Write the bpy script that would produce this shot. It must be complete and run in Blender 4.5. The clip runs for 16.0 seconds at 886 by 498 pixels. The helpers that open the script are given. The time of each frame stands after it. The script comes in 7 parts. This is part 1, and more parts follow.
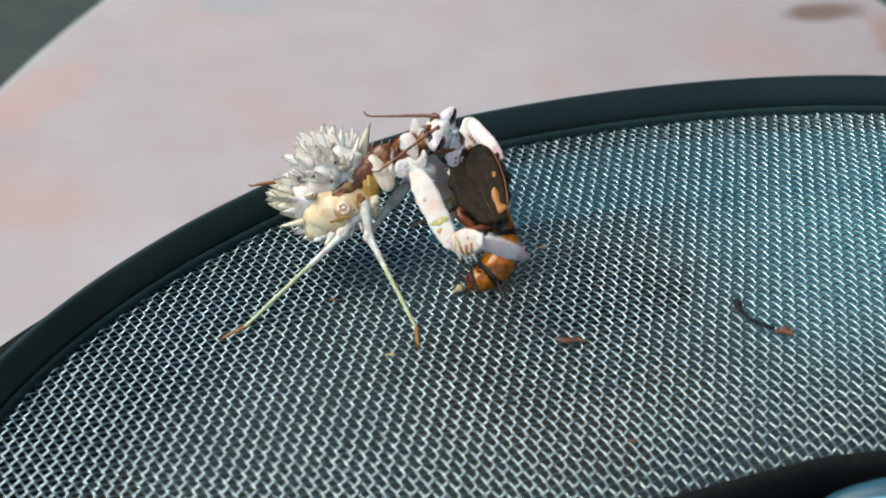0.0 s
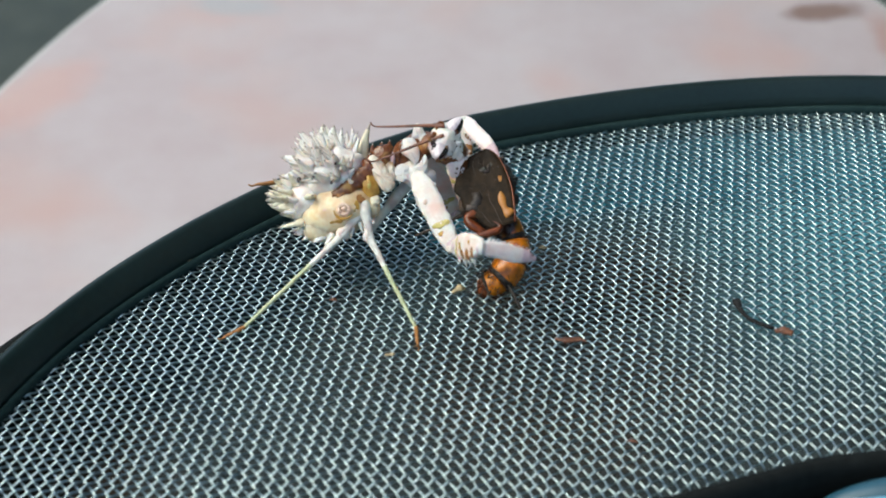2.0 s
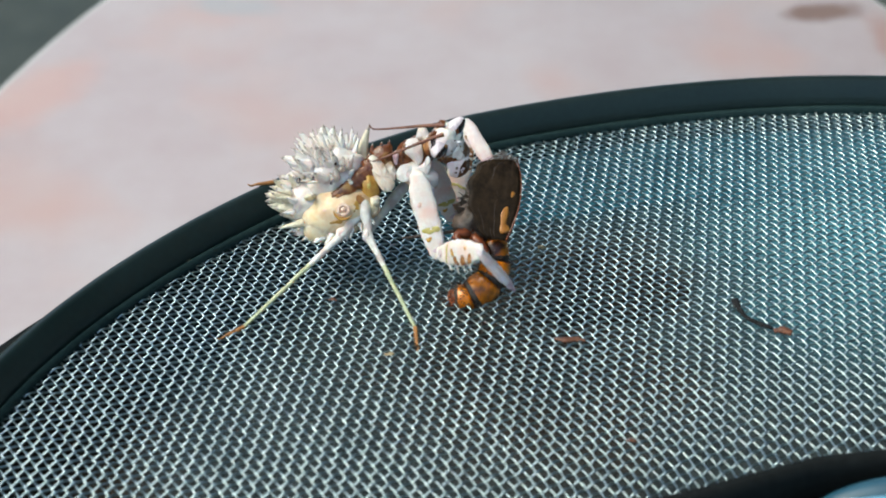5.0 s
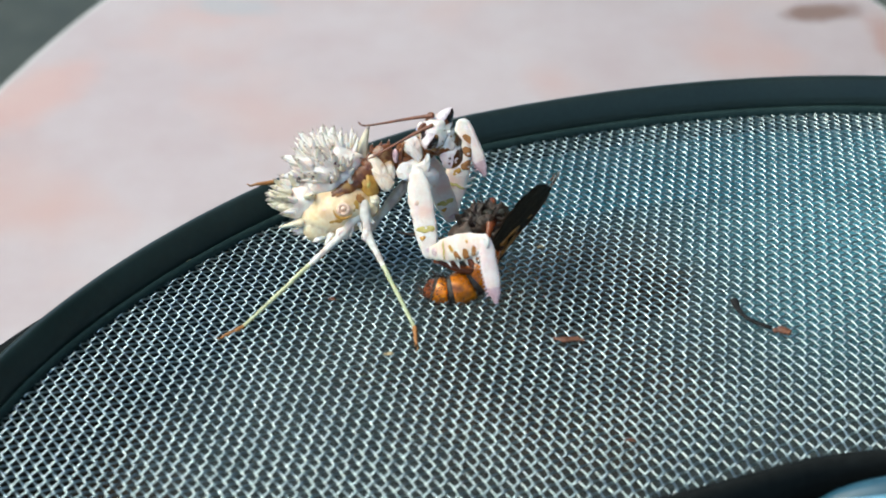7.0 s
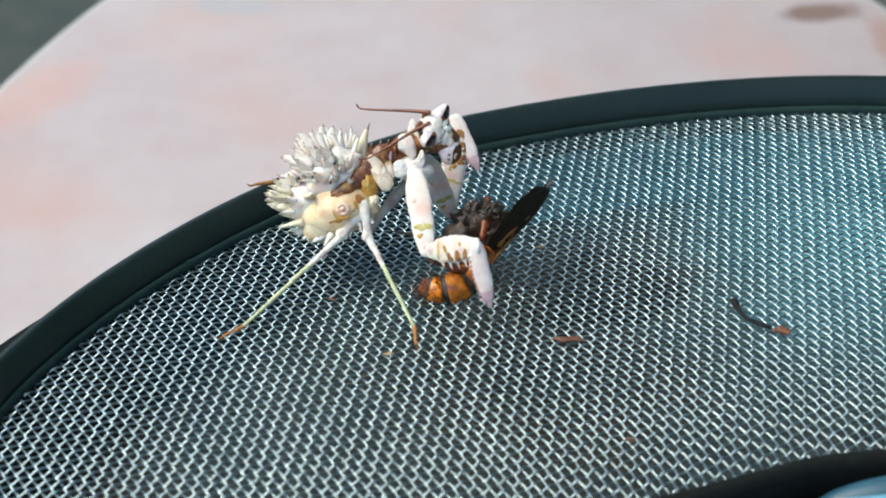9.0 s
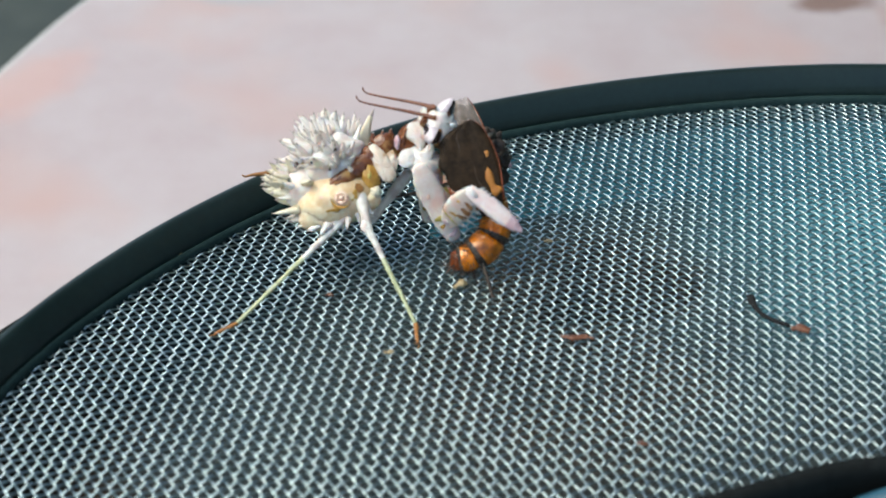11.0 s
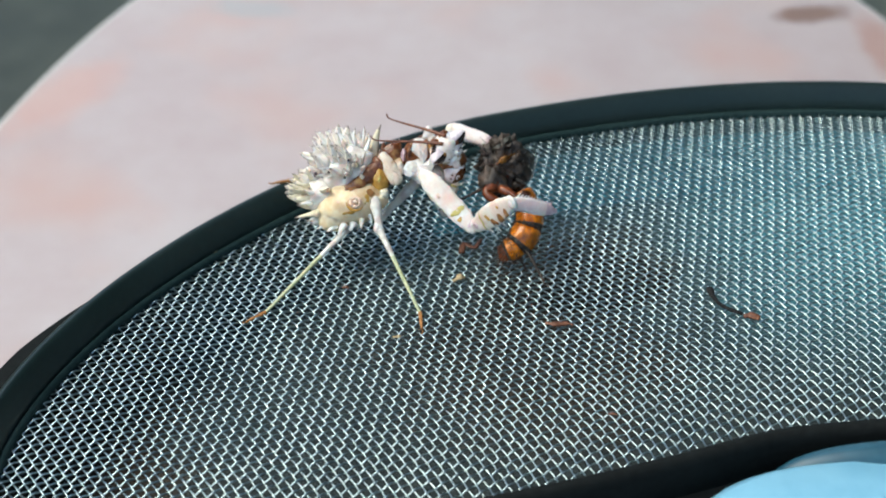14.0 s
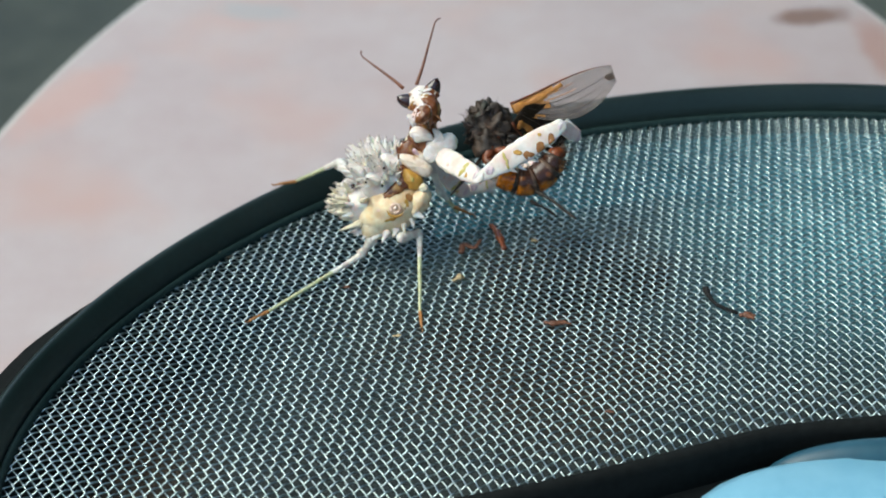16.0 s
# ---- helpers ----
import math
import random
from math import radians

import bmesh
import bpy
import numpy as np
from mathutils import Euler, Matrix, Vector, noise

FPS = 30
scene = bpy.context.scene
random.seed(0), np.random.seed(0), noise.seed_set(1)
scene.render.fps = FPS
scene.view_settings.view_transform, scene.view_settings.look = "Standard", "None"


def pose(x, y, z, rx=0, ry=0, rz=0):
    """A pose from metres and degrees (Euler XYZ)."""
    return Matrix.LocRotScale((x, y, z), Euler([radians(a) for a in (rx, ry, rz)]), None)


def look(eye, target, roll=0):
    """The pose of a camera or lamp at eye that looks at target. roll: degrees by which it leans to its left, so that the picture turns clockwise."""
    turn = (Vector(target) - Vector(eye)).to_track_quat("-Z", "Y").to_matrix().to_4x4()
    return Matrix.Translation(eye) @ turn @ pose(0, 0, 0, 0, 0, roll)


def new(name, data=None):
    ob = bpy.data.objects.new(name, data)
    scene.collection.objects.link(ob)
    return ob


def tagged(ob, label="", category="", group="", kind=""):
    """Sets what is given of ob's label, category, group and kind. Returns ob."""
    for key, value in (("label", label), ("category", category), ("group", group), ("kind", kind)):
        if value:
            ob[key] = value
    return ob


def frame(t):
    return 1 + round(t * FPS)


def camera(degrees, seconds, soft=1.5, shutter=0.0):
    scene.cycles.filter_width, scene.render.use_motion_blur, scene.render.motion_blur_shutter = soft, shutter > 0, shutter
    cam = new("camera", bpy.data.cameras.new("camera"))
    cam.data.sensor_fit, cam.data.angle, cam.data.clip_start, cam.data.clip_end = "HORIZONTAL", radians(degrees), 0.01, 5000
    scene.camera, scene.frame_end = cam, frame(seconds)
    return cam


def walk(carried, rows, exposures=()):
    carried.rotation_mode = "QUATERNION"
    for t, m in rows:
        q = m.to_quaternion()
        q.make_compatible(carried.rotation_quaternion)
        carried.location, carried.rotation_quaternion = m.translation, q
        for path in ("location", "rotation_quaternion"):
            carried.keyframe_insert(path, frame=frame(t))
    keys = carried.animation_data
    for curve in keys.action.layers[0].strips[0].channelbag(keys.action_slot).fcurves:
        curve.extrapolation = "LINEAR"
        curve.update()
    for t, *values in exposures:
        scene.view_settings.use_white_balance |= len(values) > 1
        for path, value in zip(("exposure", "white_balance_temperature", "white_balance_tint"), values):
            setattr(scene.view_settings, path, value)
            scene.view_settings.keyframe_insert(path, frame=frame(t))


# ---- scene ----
MM = 0.001
K = 13.74            # design-sheet units to the millimetre
TILT = -38           # the sheet on which the insects are laid out leans back by this


def mm(x, y, z):
    return (x * MM, y * MM, z * MM)


# ---- camera ----
cam = camera(32, 16.0, 1.8)
cam.data.dof.use_dof = True
cam.data.dof.focus_distance = 0.207
cam.data.dof.aperture_fstop = 28
walk(cam, [
    (0, look(mm(0.00, -162.33, 126.83), mm(0.00, -4.73, 3.69), 0.00)),
    (4.2, look(mm(-0.02, -162.53, 126.89), mm(0.09, -4.90, 3.79), 0.03)),
    (9, look(mm(-0.05, -162.83, 126.97), mm(0.24, -5.16, 3.94), 0.08)),
    (10.2, look(mm(-0.06, -159.00, 123.70), mm(0.05, -1.50, 0.60), 0.10)),
    (11.3, look(mm(0.03, -156.00, 121.05), mm(-0.25, 1.39, -2.35), 0.06)),
    (11.5, look(mm(0.34, -157.62, 122.41), mm(-0.23, -0.28, -1.05), -0.04)),
    (12, look(mm(1.24, -162.26, 126.30), mm(-0.18, -5.05, 2.68), -0.31)),
    (12.5, look(mm(1.23, -166.48, 131.25), mm(-0.21, -10.07, 6.62), -0.32)),
    (13, look(mm(1.48, -171.30, 134.25), mm(-0.14, -14.48, 10.14), -0.35)),
    (13.5, look(mm(1.41, -175.29, 137.54), mm(-0.14, -18.52, 13.35), -0.33)),
    (14, look(mm(1.43, -178.51, 140.47), mm(-0.10, -21.95, 16.02), -0.30)),
    (14.5, look(mm(2.08, -180.51, 142.09), mm(-0.01, -23.94, 17.67), -0.47)),
    (15, look(mm(2.39, -181.16, 142.37), mm(0.04, -24.49, 18.07), -0.50)),
    (16, look(mm(2.39, -181.16, 142.37), mm(0.04, -24.49, 18.07), -0.50)),
], exposures=[(0, 0.82, 6300, -3), (3.5, 0.91, 6300, -3), (6.3, 1.00, 6300, -3), (7.5, 1.08, 6300, -3), (12.5, 1.00, 6300, -1), (14.5, 0.97, 6300, -3), (16, 0.82, 6300, -5)])

# ---- light ----
SUN_EL, SUN_AZ = 48, 268      # degrees above the horizon; compass turn clockwise from +y
world = bpy.data.worlds.new("world")
scene.world = world
world.use_nodes = True
wn = world.node_tree.nodes
sky = wn.new("ShaderNodeTexSky")
sky.sky_type = "NISHITA"
sky.sun_disc = False
sky.sun_elevation, sky.sun_rotation = radians(SUN_EL), radians(SUN_AZ)
sky.air_density, sky.dust_density, sky.ozone_density = 1.0, 2.6, 1.6
wn["Background"].inputs["Strength"].default_value = 0.15
world.node_tree.links.new(sky.outputs[0], wn["Background"].inputs["Color"])
sun = new("sun", bpy.data.lights.new("sun", "SUN"))
sun.data.energy, sun.data.angle, sun.data.color = 2.2, radians(58), (1.0, 0.92, 0.84)
sx, sy = math.sin(radians(SUN_AZ)), math.cos(radians(SUN_AZ))
sun.matrix_world = look((sx * math.cos(radians(SUN_EL)), sy * math.cos(radians(SUN_EL)), math.sin(radians(SUN_EL))), (0, 0, 0))


# ---- materials ----
def material(name, dark, light, rough=0.5, metal=0.0, grain=900.0, coarse=150.0, bump=0.15, sss=0.0, alpha=1.0,
             blot=None, blot_scale=250.0, blot_at=0.6, blot_soft=0.03, coat=0.0, rough_var=0.15, spec=0.5, drift=None, stains_and_shade=()):
    """Two colours mixed by fine and coarse noise, with optional blotches of a third, and fine relief."""
    m = bpy.data.materials.new(name)
    m.use_nodes = True
    nt = m.node_tree
    bs = nt.nodes["Principled BSDF"]
    co = nt.nodes.new("ShaderNodeTexCoord")

    def tex(scale, detail=4.0, rough_=0.6):
        t = nt.nodes.new("ShaderNodeTexNoise")
        t.inputs["Scale"].default_value, t.inputs["Detail"].default_value, t.inputs["Roughness"].default_value = scale, detail, rough_
        nt.links.new(co.outputs["Object"], t.inputs["Vector"])
        return t
    fine, wide = tex(grain), tex(coarse, 3)
    add = nt.nodes.new("ShaderNodeMath")
    add.operation = "ADD"
    nt.links.new(fine.outputs[0], add.inputs[0])
    nt.links.new(wide.outputs[0], add.inputs[1])
    ramp = nt.nodes.new("ShaderNodeMapRange")
    ramp.inputs["From Min"].default_value, ramp.inputs["From Max"].default_value = 0.75, 1.25
    nt.links.new(add.outputs[0], ramp.inputs["Value"])
    mix = nt.nodes.new("ShaderNodeMix")
    mix.data_type = "RGBA"
    mix.inputs["A"].default_value, mix.inputs["B"].default_value = (*dark, 1), (*light, 1)
    nt.links.new(ramp.outputs[0], mix.inputs["Factor"])
    last = mix.outputs["Result"]
    if blot:
        bt = tex(blot_scale, 2, 0.5)
        br = nt.nodes.new("ShaderNodeMapRange")
        br.inputs["From Min"].default_value, br.inputs["From Max"].default_value = blot_at - blot_soft, blot_at + blot_soft
        nt.links.new(bt.outputs[0], br.inputs["Value"])
        bm_ = nt.nodes.new("ShaderNodeMix")
        bm_.data_type = "RGBA"
        bm_.inputs["B"].default_value = (*blot, 1)
        nt.links.new(br.outputs[0], bm_.inputs["Factor"])
        nt.links.new(last, bm_.inputs["A"])
        last = bm_.outputs["Result"]
    def blend(factor, colour):
        bl = nt.nodes.new("ShaderNodeMix")
        bl.data_type = "RGBA"
        bl.inputs["B"].default_value = (*colour, 1)
        nt.links.new(factor, bl.inputs["Factor"])
        nt.links.new(last, bl.inputs["A"])
        return bl.outputs["Result"]
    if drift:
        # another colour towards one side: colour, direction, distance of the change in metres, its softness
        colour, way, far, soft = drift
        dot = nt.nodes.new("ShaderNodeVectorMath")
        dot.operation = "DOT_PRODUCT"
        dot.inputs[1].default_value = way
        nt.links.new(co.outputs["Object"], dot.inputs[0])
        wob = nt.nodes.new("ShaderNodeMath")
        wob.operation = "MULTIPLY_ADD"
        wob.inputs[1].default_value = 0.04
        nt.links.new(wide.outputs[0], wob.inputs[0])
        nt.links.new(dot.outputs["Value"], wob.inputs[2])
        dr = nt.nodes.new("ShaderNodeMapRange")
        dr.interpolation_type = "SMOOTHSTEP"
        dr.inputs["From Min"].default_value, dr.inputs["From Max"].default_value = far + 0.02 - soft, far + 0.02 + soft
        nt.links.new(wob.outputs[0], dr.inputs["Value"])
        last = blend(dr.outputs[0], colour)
    for (x, y), (a, b), turn, colour, weight in stains_and_shade:
        # a ragged oval, for real stains and painted shade alike: centre, half axes (metres), turn, colour, strength
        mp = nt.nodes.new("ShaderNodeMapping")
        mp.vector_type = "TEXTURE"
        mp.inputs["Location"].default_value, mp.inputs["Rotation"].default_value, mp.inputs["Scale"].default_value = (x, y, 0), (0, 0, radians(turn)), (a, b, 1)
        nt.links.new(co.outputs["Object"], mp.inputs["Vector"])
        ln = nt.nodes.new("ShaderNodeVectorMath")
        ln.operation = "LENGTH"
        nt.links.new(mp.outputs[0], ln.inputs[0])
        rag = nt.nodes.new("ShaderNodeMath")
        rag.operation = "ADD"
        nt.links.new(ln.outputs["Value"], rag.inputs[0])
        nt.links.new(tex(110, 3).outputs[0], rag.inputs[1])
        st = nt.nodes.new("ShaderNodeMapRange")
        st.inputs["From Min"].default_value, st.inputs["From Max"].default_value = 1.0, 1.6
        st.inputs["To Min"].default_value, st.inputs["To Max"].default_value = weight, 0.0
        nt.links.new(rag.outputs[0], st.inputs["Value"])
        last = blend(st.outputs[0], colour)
    nt.links.new(last, bs.inputs["Base Color"])
    rr = nt.nodes.new("ShaderNodeMapRange")
    rr.inputs["To Min"].default_value, rr.inputs["To Max"].default_value = max(0.02, rough - rough_var), min(1, rough + rough_var)
    nt.links.new(wide.outputs[0], rr.inputs["Value"])
    nt.links.new(rr.outputs[0], bs.inputs["Roughness"])
    bs.inputs["Metallic"].default_value = metal
    bs.inputs["Alpha"].default_value = alpha
    bs.inputs["Coat Weight"].default_value = coat
    bs.inputs["Specular IOR Level"].default_value = spec
    if sss:
        bs.inputs["Subsurface Weight"].default_value = sss
        bs.inputs["Subsurface Scale"].default_value = 0.0011
        bs.inputs["Subsurface Radius"].default_value = (1.0, 0.7, 0.5)
    if bump:
        bp = nt.nodes.new("ShaderNodeBump")
        bp.inputs["Strength"].default_value, bp.inputs["Distance"].default_value = bump, 0.0002
        nt.links.new(fine.outputs[0], bp.inputs["Height"])
        nt.links.new(bp.outputs[0], bs.inputs["Normal"])
    return m


M_STEEL = material("steel_wire", (0.34, 0.415, 0.425), (0.485, 0.575, 0.585), 0.30, 1.0, 1500, 120, 0.05, rough_var=0.06)
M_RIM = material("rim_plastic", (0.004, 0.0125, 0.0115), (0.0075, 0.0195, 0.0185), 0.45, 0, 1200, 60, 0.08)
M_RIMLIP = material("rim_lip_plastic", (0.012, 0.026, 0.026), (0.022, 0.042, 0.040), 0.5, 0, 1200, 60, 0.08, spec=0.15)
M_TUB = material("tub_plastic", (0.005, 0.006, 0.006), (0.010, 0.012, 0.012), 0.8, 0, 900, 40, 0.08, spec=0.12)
# drift paints the bright teal glow at the back into the tray's colour
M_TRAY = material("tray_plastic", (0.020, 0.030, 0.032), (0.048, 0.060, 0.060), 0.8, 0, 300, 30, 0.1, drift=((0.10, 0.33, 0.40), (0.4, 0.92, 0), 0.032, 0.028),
                  # the last two ovals paint the brown shade beside the prey into the tray
                  stains_and_shade=(((-0.052, -0.012), (0.016, 0.040), 15, (0.055, 0.036, 0.020), 0.9), ((0.016, -0.006), (0.026, 0.022), 25, (0.045, 0.032, 0.021), 0.9), ((0.022, 0.016), (0.024, 0.020), 10, (0.045, 0.036, 0.026), 0.85)))
M_INNER = material("inner_wall_plastic", (0.12, 0.42, 0.50), (0.18, 0.54, 0.62), 0.6, 0, 400, 30, 0.05)
M_TABLE = material("table_top", (0.405, 0.325, 0.32), (0.455, 0.395, 0.395), 0.5, 0, 60, 13, 0.02, blot=(0.45, 0.315, 0.285), blot_scale=24, blot_at=0.62, blot_soft=0.1,
                   stains_and_shade=(((0.082, 0.151), (0.012, 0.005), 10, (0.15, 0.065, 0.03), 0.8), ((0.096, 0.134), (0.006, 0.020), 8, (0.34, 0.17, 0.12), 0.6),
                           ((-0.104, 0.112), (0.010, 0.022), -35, (0.50, 0.30, 0.25), 0.6), ((-0.063, 0.154), (0.012, 0.006), 0, (0.33, 0.36, 0.38), 0.6)))
M_TABLE_EDGE = material("table_edge", (0.46, 0.44, 0.42), (0.54, 0.52, 0.50), 0.4, 0, 100, 12, 0.02)
M_FLOOR = material("floor_far", (0.042, 0.050, 0.040), (0.075, 0.083, 0.065), 0.7, 0, 30, 4, 0.1)
M_WALL = material("unseen_wall", (0.09, 0.06, 0.04), (0.15, 0.10, 0.07), 0.8, 0, 40, 3, 0.2)
M_WALLEAST = material("unseen_wall_teal", (0.030, 0.060, 0.066), (0.05, 0.09, 0.10), 0.8, 0, 40, 3, 0.2)
M_BLUE = material("blue_plastic", (0.17, 0.38, 0.52), (0.21, 0.44, 0.58), 0.3, 0, 300, 30, 0.03)
M_BLUEDARK = material("blue_plastic_dark", (0.012, 0.055, 0.085), (0.022, 0.085, 0.125), 0.45, 0, 300, 30, 0.03)
M_WHITE = material("mantis_white", (0.79, 0.68, 0.61), (0.89, 0.85, 0.79), 0.5, 0, 2200, 380, 0.45, sss=0.6, blot=(0.80, 0.58, 0.50), blot_scale=330, blot_at=0.62, blot_soft=0.14)
M_CREAM = material("mantis_cream", (0.86, 0.61, 0.34), (0.95, 0.82, 0.61), 0.42, 0, 1900, 240, 0.3, sss=0.4, blot=(0.60, 0.33, 0.11), blot_scale=260, blot_at=0.60, blot_soft=0.12)
M_BROWN = material("mantis_brown", (0.085, 0.020, 0.005), (0.26, 0.085, 0.02), 0.3, 0, 1600, 450, 0.7, blot=(0.44, 0.24, 0.07), blot_scale=520, blot_at=0.62, blot_soft=0.05, coat=0.2)
M_OCHRE = material("mantis_ochre", (0.42, 0.20, 0.03), (0.62, 0.36, 0.07), 0.4, 0, 1200, 300, 0.2)
M_OLIVE = material("mantis_olive", (0.45, 0.36, 0.08), (0.62, 0.52, 0.18), 0.45, 0, 1200, 300, 0.2)
M_BUD = material("mantis_wing_bud", (0.78, 0.60, 0.46), (0.90, 0.79, 0.66), 0.4, 0, 1900, 400, 0.7, sss=0.4, blot=(0.50, 0.26, 0.10), blot_scale=380, blot_at=0.61, blot_soft=0.06)
M_ROSE = material("mantis_rose_white", (0.80, 0.60, 0.57), (0.92, 0.80, 0.76), 0.45, 0, 1700, 380, 0.35, sss=0.5)
M_PINK = material("mantis_pink", (0.55, 0.33, 0.36), (0.80, 0.62, 0.64), 0.45, 0, 1300, 350, 0.2, sss=0.2)
M_RING = material("mantis_ring", (0.78, 0.50, 0.38), (0.88, 0.66, 0.52), 0.45, 0, 1500, 400, 0.3, sss=0.3)
M_LILAC = material("mantis_lilac", (0.50, 0.41, 0.44), (0.80, 0.70, 0.71), 0.3, 0, 2400, 500, 0.1, coat=0.3)
M_EYE = material("mantis_eye_dark", (0.012, 0.006, 0.006), (0.05, 0.022, 0.02), 0.16, 0, 2200, 600, 0.05, coat=0.5)
M_GREEN = material("mantis_leg_green", (0.40, 0.43, 0.22), (0.58, 0.59, 0.38), 0.45, 0, 1500, 320, 0.4, sss=0.2)
M_PALELEG = material("mantis_leg_pale", (0.68, 0.63, 0.54), (0.84, 0.80, 0.72), 0.45, 0, 1500, 320, 0.4, sss=0.2, blot=(0.62, 0.52, 0.47), blot_scale=500, blot_at=0.62, blot_soft=0.08)
M_TARSUS = material("mantis_tarsus", (0.20, 0.075, 0.022), (0.40, 0.18, 0.05), 0.45, 0, 1500, 500, 0.2)
M_ANT = material("mantis_antenna", (0.085, 0.026, 0.012), (0.22, 0.075, 0.035), 0.4, 0, 1500, 500, 0.1)
M_SPINE_Y = material("mantis_spine_straw", (0.66, 0.57, 0.38), (0.85, 0.78, 0.61), 0.45, 0, 1500, 400, 0.2, sss=0.2)
M_SPINE_TIP = material("mantis_spine_tip", (0.36, 0.29, 0.24), (0.52, 0.45, 0.40), 0.5, 0, 1500, 400, 0.1)
M_FLY_DARK = material("fly_dark", (0.007, 0.005, 0.0035), (0.060, 0.040, 0.027), 0.5, 0, 2200, 500, 0.8, blot=(0.13, 0.08, 0.055), blot_scale=350, blot_at=0.59, blot_soft=0.08)
M_FLY_ORANGE = material("fly_orange", (0.40, 0.085, 0.001), (0.88, 0.28, 0.006), 0.3, 0, 900, 260, 0.3, coat=0.2, blot=(0.045, 0.012, 0.003), blot_scale=280, blot_at=0.555, blot_soft=0.06)
M_FLY_FLESH = material("fly_flesh", (0.020, 0.013, 0.009), (0.14, 0.085, 0.065), 0.4, 0, 2000, 700, 0.8, blot=(0.02, 0.02, 0.012), blot_scale=700, blot_at=0.52)
M_FLY_RUST = material("fly_rust", (0.07, 0.016, 0.005), (0.24, 0.06, 0.015), 0.35, 0, 1500, 400, 0.2)
M_FLY_WING = material("fly_wing", (0.30, 0.115, 0.018), (0.58, 0.26, 0.05), 0.3, 0, 1200, 260, 0.1, alpha=0.9)
M_FLY_WING_END = material("fly_wing_end", (0.20, 0.150, 0.125), (0.36, 0.30, 0.265), 0.2, 0, 1200, 260, 0.1, alpha=0.42)
M_FLY_PLEAT = material("fly_wing_brown", (0.010, 0.006, 0.003), (0.040, 0.024, 0.012), 0.6, 0, 1400, 220, 0.5, alpha=0.97, spec=0.15)
M_FLY_VEIN = material("fly_vein", (0.34, 0.12, 0.018), (0.52, 0.23, 0.045), 0.4, 0, 1200, 300, 0.2)
M_CRUMB = material("crumb_brown", (0.09, 0.030, 0.013), (0.20, 0.08, 0.04), 0.6, 0, 1500, 500, 0.4)
M_BLACKBIT = material("bit_black", (0.002, 0.002, 0.002), (0.006, 0.005, 0.005), 0.9, 0, 1500, 500, 0.3, rough_var=0.05)
M_SHADE_SOIL = material("shade_soil_brown", (0.014, 0.010, 0.006), (0.045, 0.033, 0.022), 0.9, 0, 700, 120, 0.6)
M_TAN = material("crumb_tan", (0.30, 0.22, 0.11), (0.46, 0.36, 0.20), 0.6, 0, 1500, 500, 0.4)


# ---- mesh helpers: all in millimetres, turned to metres by part() ----
def part(name, bm, mat, parent=None, label="", smooth=True, slots=()):
    me = bpy.data.meshes.new(name)
    for v in bm.verts:
        v.co *= MM
    bm.normal_update()
    bm.to_mesh(me)
    bm.free()
    me.materials.append(mat)
    for s in slots:
        me.materials.append(s)
    if smooth:
        for p in me.polygons:
            p.use_smooth = True
    ob = new(name, me)
    ob.parent = parent
    if label:
        tagged(ob, label)
    return ob


def empty(name, m=None, parent=None):
    ob = new(name)
    ob.empty_display_size = 0.002
    ob.parent = parent
    if m is not None:
        ob.matrix_basis = m
    return ob


def G(a, b, y=0.0):
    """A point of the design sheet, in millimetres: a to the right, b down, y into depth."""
    return Vector(((a - 784) / K, y, (441 - b) / K))


def at(v, rx=0, ry=0, rz=0):
    """A pose at v, which is in millimetres."""
    return pose(v[0] * MM, v[1] * MM, v[2] * MM, rx, ry, rz)


def lerp(a, b, t):
    return a + (b - a) * t


def tube(bm, points, radii, sides=8, squash=1.0, mat_of=None, side_axis=(0, 1, 0)):
    """A tapered tube along points; radii one per point; squash flattens it across side_axis."""
    pts = [Vector(p) for p in points]
    rings = []
    for i, p in enumerate(pts):
        d = (pts[min(i + 1, len(pts) - 1)] - pts[max(i - 1, 0)]).normalized()
        s = Vector(side_axis)
        s = (s - d * s.dot(d))
        s = s.normalized() if s.length > 1e-4 else d.orthogonal().normalized()
        u = d.cross(s)
        rings.append([bm.verts.new(p + (s * math.cos(2 * math.pi * k / sides) * squash + u * math.sin(2 * math.pi * k / sides)) * radii[i])
                      for k in range(sides)])
    for i in range(len(rings) - 1):
        for k in range(sides):
            f = bm.faces.new((rings[i][k], rings[i][(k + 1) % sides], rings[i + 1][(k + 1) % sides], rings[i + 1][k]))
            if mat_of:
                f.material_index = mat_of(i / max(1, len(rings) - 2))
    bm.faces.new(rings[0][::-1])
    bm.faces.new(rings[-1])
    return bm


def smooth_line(points, n):
    """Catmull-Rom through points, n pieces between each two."""
    p = [Vector(q) for q in points]
    p = [p[0] * 2 - p[1]] + p + [p[-1] * 2 - p[-2]]
    out = []
    for i in range(1, len(p) - 2):
        for k in range(n):
            t = k / n
            out.append(0.5 * ((2 * p[i]) + (p[i + 1] - p[i - 1]) * t + (2 * p[i - 1] - 5 * p[i] + 4 * p[i + 1] - p[i + 2]) * t * t
                              + (3 * p[i] - p[i - 1] - 3 * p[i + 1] + p[i + 2]) * t ** 3))
    out.append(p[-2])
    return out


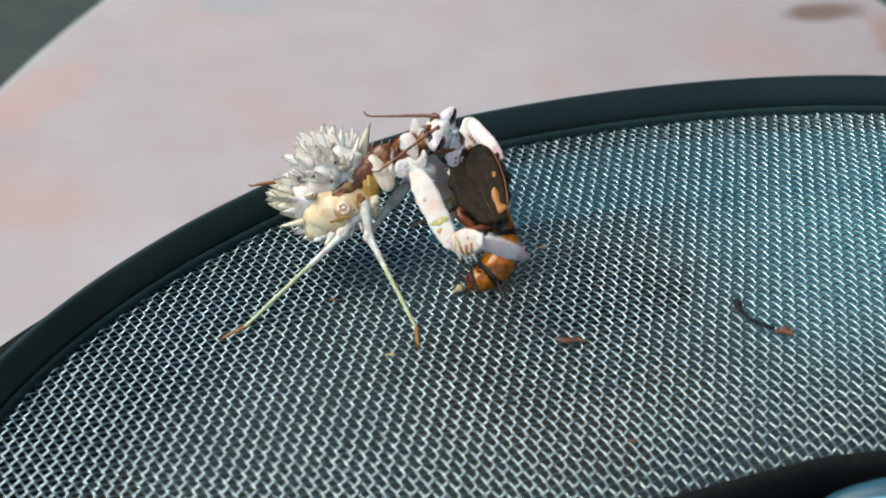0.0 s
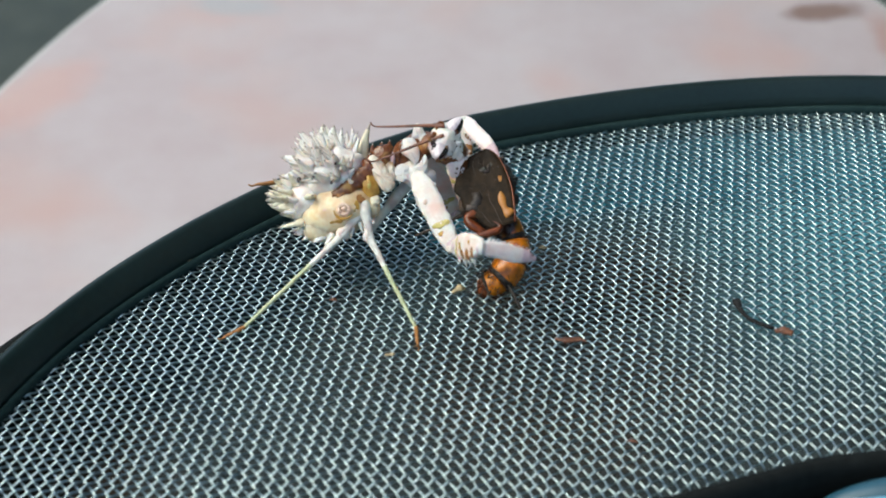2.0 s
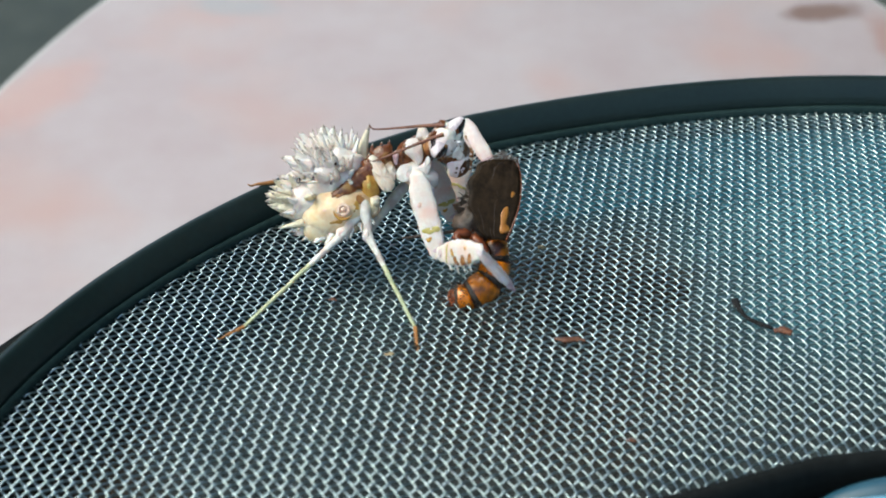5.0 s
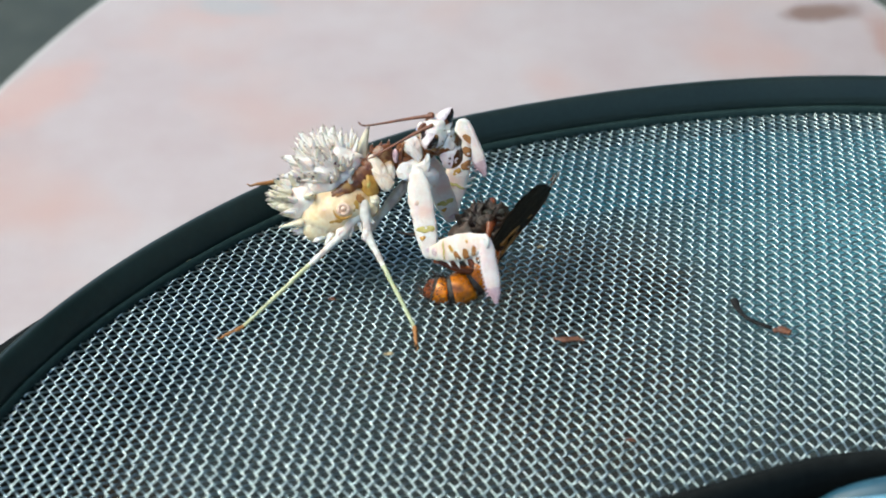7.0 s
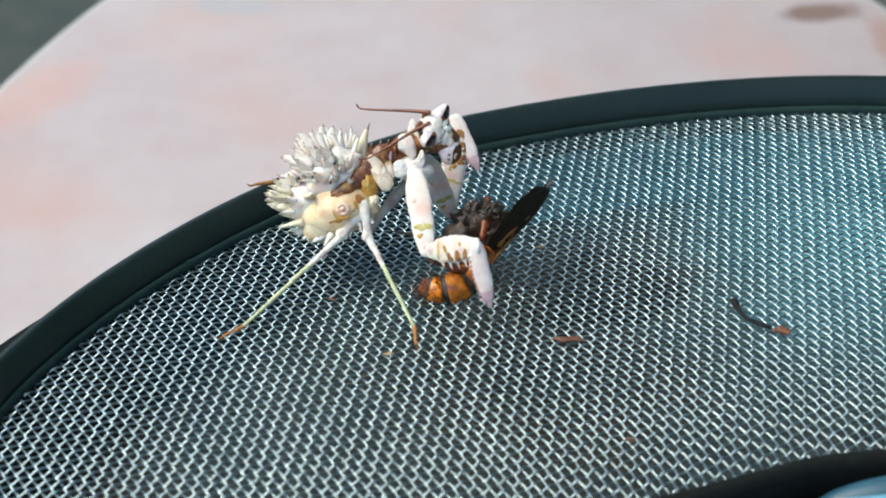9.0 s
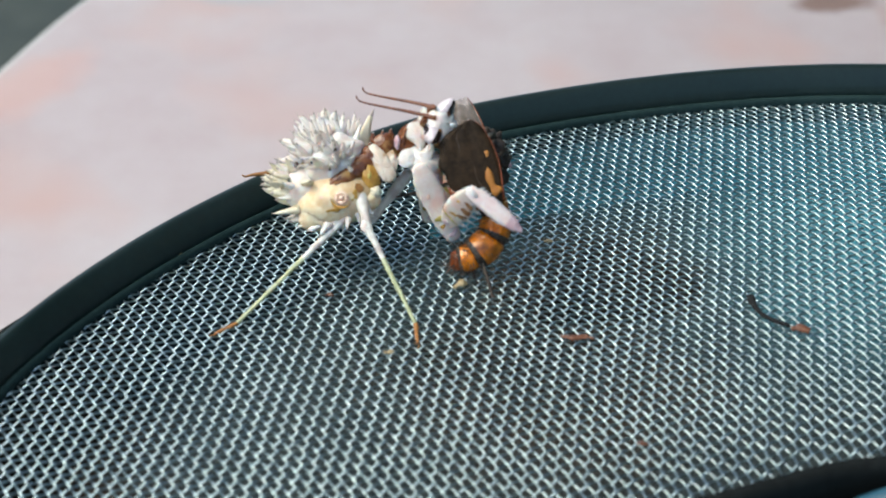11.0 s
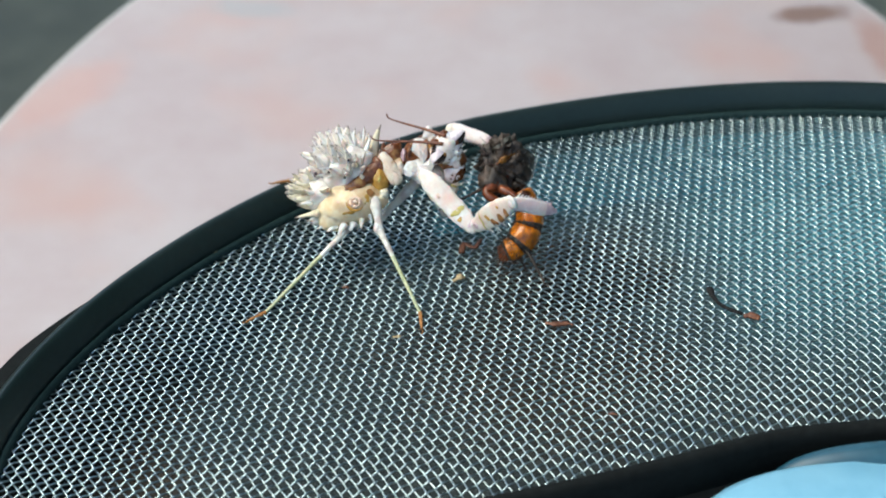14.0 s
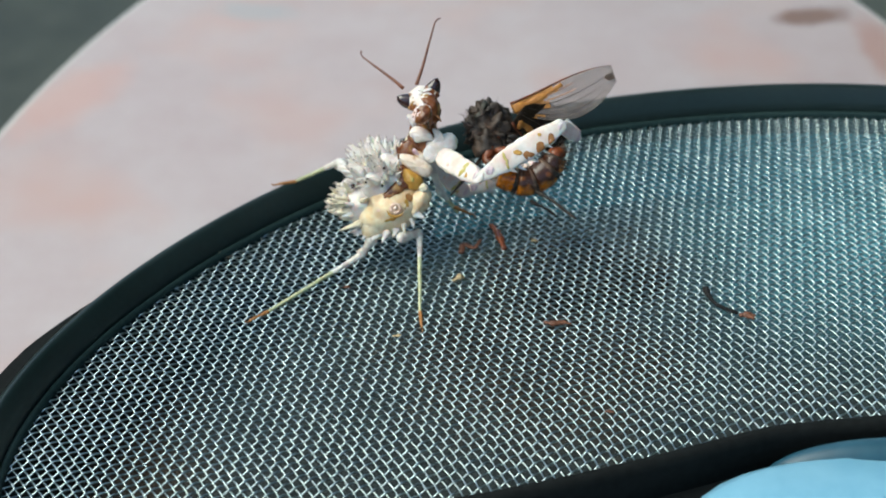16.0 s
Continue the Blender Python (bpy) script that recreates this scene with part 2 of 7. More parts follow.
def blob(bm, centre, axes, turn=(0, 0, 0), rough=0.0, scale=0.4, u=20, v=14, taper=0.0):
    """An ellipsoid, optionally knobbly and tapered along its own x."""
    r = bmesh.ops.create_uvsphere(bm, u_segments=u, v_segments=v, radius=1)
    m = Matrix.Translation(centre) @ Euler([radians(t) for t in turn]).to_matrix().to_4x4()
    for vert in r["verts"]:
        c = vert.co.copy()
        k = 1 - taper * c.x
        q = Vector((c.x * axes[0], c.y * axes[1] * k, c.z * axes[2] * k))
        if rough:
            q += c * rough * noise.fractal(q * scale + Vector(centre), 1.0, 2.0, 3)
        vert.co = m @ q
    return bm


def petal(bm, pts, bulge=0.6, thick=0.35, ripple=0.13, n=5):
    """A domed, thick-edged plate: pts is its outline in x, y, z; it swells towards the front (-y)."""
    line = smooth_line(list(pts) + [pts[0]], n)[:-1]
    c = sum(line, Vector()) / len(line)
    rings = []
    for s_, out in ((0.86, thick), (1.0, thick * 0.45), (0.99, 0.0), (0.84, -0.42 * bulge), (0.6, -0.75 * bulge), (0.32, -0.95 * bulge)):
        rings.append([bm.verts.new(c + (p - c) * s_ + Vector((0, out + ripple * noise.noise(p * 1.7 + Vector((s_ * 3, 0, 0))) * 2, 0))) for p in line])
    m = len(line)
    for i in range(len(rings) - 1):
        for k in range(m):
            bm.faces.new((rings[i][k], rings[i][(k + 1) % m], rings[i + 1][(k + 1) % m], rings[i + 1][k]))
    bm.faces.new(rings[0][::-1])
    top = bm.verts.new(c + Vector((0, -bulge, 0)))
    for k in range(m):
        bm.faces.new((rings[-1][k], rings[-1][(k + 1) % m], top))
    bmesh.ops.recalc_face_normals(bm, faces=bm.faces)
    return bm


def limb_frame(a, b, depth=Vector((0, 1, 0))):
    """The turn that lays local x along a->b and keeps local y near the depth."""
    x = (b - a).normalized()
    y = depth - x * depth.dot(x)
    y = y.normalized() if y.length > 1e-4 else x.orthogonal().normalized()
    z = x.cross(y)
    return Matrix((x, y, z)).transposed()


def aim(a, b, spin=0.0):
    """Pose at a (millimetres), local x towards b, turned by spin degrees about it."""
    m = limb_frame(a, b).to_4x4() @ Matrix.Rotation(radians(spin), 4, "X")
    m.translation = a * MM
    return m


# ---- table, floor ----
TABLE_Z = -60.0


def build_table():
    t = empty("oval_table", pose(0.012, 0.02, TABLE_Z * MM))
    tagged(t, "oval table with a pale pinkish marbled top and light rim", "table")
    bm = bmesh.new()
    n, r = 160, 131.0
    prof = [(0, 0), (r - 3, 0), (r - 1, -0.8), (r, -2.6), (r, -16), (r - 1.5, -18), (r - 40, -18.5), (0, -18.5)]
    rings = []
    for rad, z in prof:
        rings.append([bm.verts.new((rad * math.cos(2 * math.pi * k / n), (rad + (105 if rad > 50 else 0)) * math.sin(2 * math.pi * k / n), z)) for k in range(n)] if rad else [bm.verts.new((0, 0, z))])
    for i in range(len(rings) - 1):
        for k in range(n):
            a, b = rings[i], rings[i + 1]
            q = [a[k % len(a)], b[k % len(b)], b[(k + 1) % len(b)], a[(k + 1) % len(a)]]
            q = list(dict.fromkeys(q))
            f = bm.faces.new(q)
            f.material_index = 1 if 1 <= i <= 4 else 0
    part("tabletop", bm, M_TABLE, t, slots=(M_TABLE_EDGE,))
    bm = bmesh.new()
    tube(bm, [(0, 0, -19), (0, 0, -60), (0, 0, -380), (0, 0, -425)], [60, 28, 26, 40], 24)
    part("pedestal", bm, M_TABLE_EDGE, t)
    bm = bmesh.new()
    tube(bm, [(0, 0, -420), (0, 0, -438), (0, 0, -450)], [60, 150, 155], 40)
    part("foot", bm, M_TABLE_EDGE, t)
    return t


def build_floor():
    bm = bmesh.new()
    bmesh.ops.create_grid(bm, x_segments=20, y_segments=20, size=30000)
    for v in bm.verts:
        v.co.z = TABLE_Z - 450
    ob = part("ground", bm, M_FLOOR)
    tagged(ob, "dark greenish ground far below the table", "ground", kind="structure")


def build_unseen_walls():
    """Plain unseen walls behind the camera and to the sides, added to shape the light."""
    for name, lab, lo, hi in (("unseen_wall_south", "plain wall added out of view behind the camera to darken reflections", (-3.0, -1.5, TABLE_Z * MM - 0.45), (3.0, -1.3, 0.35)),
                              ("unseen_wall_west", "tall plain brown wall added out of view for brown reflections", (-2.4, -1.3, TABLE_Z * MM - 0.45), (-2.2, 4.0, 1.9)),
                              ("unseen_wall_east", "tall plain teal-grey wall added out of view to block light", (1.0, -1.3, TABLE_Z * MM - 0.45), (1.2, 1.9, 1.25))):
        bm = bmesh.new()
        bmesh.ops.create_cube(bm, size=1)
        for v in bm.verts:
            v.co = Vector([(lo[i] + hi[i]) / 2 + v.co[i] * (hi[i] - lo[i]) for i in range(3)]) / MM
        tagged(part(name, bm, M_WALLEAST if name == "unseen_wall_east" else M_WALL, smooth=False), lab, "wall", kind="structure")
    # an unseen slab overhead, added to keep high and eastern sky off the gauze
    bm = bmesh.new()
    outline = ((-90, -250), (1200, -250), (1200, 1900), (420, 1900), (-90, 450))
    low, high = ([bm.verts.new((x, y, z)) for x, y in outline] for z in (1250, 1350))
    bm.faces.new(low[::-1])
    bm.faces.new(high)
    for k in range(len(outline)):
        bm.faces.new((low[k], low[(k + 1) % 5], high[(k + 1) % 5], high[k]))
    tagged(part("ceiling", bm, M_WALL, smooth=False), "plain dark slab added out of view to block light from above", "ceiling", kind="structure")


# ---- the gauze-topped dish ----
RIM = dict(cx=24.07, cy=-24.2, th=0.342, back=57.7, front=22.5, west=87.8, east=103.5)
RIM_N = {(True, True): 2.072, (True, False): 1.702, (False, True): 5.0, (False, False): 1.9}   # roundness by quarter: (back, east)


def rim_quarter(u, v):
    return RIM["east" if u > 0 else "west"], RIM["back" if v > 0 else "front"], RIM_N[(v > 0, u > 0)]


def front_swell(u):
    """How much the front side widens towards the east."""
    d = min(u, 55.0) - 12
    return 1 + 0.125 * (d + math.sqrt(d * d + 9)) / RIM["front"]


def rim_point(phi, inset=0.0):
    """A point of the rim's outline in the plan, inset millimetres inside it."""
    c, s = math.cos(phi), math.sin(phi)
    a, b, n = rim_quarter(c, s)
    r = 1 / ((abs(c) / (a - inset)) ** n + (abs(s) / (b - inset)) ** n) ** (1 / n)
    u, v = r * c, r * s
    if v < 0:
        v *= front_swell(u)
    ct, st = math.cos(RIM["th"]), math.sin(RIM["th"])
    return RIM["cx"] + u * ct - v * st, RIM["cy"] + u * st + v * ct


def rim_side(p):
    """How far p lies behind (+) or before (-) the dish's long axis."""
    return -(p.x - RIM["cx"]) * math.sin(RIM["th"]) + (p.y - RIM["cy"]) * math.cos(RIM["th"])


def rim_rho(x, y, inset=0.0):
    """0 at the dish's centre, 1 at its outline."""
    ct, st = math.cos(RIM["th"]), math.sin(RIM["th"])
    dx, dy = x - RIM["cx"], y - RIM["cy"]
    u, v = dx * ct + dy * st, -dx * st + dy * ct
    if v < 0:
        v /= front_swell(u)
    a, b, n = rim_quarter(u, v)
    return ((abs(u) / (a - inset)) ** n + (abs(v) / (b - inset)) ** n) ** (1 / n)


DOME_TOP, DOME_FALL = 0.9, 5.0


def gauze_z(x, y):
    r = min(1.15, rim_rho(x, y, 4.4))
    return DOME_TOP - DOME_FALL * (0.55 * r ** 2 + 0.13 * r ** 8)


def sweep(bm, profile, n=220, mat_of=None):
    """Profile (inset, z) carried round the rim's outline."""
    rings = []
    for k in range(n):
        ph = 2 * math.pi * k / n
        rings.append([bm.verts.new((*rim_point(ph, i), z)) for i, z in profile])
    m = len(profile)
    for k in range(n):
        for j in range(m - 1):
            f = bm.faces.new((rings[k][j], rings[k][j + 1], rings[(k + 1) % n][j + 1], rings[(k + 1) % n][j]))
            if mat_of:
                f.material_index = mat_of(j)
    return bm


def build_dish():
    d = empty("gauze_dish", pose(0, 0, 0))
    tagged(d, "dark green plastic dish covered with shiny woven steel gauze", "dish")
    bm = bmesh.new()
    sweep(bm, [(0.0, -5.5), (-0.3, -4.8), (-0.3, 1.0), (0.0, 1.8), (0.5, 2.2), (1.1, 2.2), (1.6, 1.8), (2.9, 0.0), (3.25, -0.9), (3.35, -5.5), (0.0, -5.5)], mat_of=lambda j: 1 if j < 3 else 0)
    # the front, like the outer side, is coloured black for the shade there
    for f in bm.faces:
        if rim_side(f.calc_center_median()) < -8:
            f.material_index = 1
    part("rim", bm, M_RIM, d, "dark green rim, its shaded front coloured black", slots=(M_TUB,))
    bm = bmesh.new()
    sweep(bm, [(3.25, -1.7), (3.5, -1.4), (3.8, -1.4), (4.1, -1.7), (4.2, -2.2), (4.15, -5.5), (3.25, -5.5), (3.25, -1.7)])
    # the lip's front gets the same painted shade
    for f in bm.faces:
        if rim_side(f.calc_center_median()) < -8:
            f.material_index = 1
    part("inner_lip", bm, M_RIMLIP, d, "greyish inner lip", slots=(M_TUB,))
    bm = bmesh.new()
    sweep(bm, [(0.2, -4.0), (-2.2, -4.4), (-2.6, -5.0), (-2.4, -5.9), (0.2, -6.2), (0.2, -4.0)])
    for v in bm.verts:
        if v.co.x < -30 and v.co.z < -4.1:     # the flange widens to the west
            k = min(1.0, (-30 - v.co.x) / 25)
            v.co.x -= 3.2 * k
            v.co.z += 2.6 * k
    part("flange", bm, M_TUB, d, "black outer flange")
    bm = bmesh.new()
    sweep(bm, [(1.0, -5.4), (1.0, -8), (4.0, TABLE_Z + 3), (6.0, TABLE_Z + 0.2), (9.0, TABLE_Z + 0.2), (6.5, TABLE_Z + 3), (3.2, -8), (3.2, -5.4), (1.0, -5.4)])
    n = 220
    part("wall", bm, M_TUB, d)
    bm = bmesh.new()
    sweep(bm, [(3.9, -5.6), (4.0, -8.0), (4.6, -16.6), (5.2, -17.6), (3.6, -17.6), (3.6, -5.6), (3.9, -5.6)])
    for f in bm.faces:
        c = f.calc_center_median()
        if c.x + 0.5 * c.y + 8 * noise.noise(c * 0.08) < 10:
            f.material_index = 1
    part("inner_wall", bm, M_INNER, d, "teal inner wall, brown on one side, under the gauze", slots=(M_TRAY,))
    bm = bmesh.new()
    c = bm.verts.new((RIM["cx"], RIM["cy"], -17))
    last, steps = None, 16
    for j in range(1, steps + 1):
        ring = []
        for k in range(n):
            x, y = rim_point(2 * math.pi * k / n, 3.4)
            ring.append(bm.verts.new((lerp(RIM["cx"], x, j / steps), lerp(RIM["cy"], y, j / steps), -17)))
        for k in range(n):
            bm.faces.new((last[k], ring[k], ring[(k + 1) % n], last[(k + 1) % n]) if last else (c, ring[k], ring[(k + 1) % n]))
        last = ring
    part("inner_tray", bm, M_TRAY, d, "dull tray under the gauze, brown to one side, with teal glow and brown shade painted in")
    return d


WIRE_R, PITCH, WEAVE = 0.135, 1.135, (0.085, 0.15)   # crimp of the two sets
LATTICE = radians(-9.5)


def build_gauze(dish):
    """Plain-woven wires, each a part of the dish; run over and under in turn."""
    c0 = np.array((RIM["cx"], RIM["cy"]))
    dirs = (LATTICE - math.pi / 4, LATTICE + math.pi / 4)
    n = 100
    sides = 6
    ang = np.arange(sides) * 2 * math.pi / sides
    for w in (0, 1):
        d = np.array((math.cos(dirs[w]), math.sin(dirs[w])))
        p = np.array((-d[1], d[0]))
        for i in range(-n, n + 1):
            # plan of the wire, six stations to the cell, with a little waver
            js = np.arange(-n * 6, n * 6 + 1) / 6
            off = i * PITCH + 0.05 * math.sin(i * 12.9898 + w)
            plan = c0 + np.outer(js * PITCH, d) + p * off
            keep = [k for k in range(len(js)) if rim_rho(*plan[k], 3.9) < 1.0]
            if len(keep) < 4:
                continue
            plan, j = plan[keep[0]:keep[-1] + 1], js[keep[0]:keep[-1] + 1]
            z = np.array([gauze_z(*q) for q in plan]) + WEAVE[w] * np.cos(math.pi * (j + i + w))
            path = np.column_stack((plan, z))
            tan = np.gradient(path, axis=0)
            tan /= np.linalg.norm(tan, axis=1)[:, None]
            side = np.column_stack((np.full(len(path), p[0]), np.full(len(path), p[1]), np.zeros(len(path))))
            up = np.cross(tan, side)
            verts = (path[:, None, :] + WIRE_R * (side[:, None, :] * np.cos(ang)[None, :, None] + up[:, None, :] * np.sin(ang)[None, :, None])).reshape(-1, 3) * MM
            m = len(path)
            faces = [(a * sides + k, a * sides + (k + 1) % sides, (a + 1) * sides + (k + 1) % sides, (a + 1) * sides + k)
                     for a in range(m - 1) for k in range(sides)]
            me = bpy.data.meshes.new("wire")
            me.from_pydata(verts.tolist(), [], faces)
            me.materials.append(M_STEEL)
            me.polygons.foreach_set("use_smooth", [True] * len(me.polygons))
            ob = new("wire", me)
            ob.parent = dish


def build_blue():
    """The rounded light-blue plastic box before the dish."""
    t = empty("blue_box", pose(0.0706, -0.0779, TABLE_Z * MM))
    tagged(t, "light blue smooth plastic box with rounded corners", "box")
    n = 96

    def shell(prof):
        bm = bmesh.new()
        rings = []
        for s, z in prof:
            ring = []
            for k in range(n):
                ph = 2 * math.pi * k / n
                c, si = math.cos(ph), math.sin(ph)
                r = 1 / ((abs(c) / 45) ** 4 + (abs(si) / 33.5) ** 4) ** (1 / 4)
                ring.append(bm.verts.new((r * c * s, r * si * s, z)))
            rings.append(ring)
        for i in range(len(rings) - 1):
            for k in range(n):
                bm.faces.new((rings[i][k], rings[i][(k + 1) % n], rings[i + 1][(k + 1) % n], rings[i + 1][k]))
        bmesh.ops.remove_doubles(bm, verts=bm.verts, dist=0.001)
        return bm
    part("body", shell([(0.0, 0), (0.90, 0), (0.95, 0.6), (0.965, 8), (0.985, 50), (0.97, 50.4), (0.0, 50.4)]), M_BLUE, t)
    part("lid", shell([(0.0, 50.6), (0.985, 50.6), (1.0, 51.2), (1.0, 57), (0.994, 59.5), (0.975, 61.5), (0.94, 62.8), (0.6, 63.6), (0.0, 64)]), M_BLUE, t, "rounded light blue lid")
    bm = bmesh.new()
    blob(bm, (-13, 32.5, 57.5), (17, 3.6, 6.6), (0, 0, 0), 0.0, 0.4, 32, 20)
    part("latch", bm, M_BLUEDARK, t, "rounded dark teal-blue latch")


build_floor()
build_unseen_walls()
build_table()
DISH = build_dish()
build_blue()

# ---- the mantis ----
BASE = pose(0, -5.516 * MM, 4.31 * MM, TILT)
MANTIS = empty("mantis", BASE)
tagged(MANTIS, "white, cream and brown spiny flower mantis holding its prey", "mantis")
ANCHOR = dict(abdomen=(612, 370), thorax=(675, 300), pronotum=(725, 262))
rnd = random.Random(7)


def spike(length, r, bend=0.25, flat=1.0, tip=True, name="spine"):
    """A curved thorn along local z."""
    bm = bmesh.new()
    n = 6
    pts = [(bend * length * (k / n) ** 2, 0, length * k / n) for k in range(n + 1)]
    rad = [r * (1 - (k / n)) ** 0.8 + 0.02 for k in range(n + 1)]
    rad[1] = rad[0] * 1.02
    tube(bm, pts, rad, 7, flat, (lambda f: 1 if f > 0.9 else 0) if tip else None)
    return bm


def build_abdomen():
    A = G(*ANCHOR["abdomen"])

    def L(a, b, y=0.0):
        return G(a, b, y) - A
    bm = bmesh.new()
    blob(bm, L(602, 370, 0.2), (5.2, 4.0, 3.4), (0, -24, 0), 0.22, 0.35, 44, 32)
    blob(bm, L(582, 389, 0.3), (3.7, 3.4, 2.5), (0, -35, 0), 0.15, 0.4, 28, 20)
    belly = part("abdomen", bm, M_CREAM, MANTIS, "cream yellow rounded belly with a ring mark")
    bm = bmesh.new()
    blob(bm, L(590, 308, 1.2), (4.7, 4.6, 3.7), (0, -28, 0), 0.9, 0.6, 40, 28)
    blob(bm, L(547, 352, 1.2), (3.0, 3.4, 2.7), (0, -40, 0), 0.8, 0.7, 30, 22)
    back = part("dorsal_shield", bm, M_WHITE, belly, "white waxy humped back set with thorns")
    # brown seam between back and belly
    bm = bmesh.new()
    line = smooth_line([L(662, 290, -1.6), L(640, 316, -2.1), L(615, 335, -2.75), L(588, 352, -2.8), L(566, 366, -2.4)], 8)
    tube(bm, line, [max(0.08, (1.35 - 1.15 * k / len(line)) * (1 + 0.6 * noise.noise(Vector((k * 0.45, 3.3, 0))))) for k in range(len(line))], 10, 0.5)
    part("seam", bm, M_BROWN, belly, "dark brown band")
    # ring mark
    c = L(612, 371, -4.0)
    bm = bmesh.new()
    pts = [c + Vector((0.66 * math.cos(k * math.pi / 15), 0.02 + 0.05 * math.sin(k), 0.62 * math.sin(k * math.pi / 15))) for k in range(31)]
    tube(bm, pts, [0.22 + 0.04 * math.sin(k * 0.9) for k in range(31)], 8, 0.7)
    part("ring_mark", bm, M_RING, belly, "pinkish raised ring mark")
    bm = bmesh.new()
    blob(bm, c + Vector((0, 0.05, 0)), (0.36, 0.3, 0.36), (0, 0, 0), 0.1, 2.0, 12, 8)
    part("ring_centre", bm, M_RING, belly, "pink centre of the ring mark")
    bm = bmesh.new()
    pts = [c + Vector((1.25 * math.cos(k * 0.17 + 3.2), 0.05, 1.2 * math.sin(k * 0.17 + 3.2))) for k in range(16)]
    tube(bm, pts, [0.17 * math.sin(math.pi * (k + 0.5) / 16) + 0.03 for k in range(16)], 6)
    part("ring_shade", bm, M_OCHRE, belly, "ochre crescent mark")
    for a, b, y, r in ((560, 312, -3.3, 0.28), (597, 290, -3.6, 0.24), (532, 318, -2.0, 0.33), (590, 324, -3.7, 0.18), (562, 280, -2.7, 0.28), (621, 292, -3.0, 0.15)):
        bm = bmesh.new()
        blob(bm, (0, 0, 0), (r, 0.3, r * 1.2), (0, 20, 0), 0.12, 2, 10, 8)
        o = part("dark_spot", bm, M_EYE, belly)
        o.matrix_basis = at(L(a, b, y))
    # brown and ochre stains on the belly's side
    for a, b, ax, turn, m in ((586, 349, (1.25, 0.45), -34, M_BROWN), (604, 343, (0.9, 0.4), -40, M_TARSUS), (633, 366, (0.4, 0.75), 12, M_OCHRE), (640, 352, (0.5, 0.6), -20, M_TARSUS),
                              (600, 392, (0.95, 0.2), -12, M_OCHRE), (574, 372, (0.5, 0.3), -30, M_RING)):
        bm = bmesh.new()
        blob(bm, (0, 0, 0), (ax[0], 0.1, ax[1]), (0, turn, 0), 0.25, 1.5, 20, 12)
        for v in bm.verts:
            p = L(a, b) + v.co
            dx, dz = (p - L(602, 370)).x, (p - L(602, 370)).z
            u, w = dx * math.cos(radians(24)) + dz * math.sin(radians(24)), -dx * math.sin(radians(24)) + dz * math.cos(radians(24))
            v.co = Vector((p.x, 0.2 - 4.02 * math.sqrt(max(0.02, 1 - (u / 5.2) ** 2 - (w / 3.4) ** 2)) + 0.5 * v.co.y, p.z))
        part("stain", bm, m, belly, "brown stain" if m is not M_OCHRE else "ochre stain")
    # thorns: slender white ones over the hump, broad straw ones at the tail
    kinds = []
    for length, r, bend, flat, m in ((2.9, 0.40, 0.15, 0.7, M_WHITE), (2.3, 0.46, -0.2, 0.75, M_WHITE), (3.3, 0.62, 0.2, 0.6, M_SPINE_Y), (3.4, 1.05, -0.16, 0.5, M_SPINE_Y), (2.6, 1.05, 0.2, 0.6, M_WHITE)):
        o = part("spine", spike(length, r, bend, flat), m, back, slots=(M_SPINE_TIP,))
        kinds.append(o.data)
        bpy.data.objects.remove(o)

    def thorn(kind, base, tip, spin=0.0, size=1.0):
        o = new("spine", kinds[kind])
        o.parent = back
        z = (tip - base).normalized()
        x = z.orthogonal().normalized()
        m = Matrix((x, z.cross(x), z)).transposed().to_4x4() @ Matrix.Rotation(spin, 4, "Z") @ Matrix.Diagonal((size, size, size, 1))
        m.translation = base * MM
        o.matrix_basis = m
    hump = L(588, 306, 1.2)
    tail = L(545, 350, 1.2)
    # outline thorns, seen against the table
    for kind, ba, bb, ta, tb, y in ((2, 558, 290, 517, 265, 0.8), (2, 550, 300, 507, 284, 1.8), (0, 566, 268, 535, 236, 1.2), (0, 580, 262, 550, 235, 2.2), (1, 577, 258, 557, 230, 0.2),
                                    (0, 596, 258, 577, 213, 1.0), (0, 606, 255, 590, 225, 2.4), (1, 606, 262, 600, 224, -0.4), (0, 622, 258, 620, 218, 1.4), (1, 615, 255, 607, 228, 3.0),
                                    (3, 532, 330, 492, 306, 0.4), (3, 530, 345, 500, 322, 2.0), (3, 530, 365, 487, 361, -0.4), (3, 535, 378, 494, 383, 1.0), (3, 540, 392, 492, 403, -0.6),
                                    (4, 545, 402, 512, 412, 1.6), (4, 562, 408, 535, 426, -0.4), (2, 640, 290, 641, 215, 0.4), (2, 634, 285, 632, 232, 1.8), (4, 552, 398, 524, 420, 0.4)):
        thorn(kind, L(ba, bb, y), L(ta, tb, y - 0.3), rnd.uniform(0, 6), (G(ba, bb) - G(ta, tb)).length / (2.9, 2.3, 3.3, 3.4, 2.6)[kind])
    # pale fringe along the belly's lower edge
    for a, b, ta, tb, y in ((640, 396, 646, 416, -1.5), (624, 404, 622, 426, -1.8), (608, 410, 602, 432, -1.4), (590, 414, 580, 434, -1.6), (574, 414, 558, 432, -1.0), (650, 384, 664, 398, -1.8),
                            (616, 408, 612, 424, 0.6), (598, 414, 590, 428, 0.8)):
        thorn(4, L(a, b, y - 0.5), L(ta, tb, y - 1.1), rnd.uniform(0, 6), rnd.uniform(0.55, 0.8))
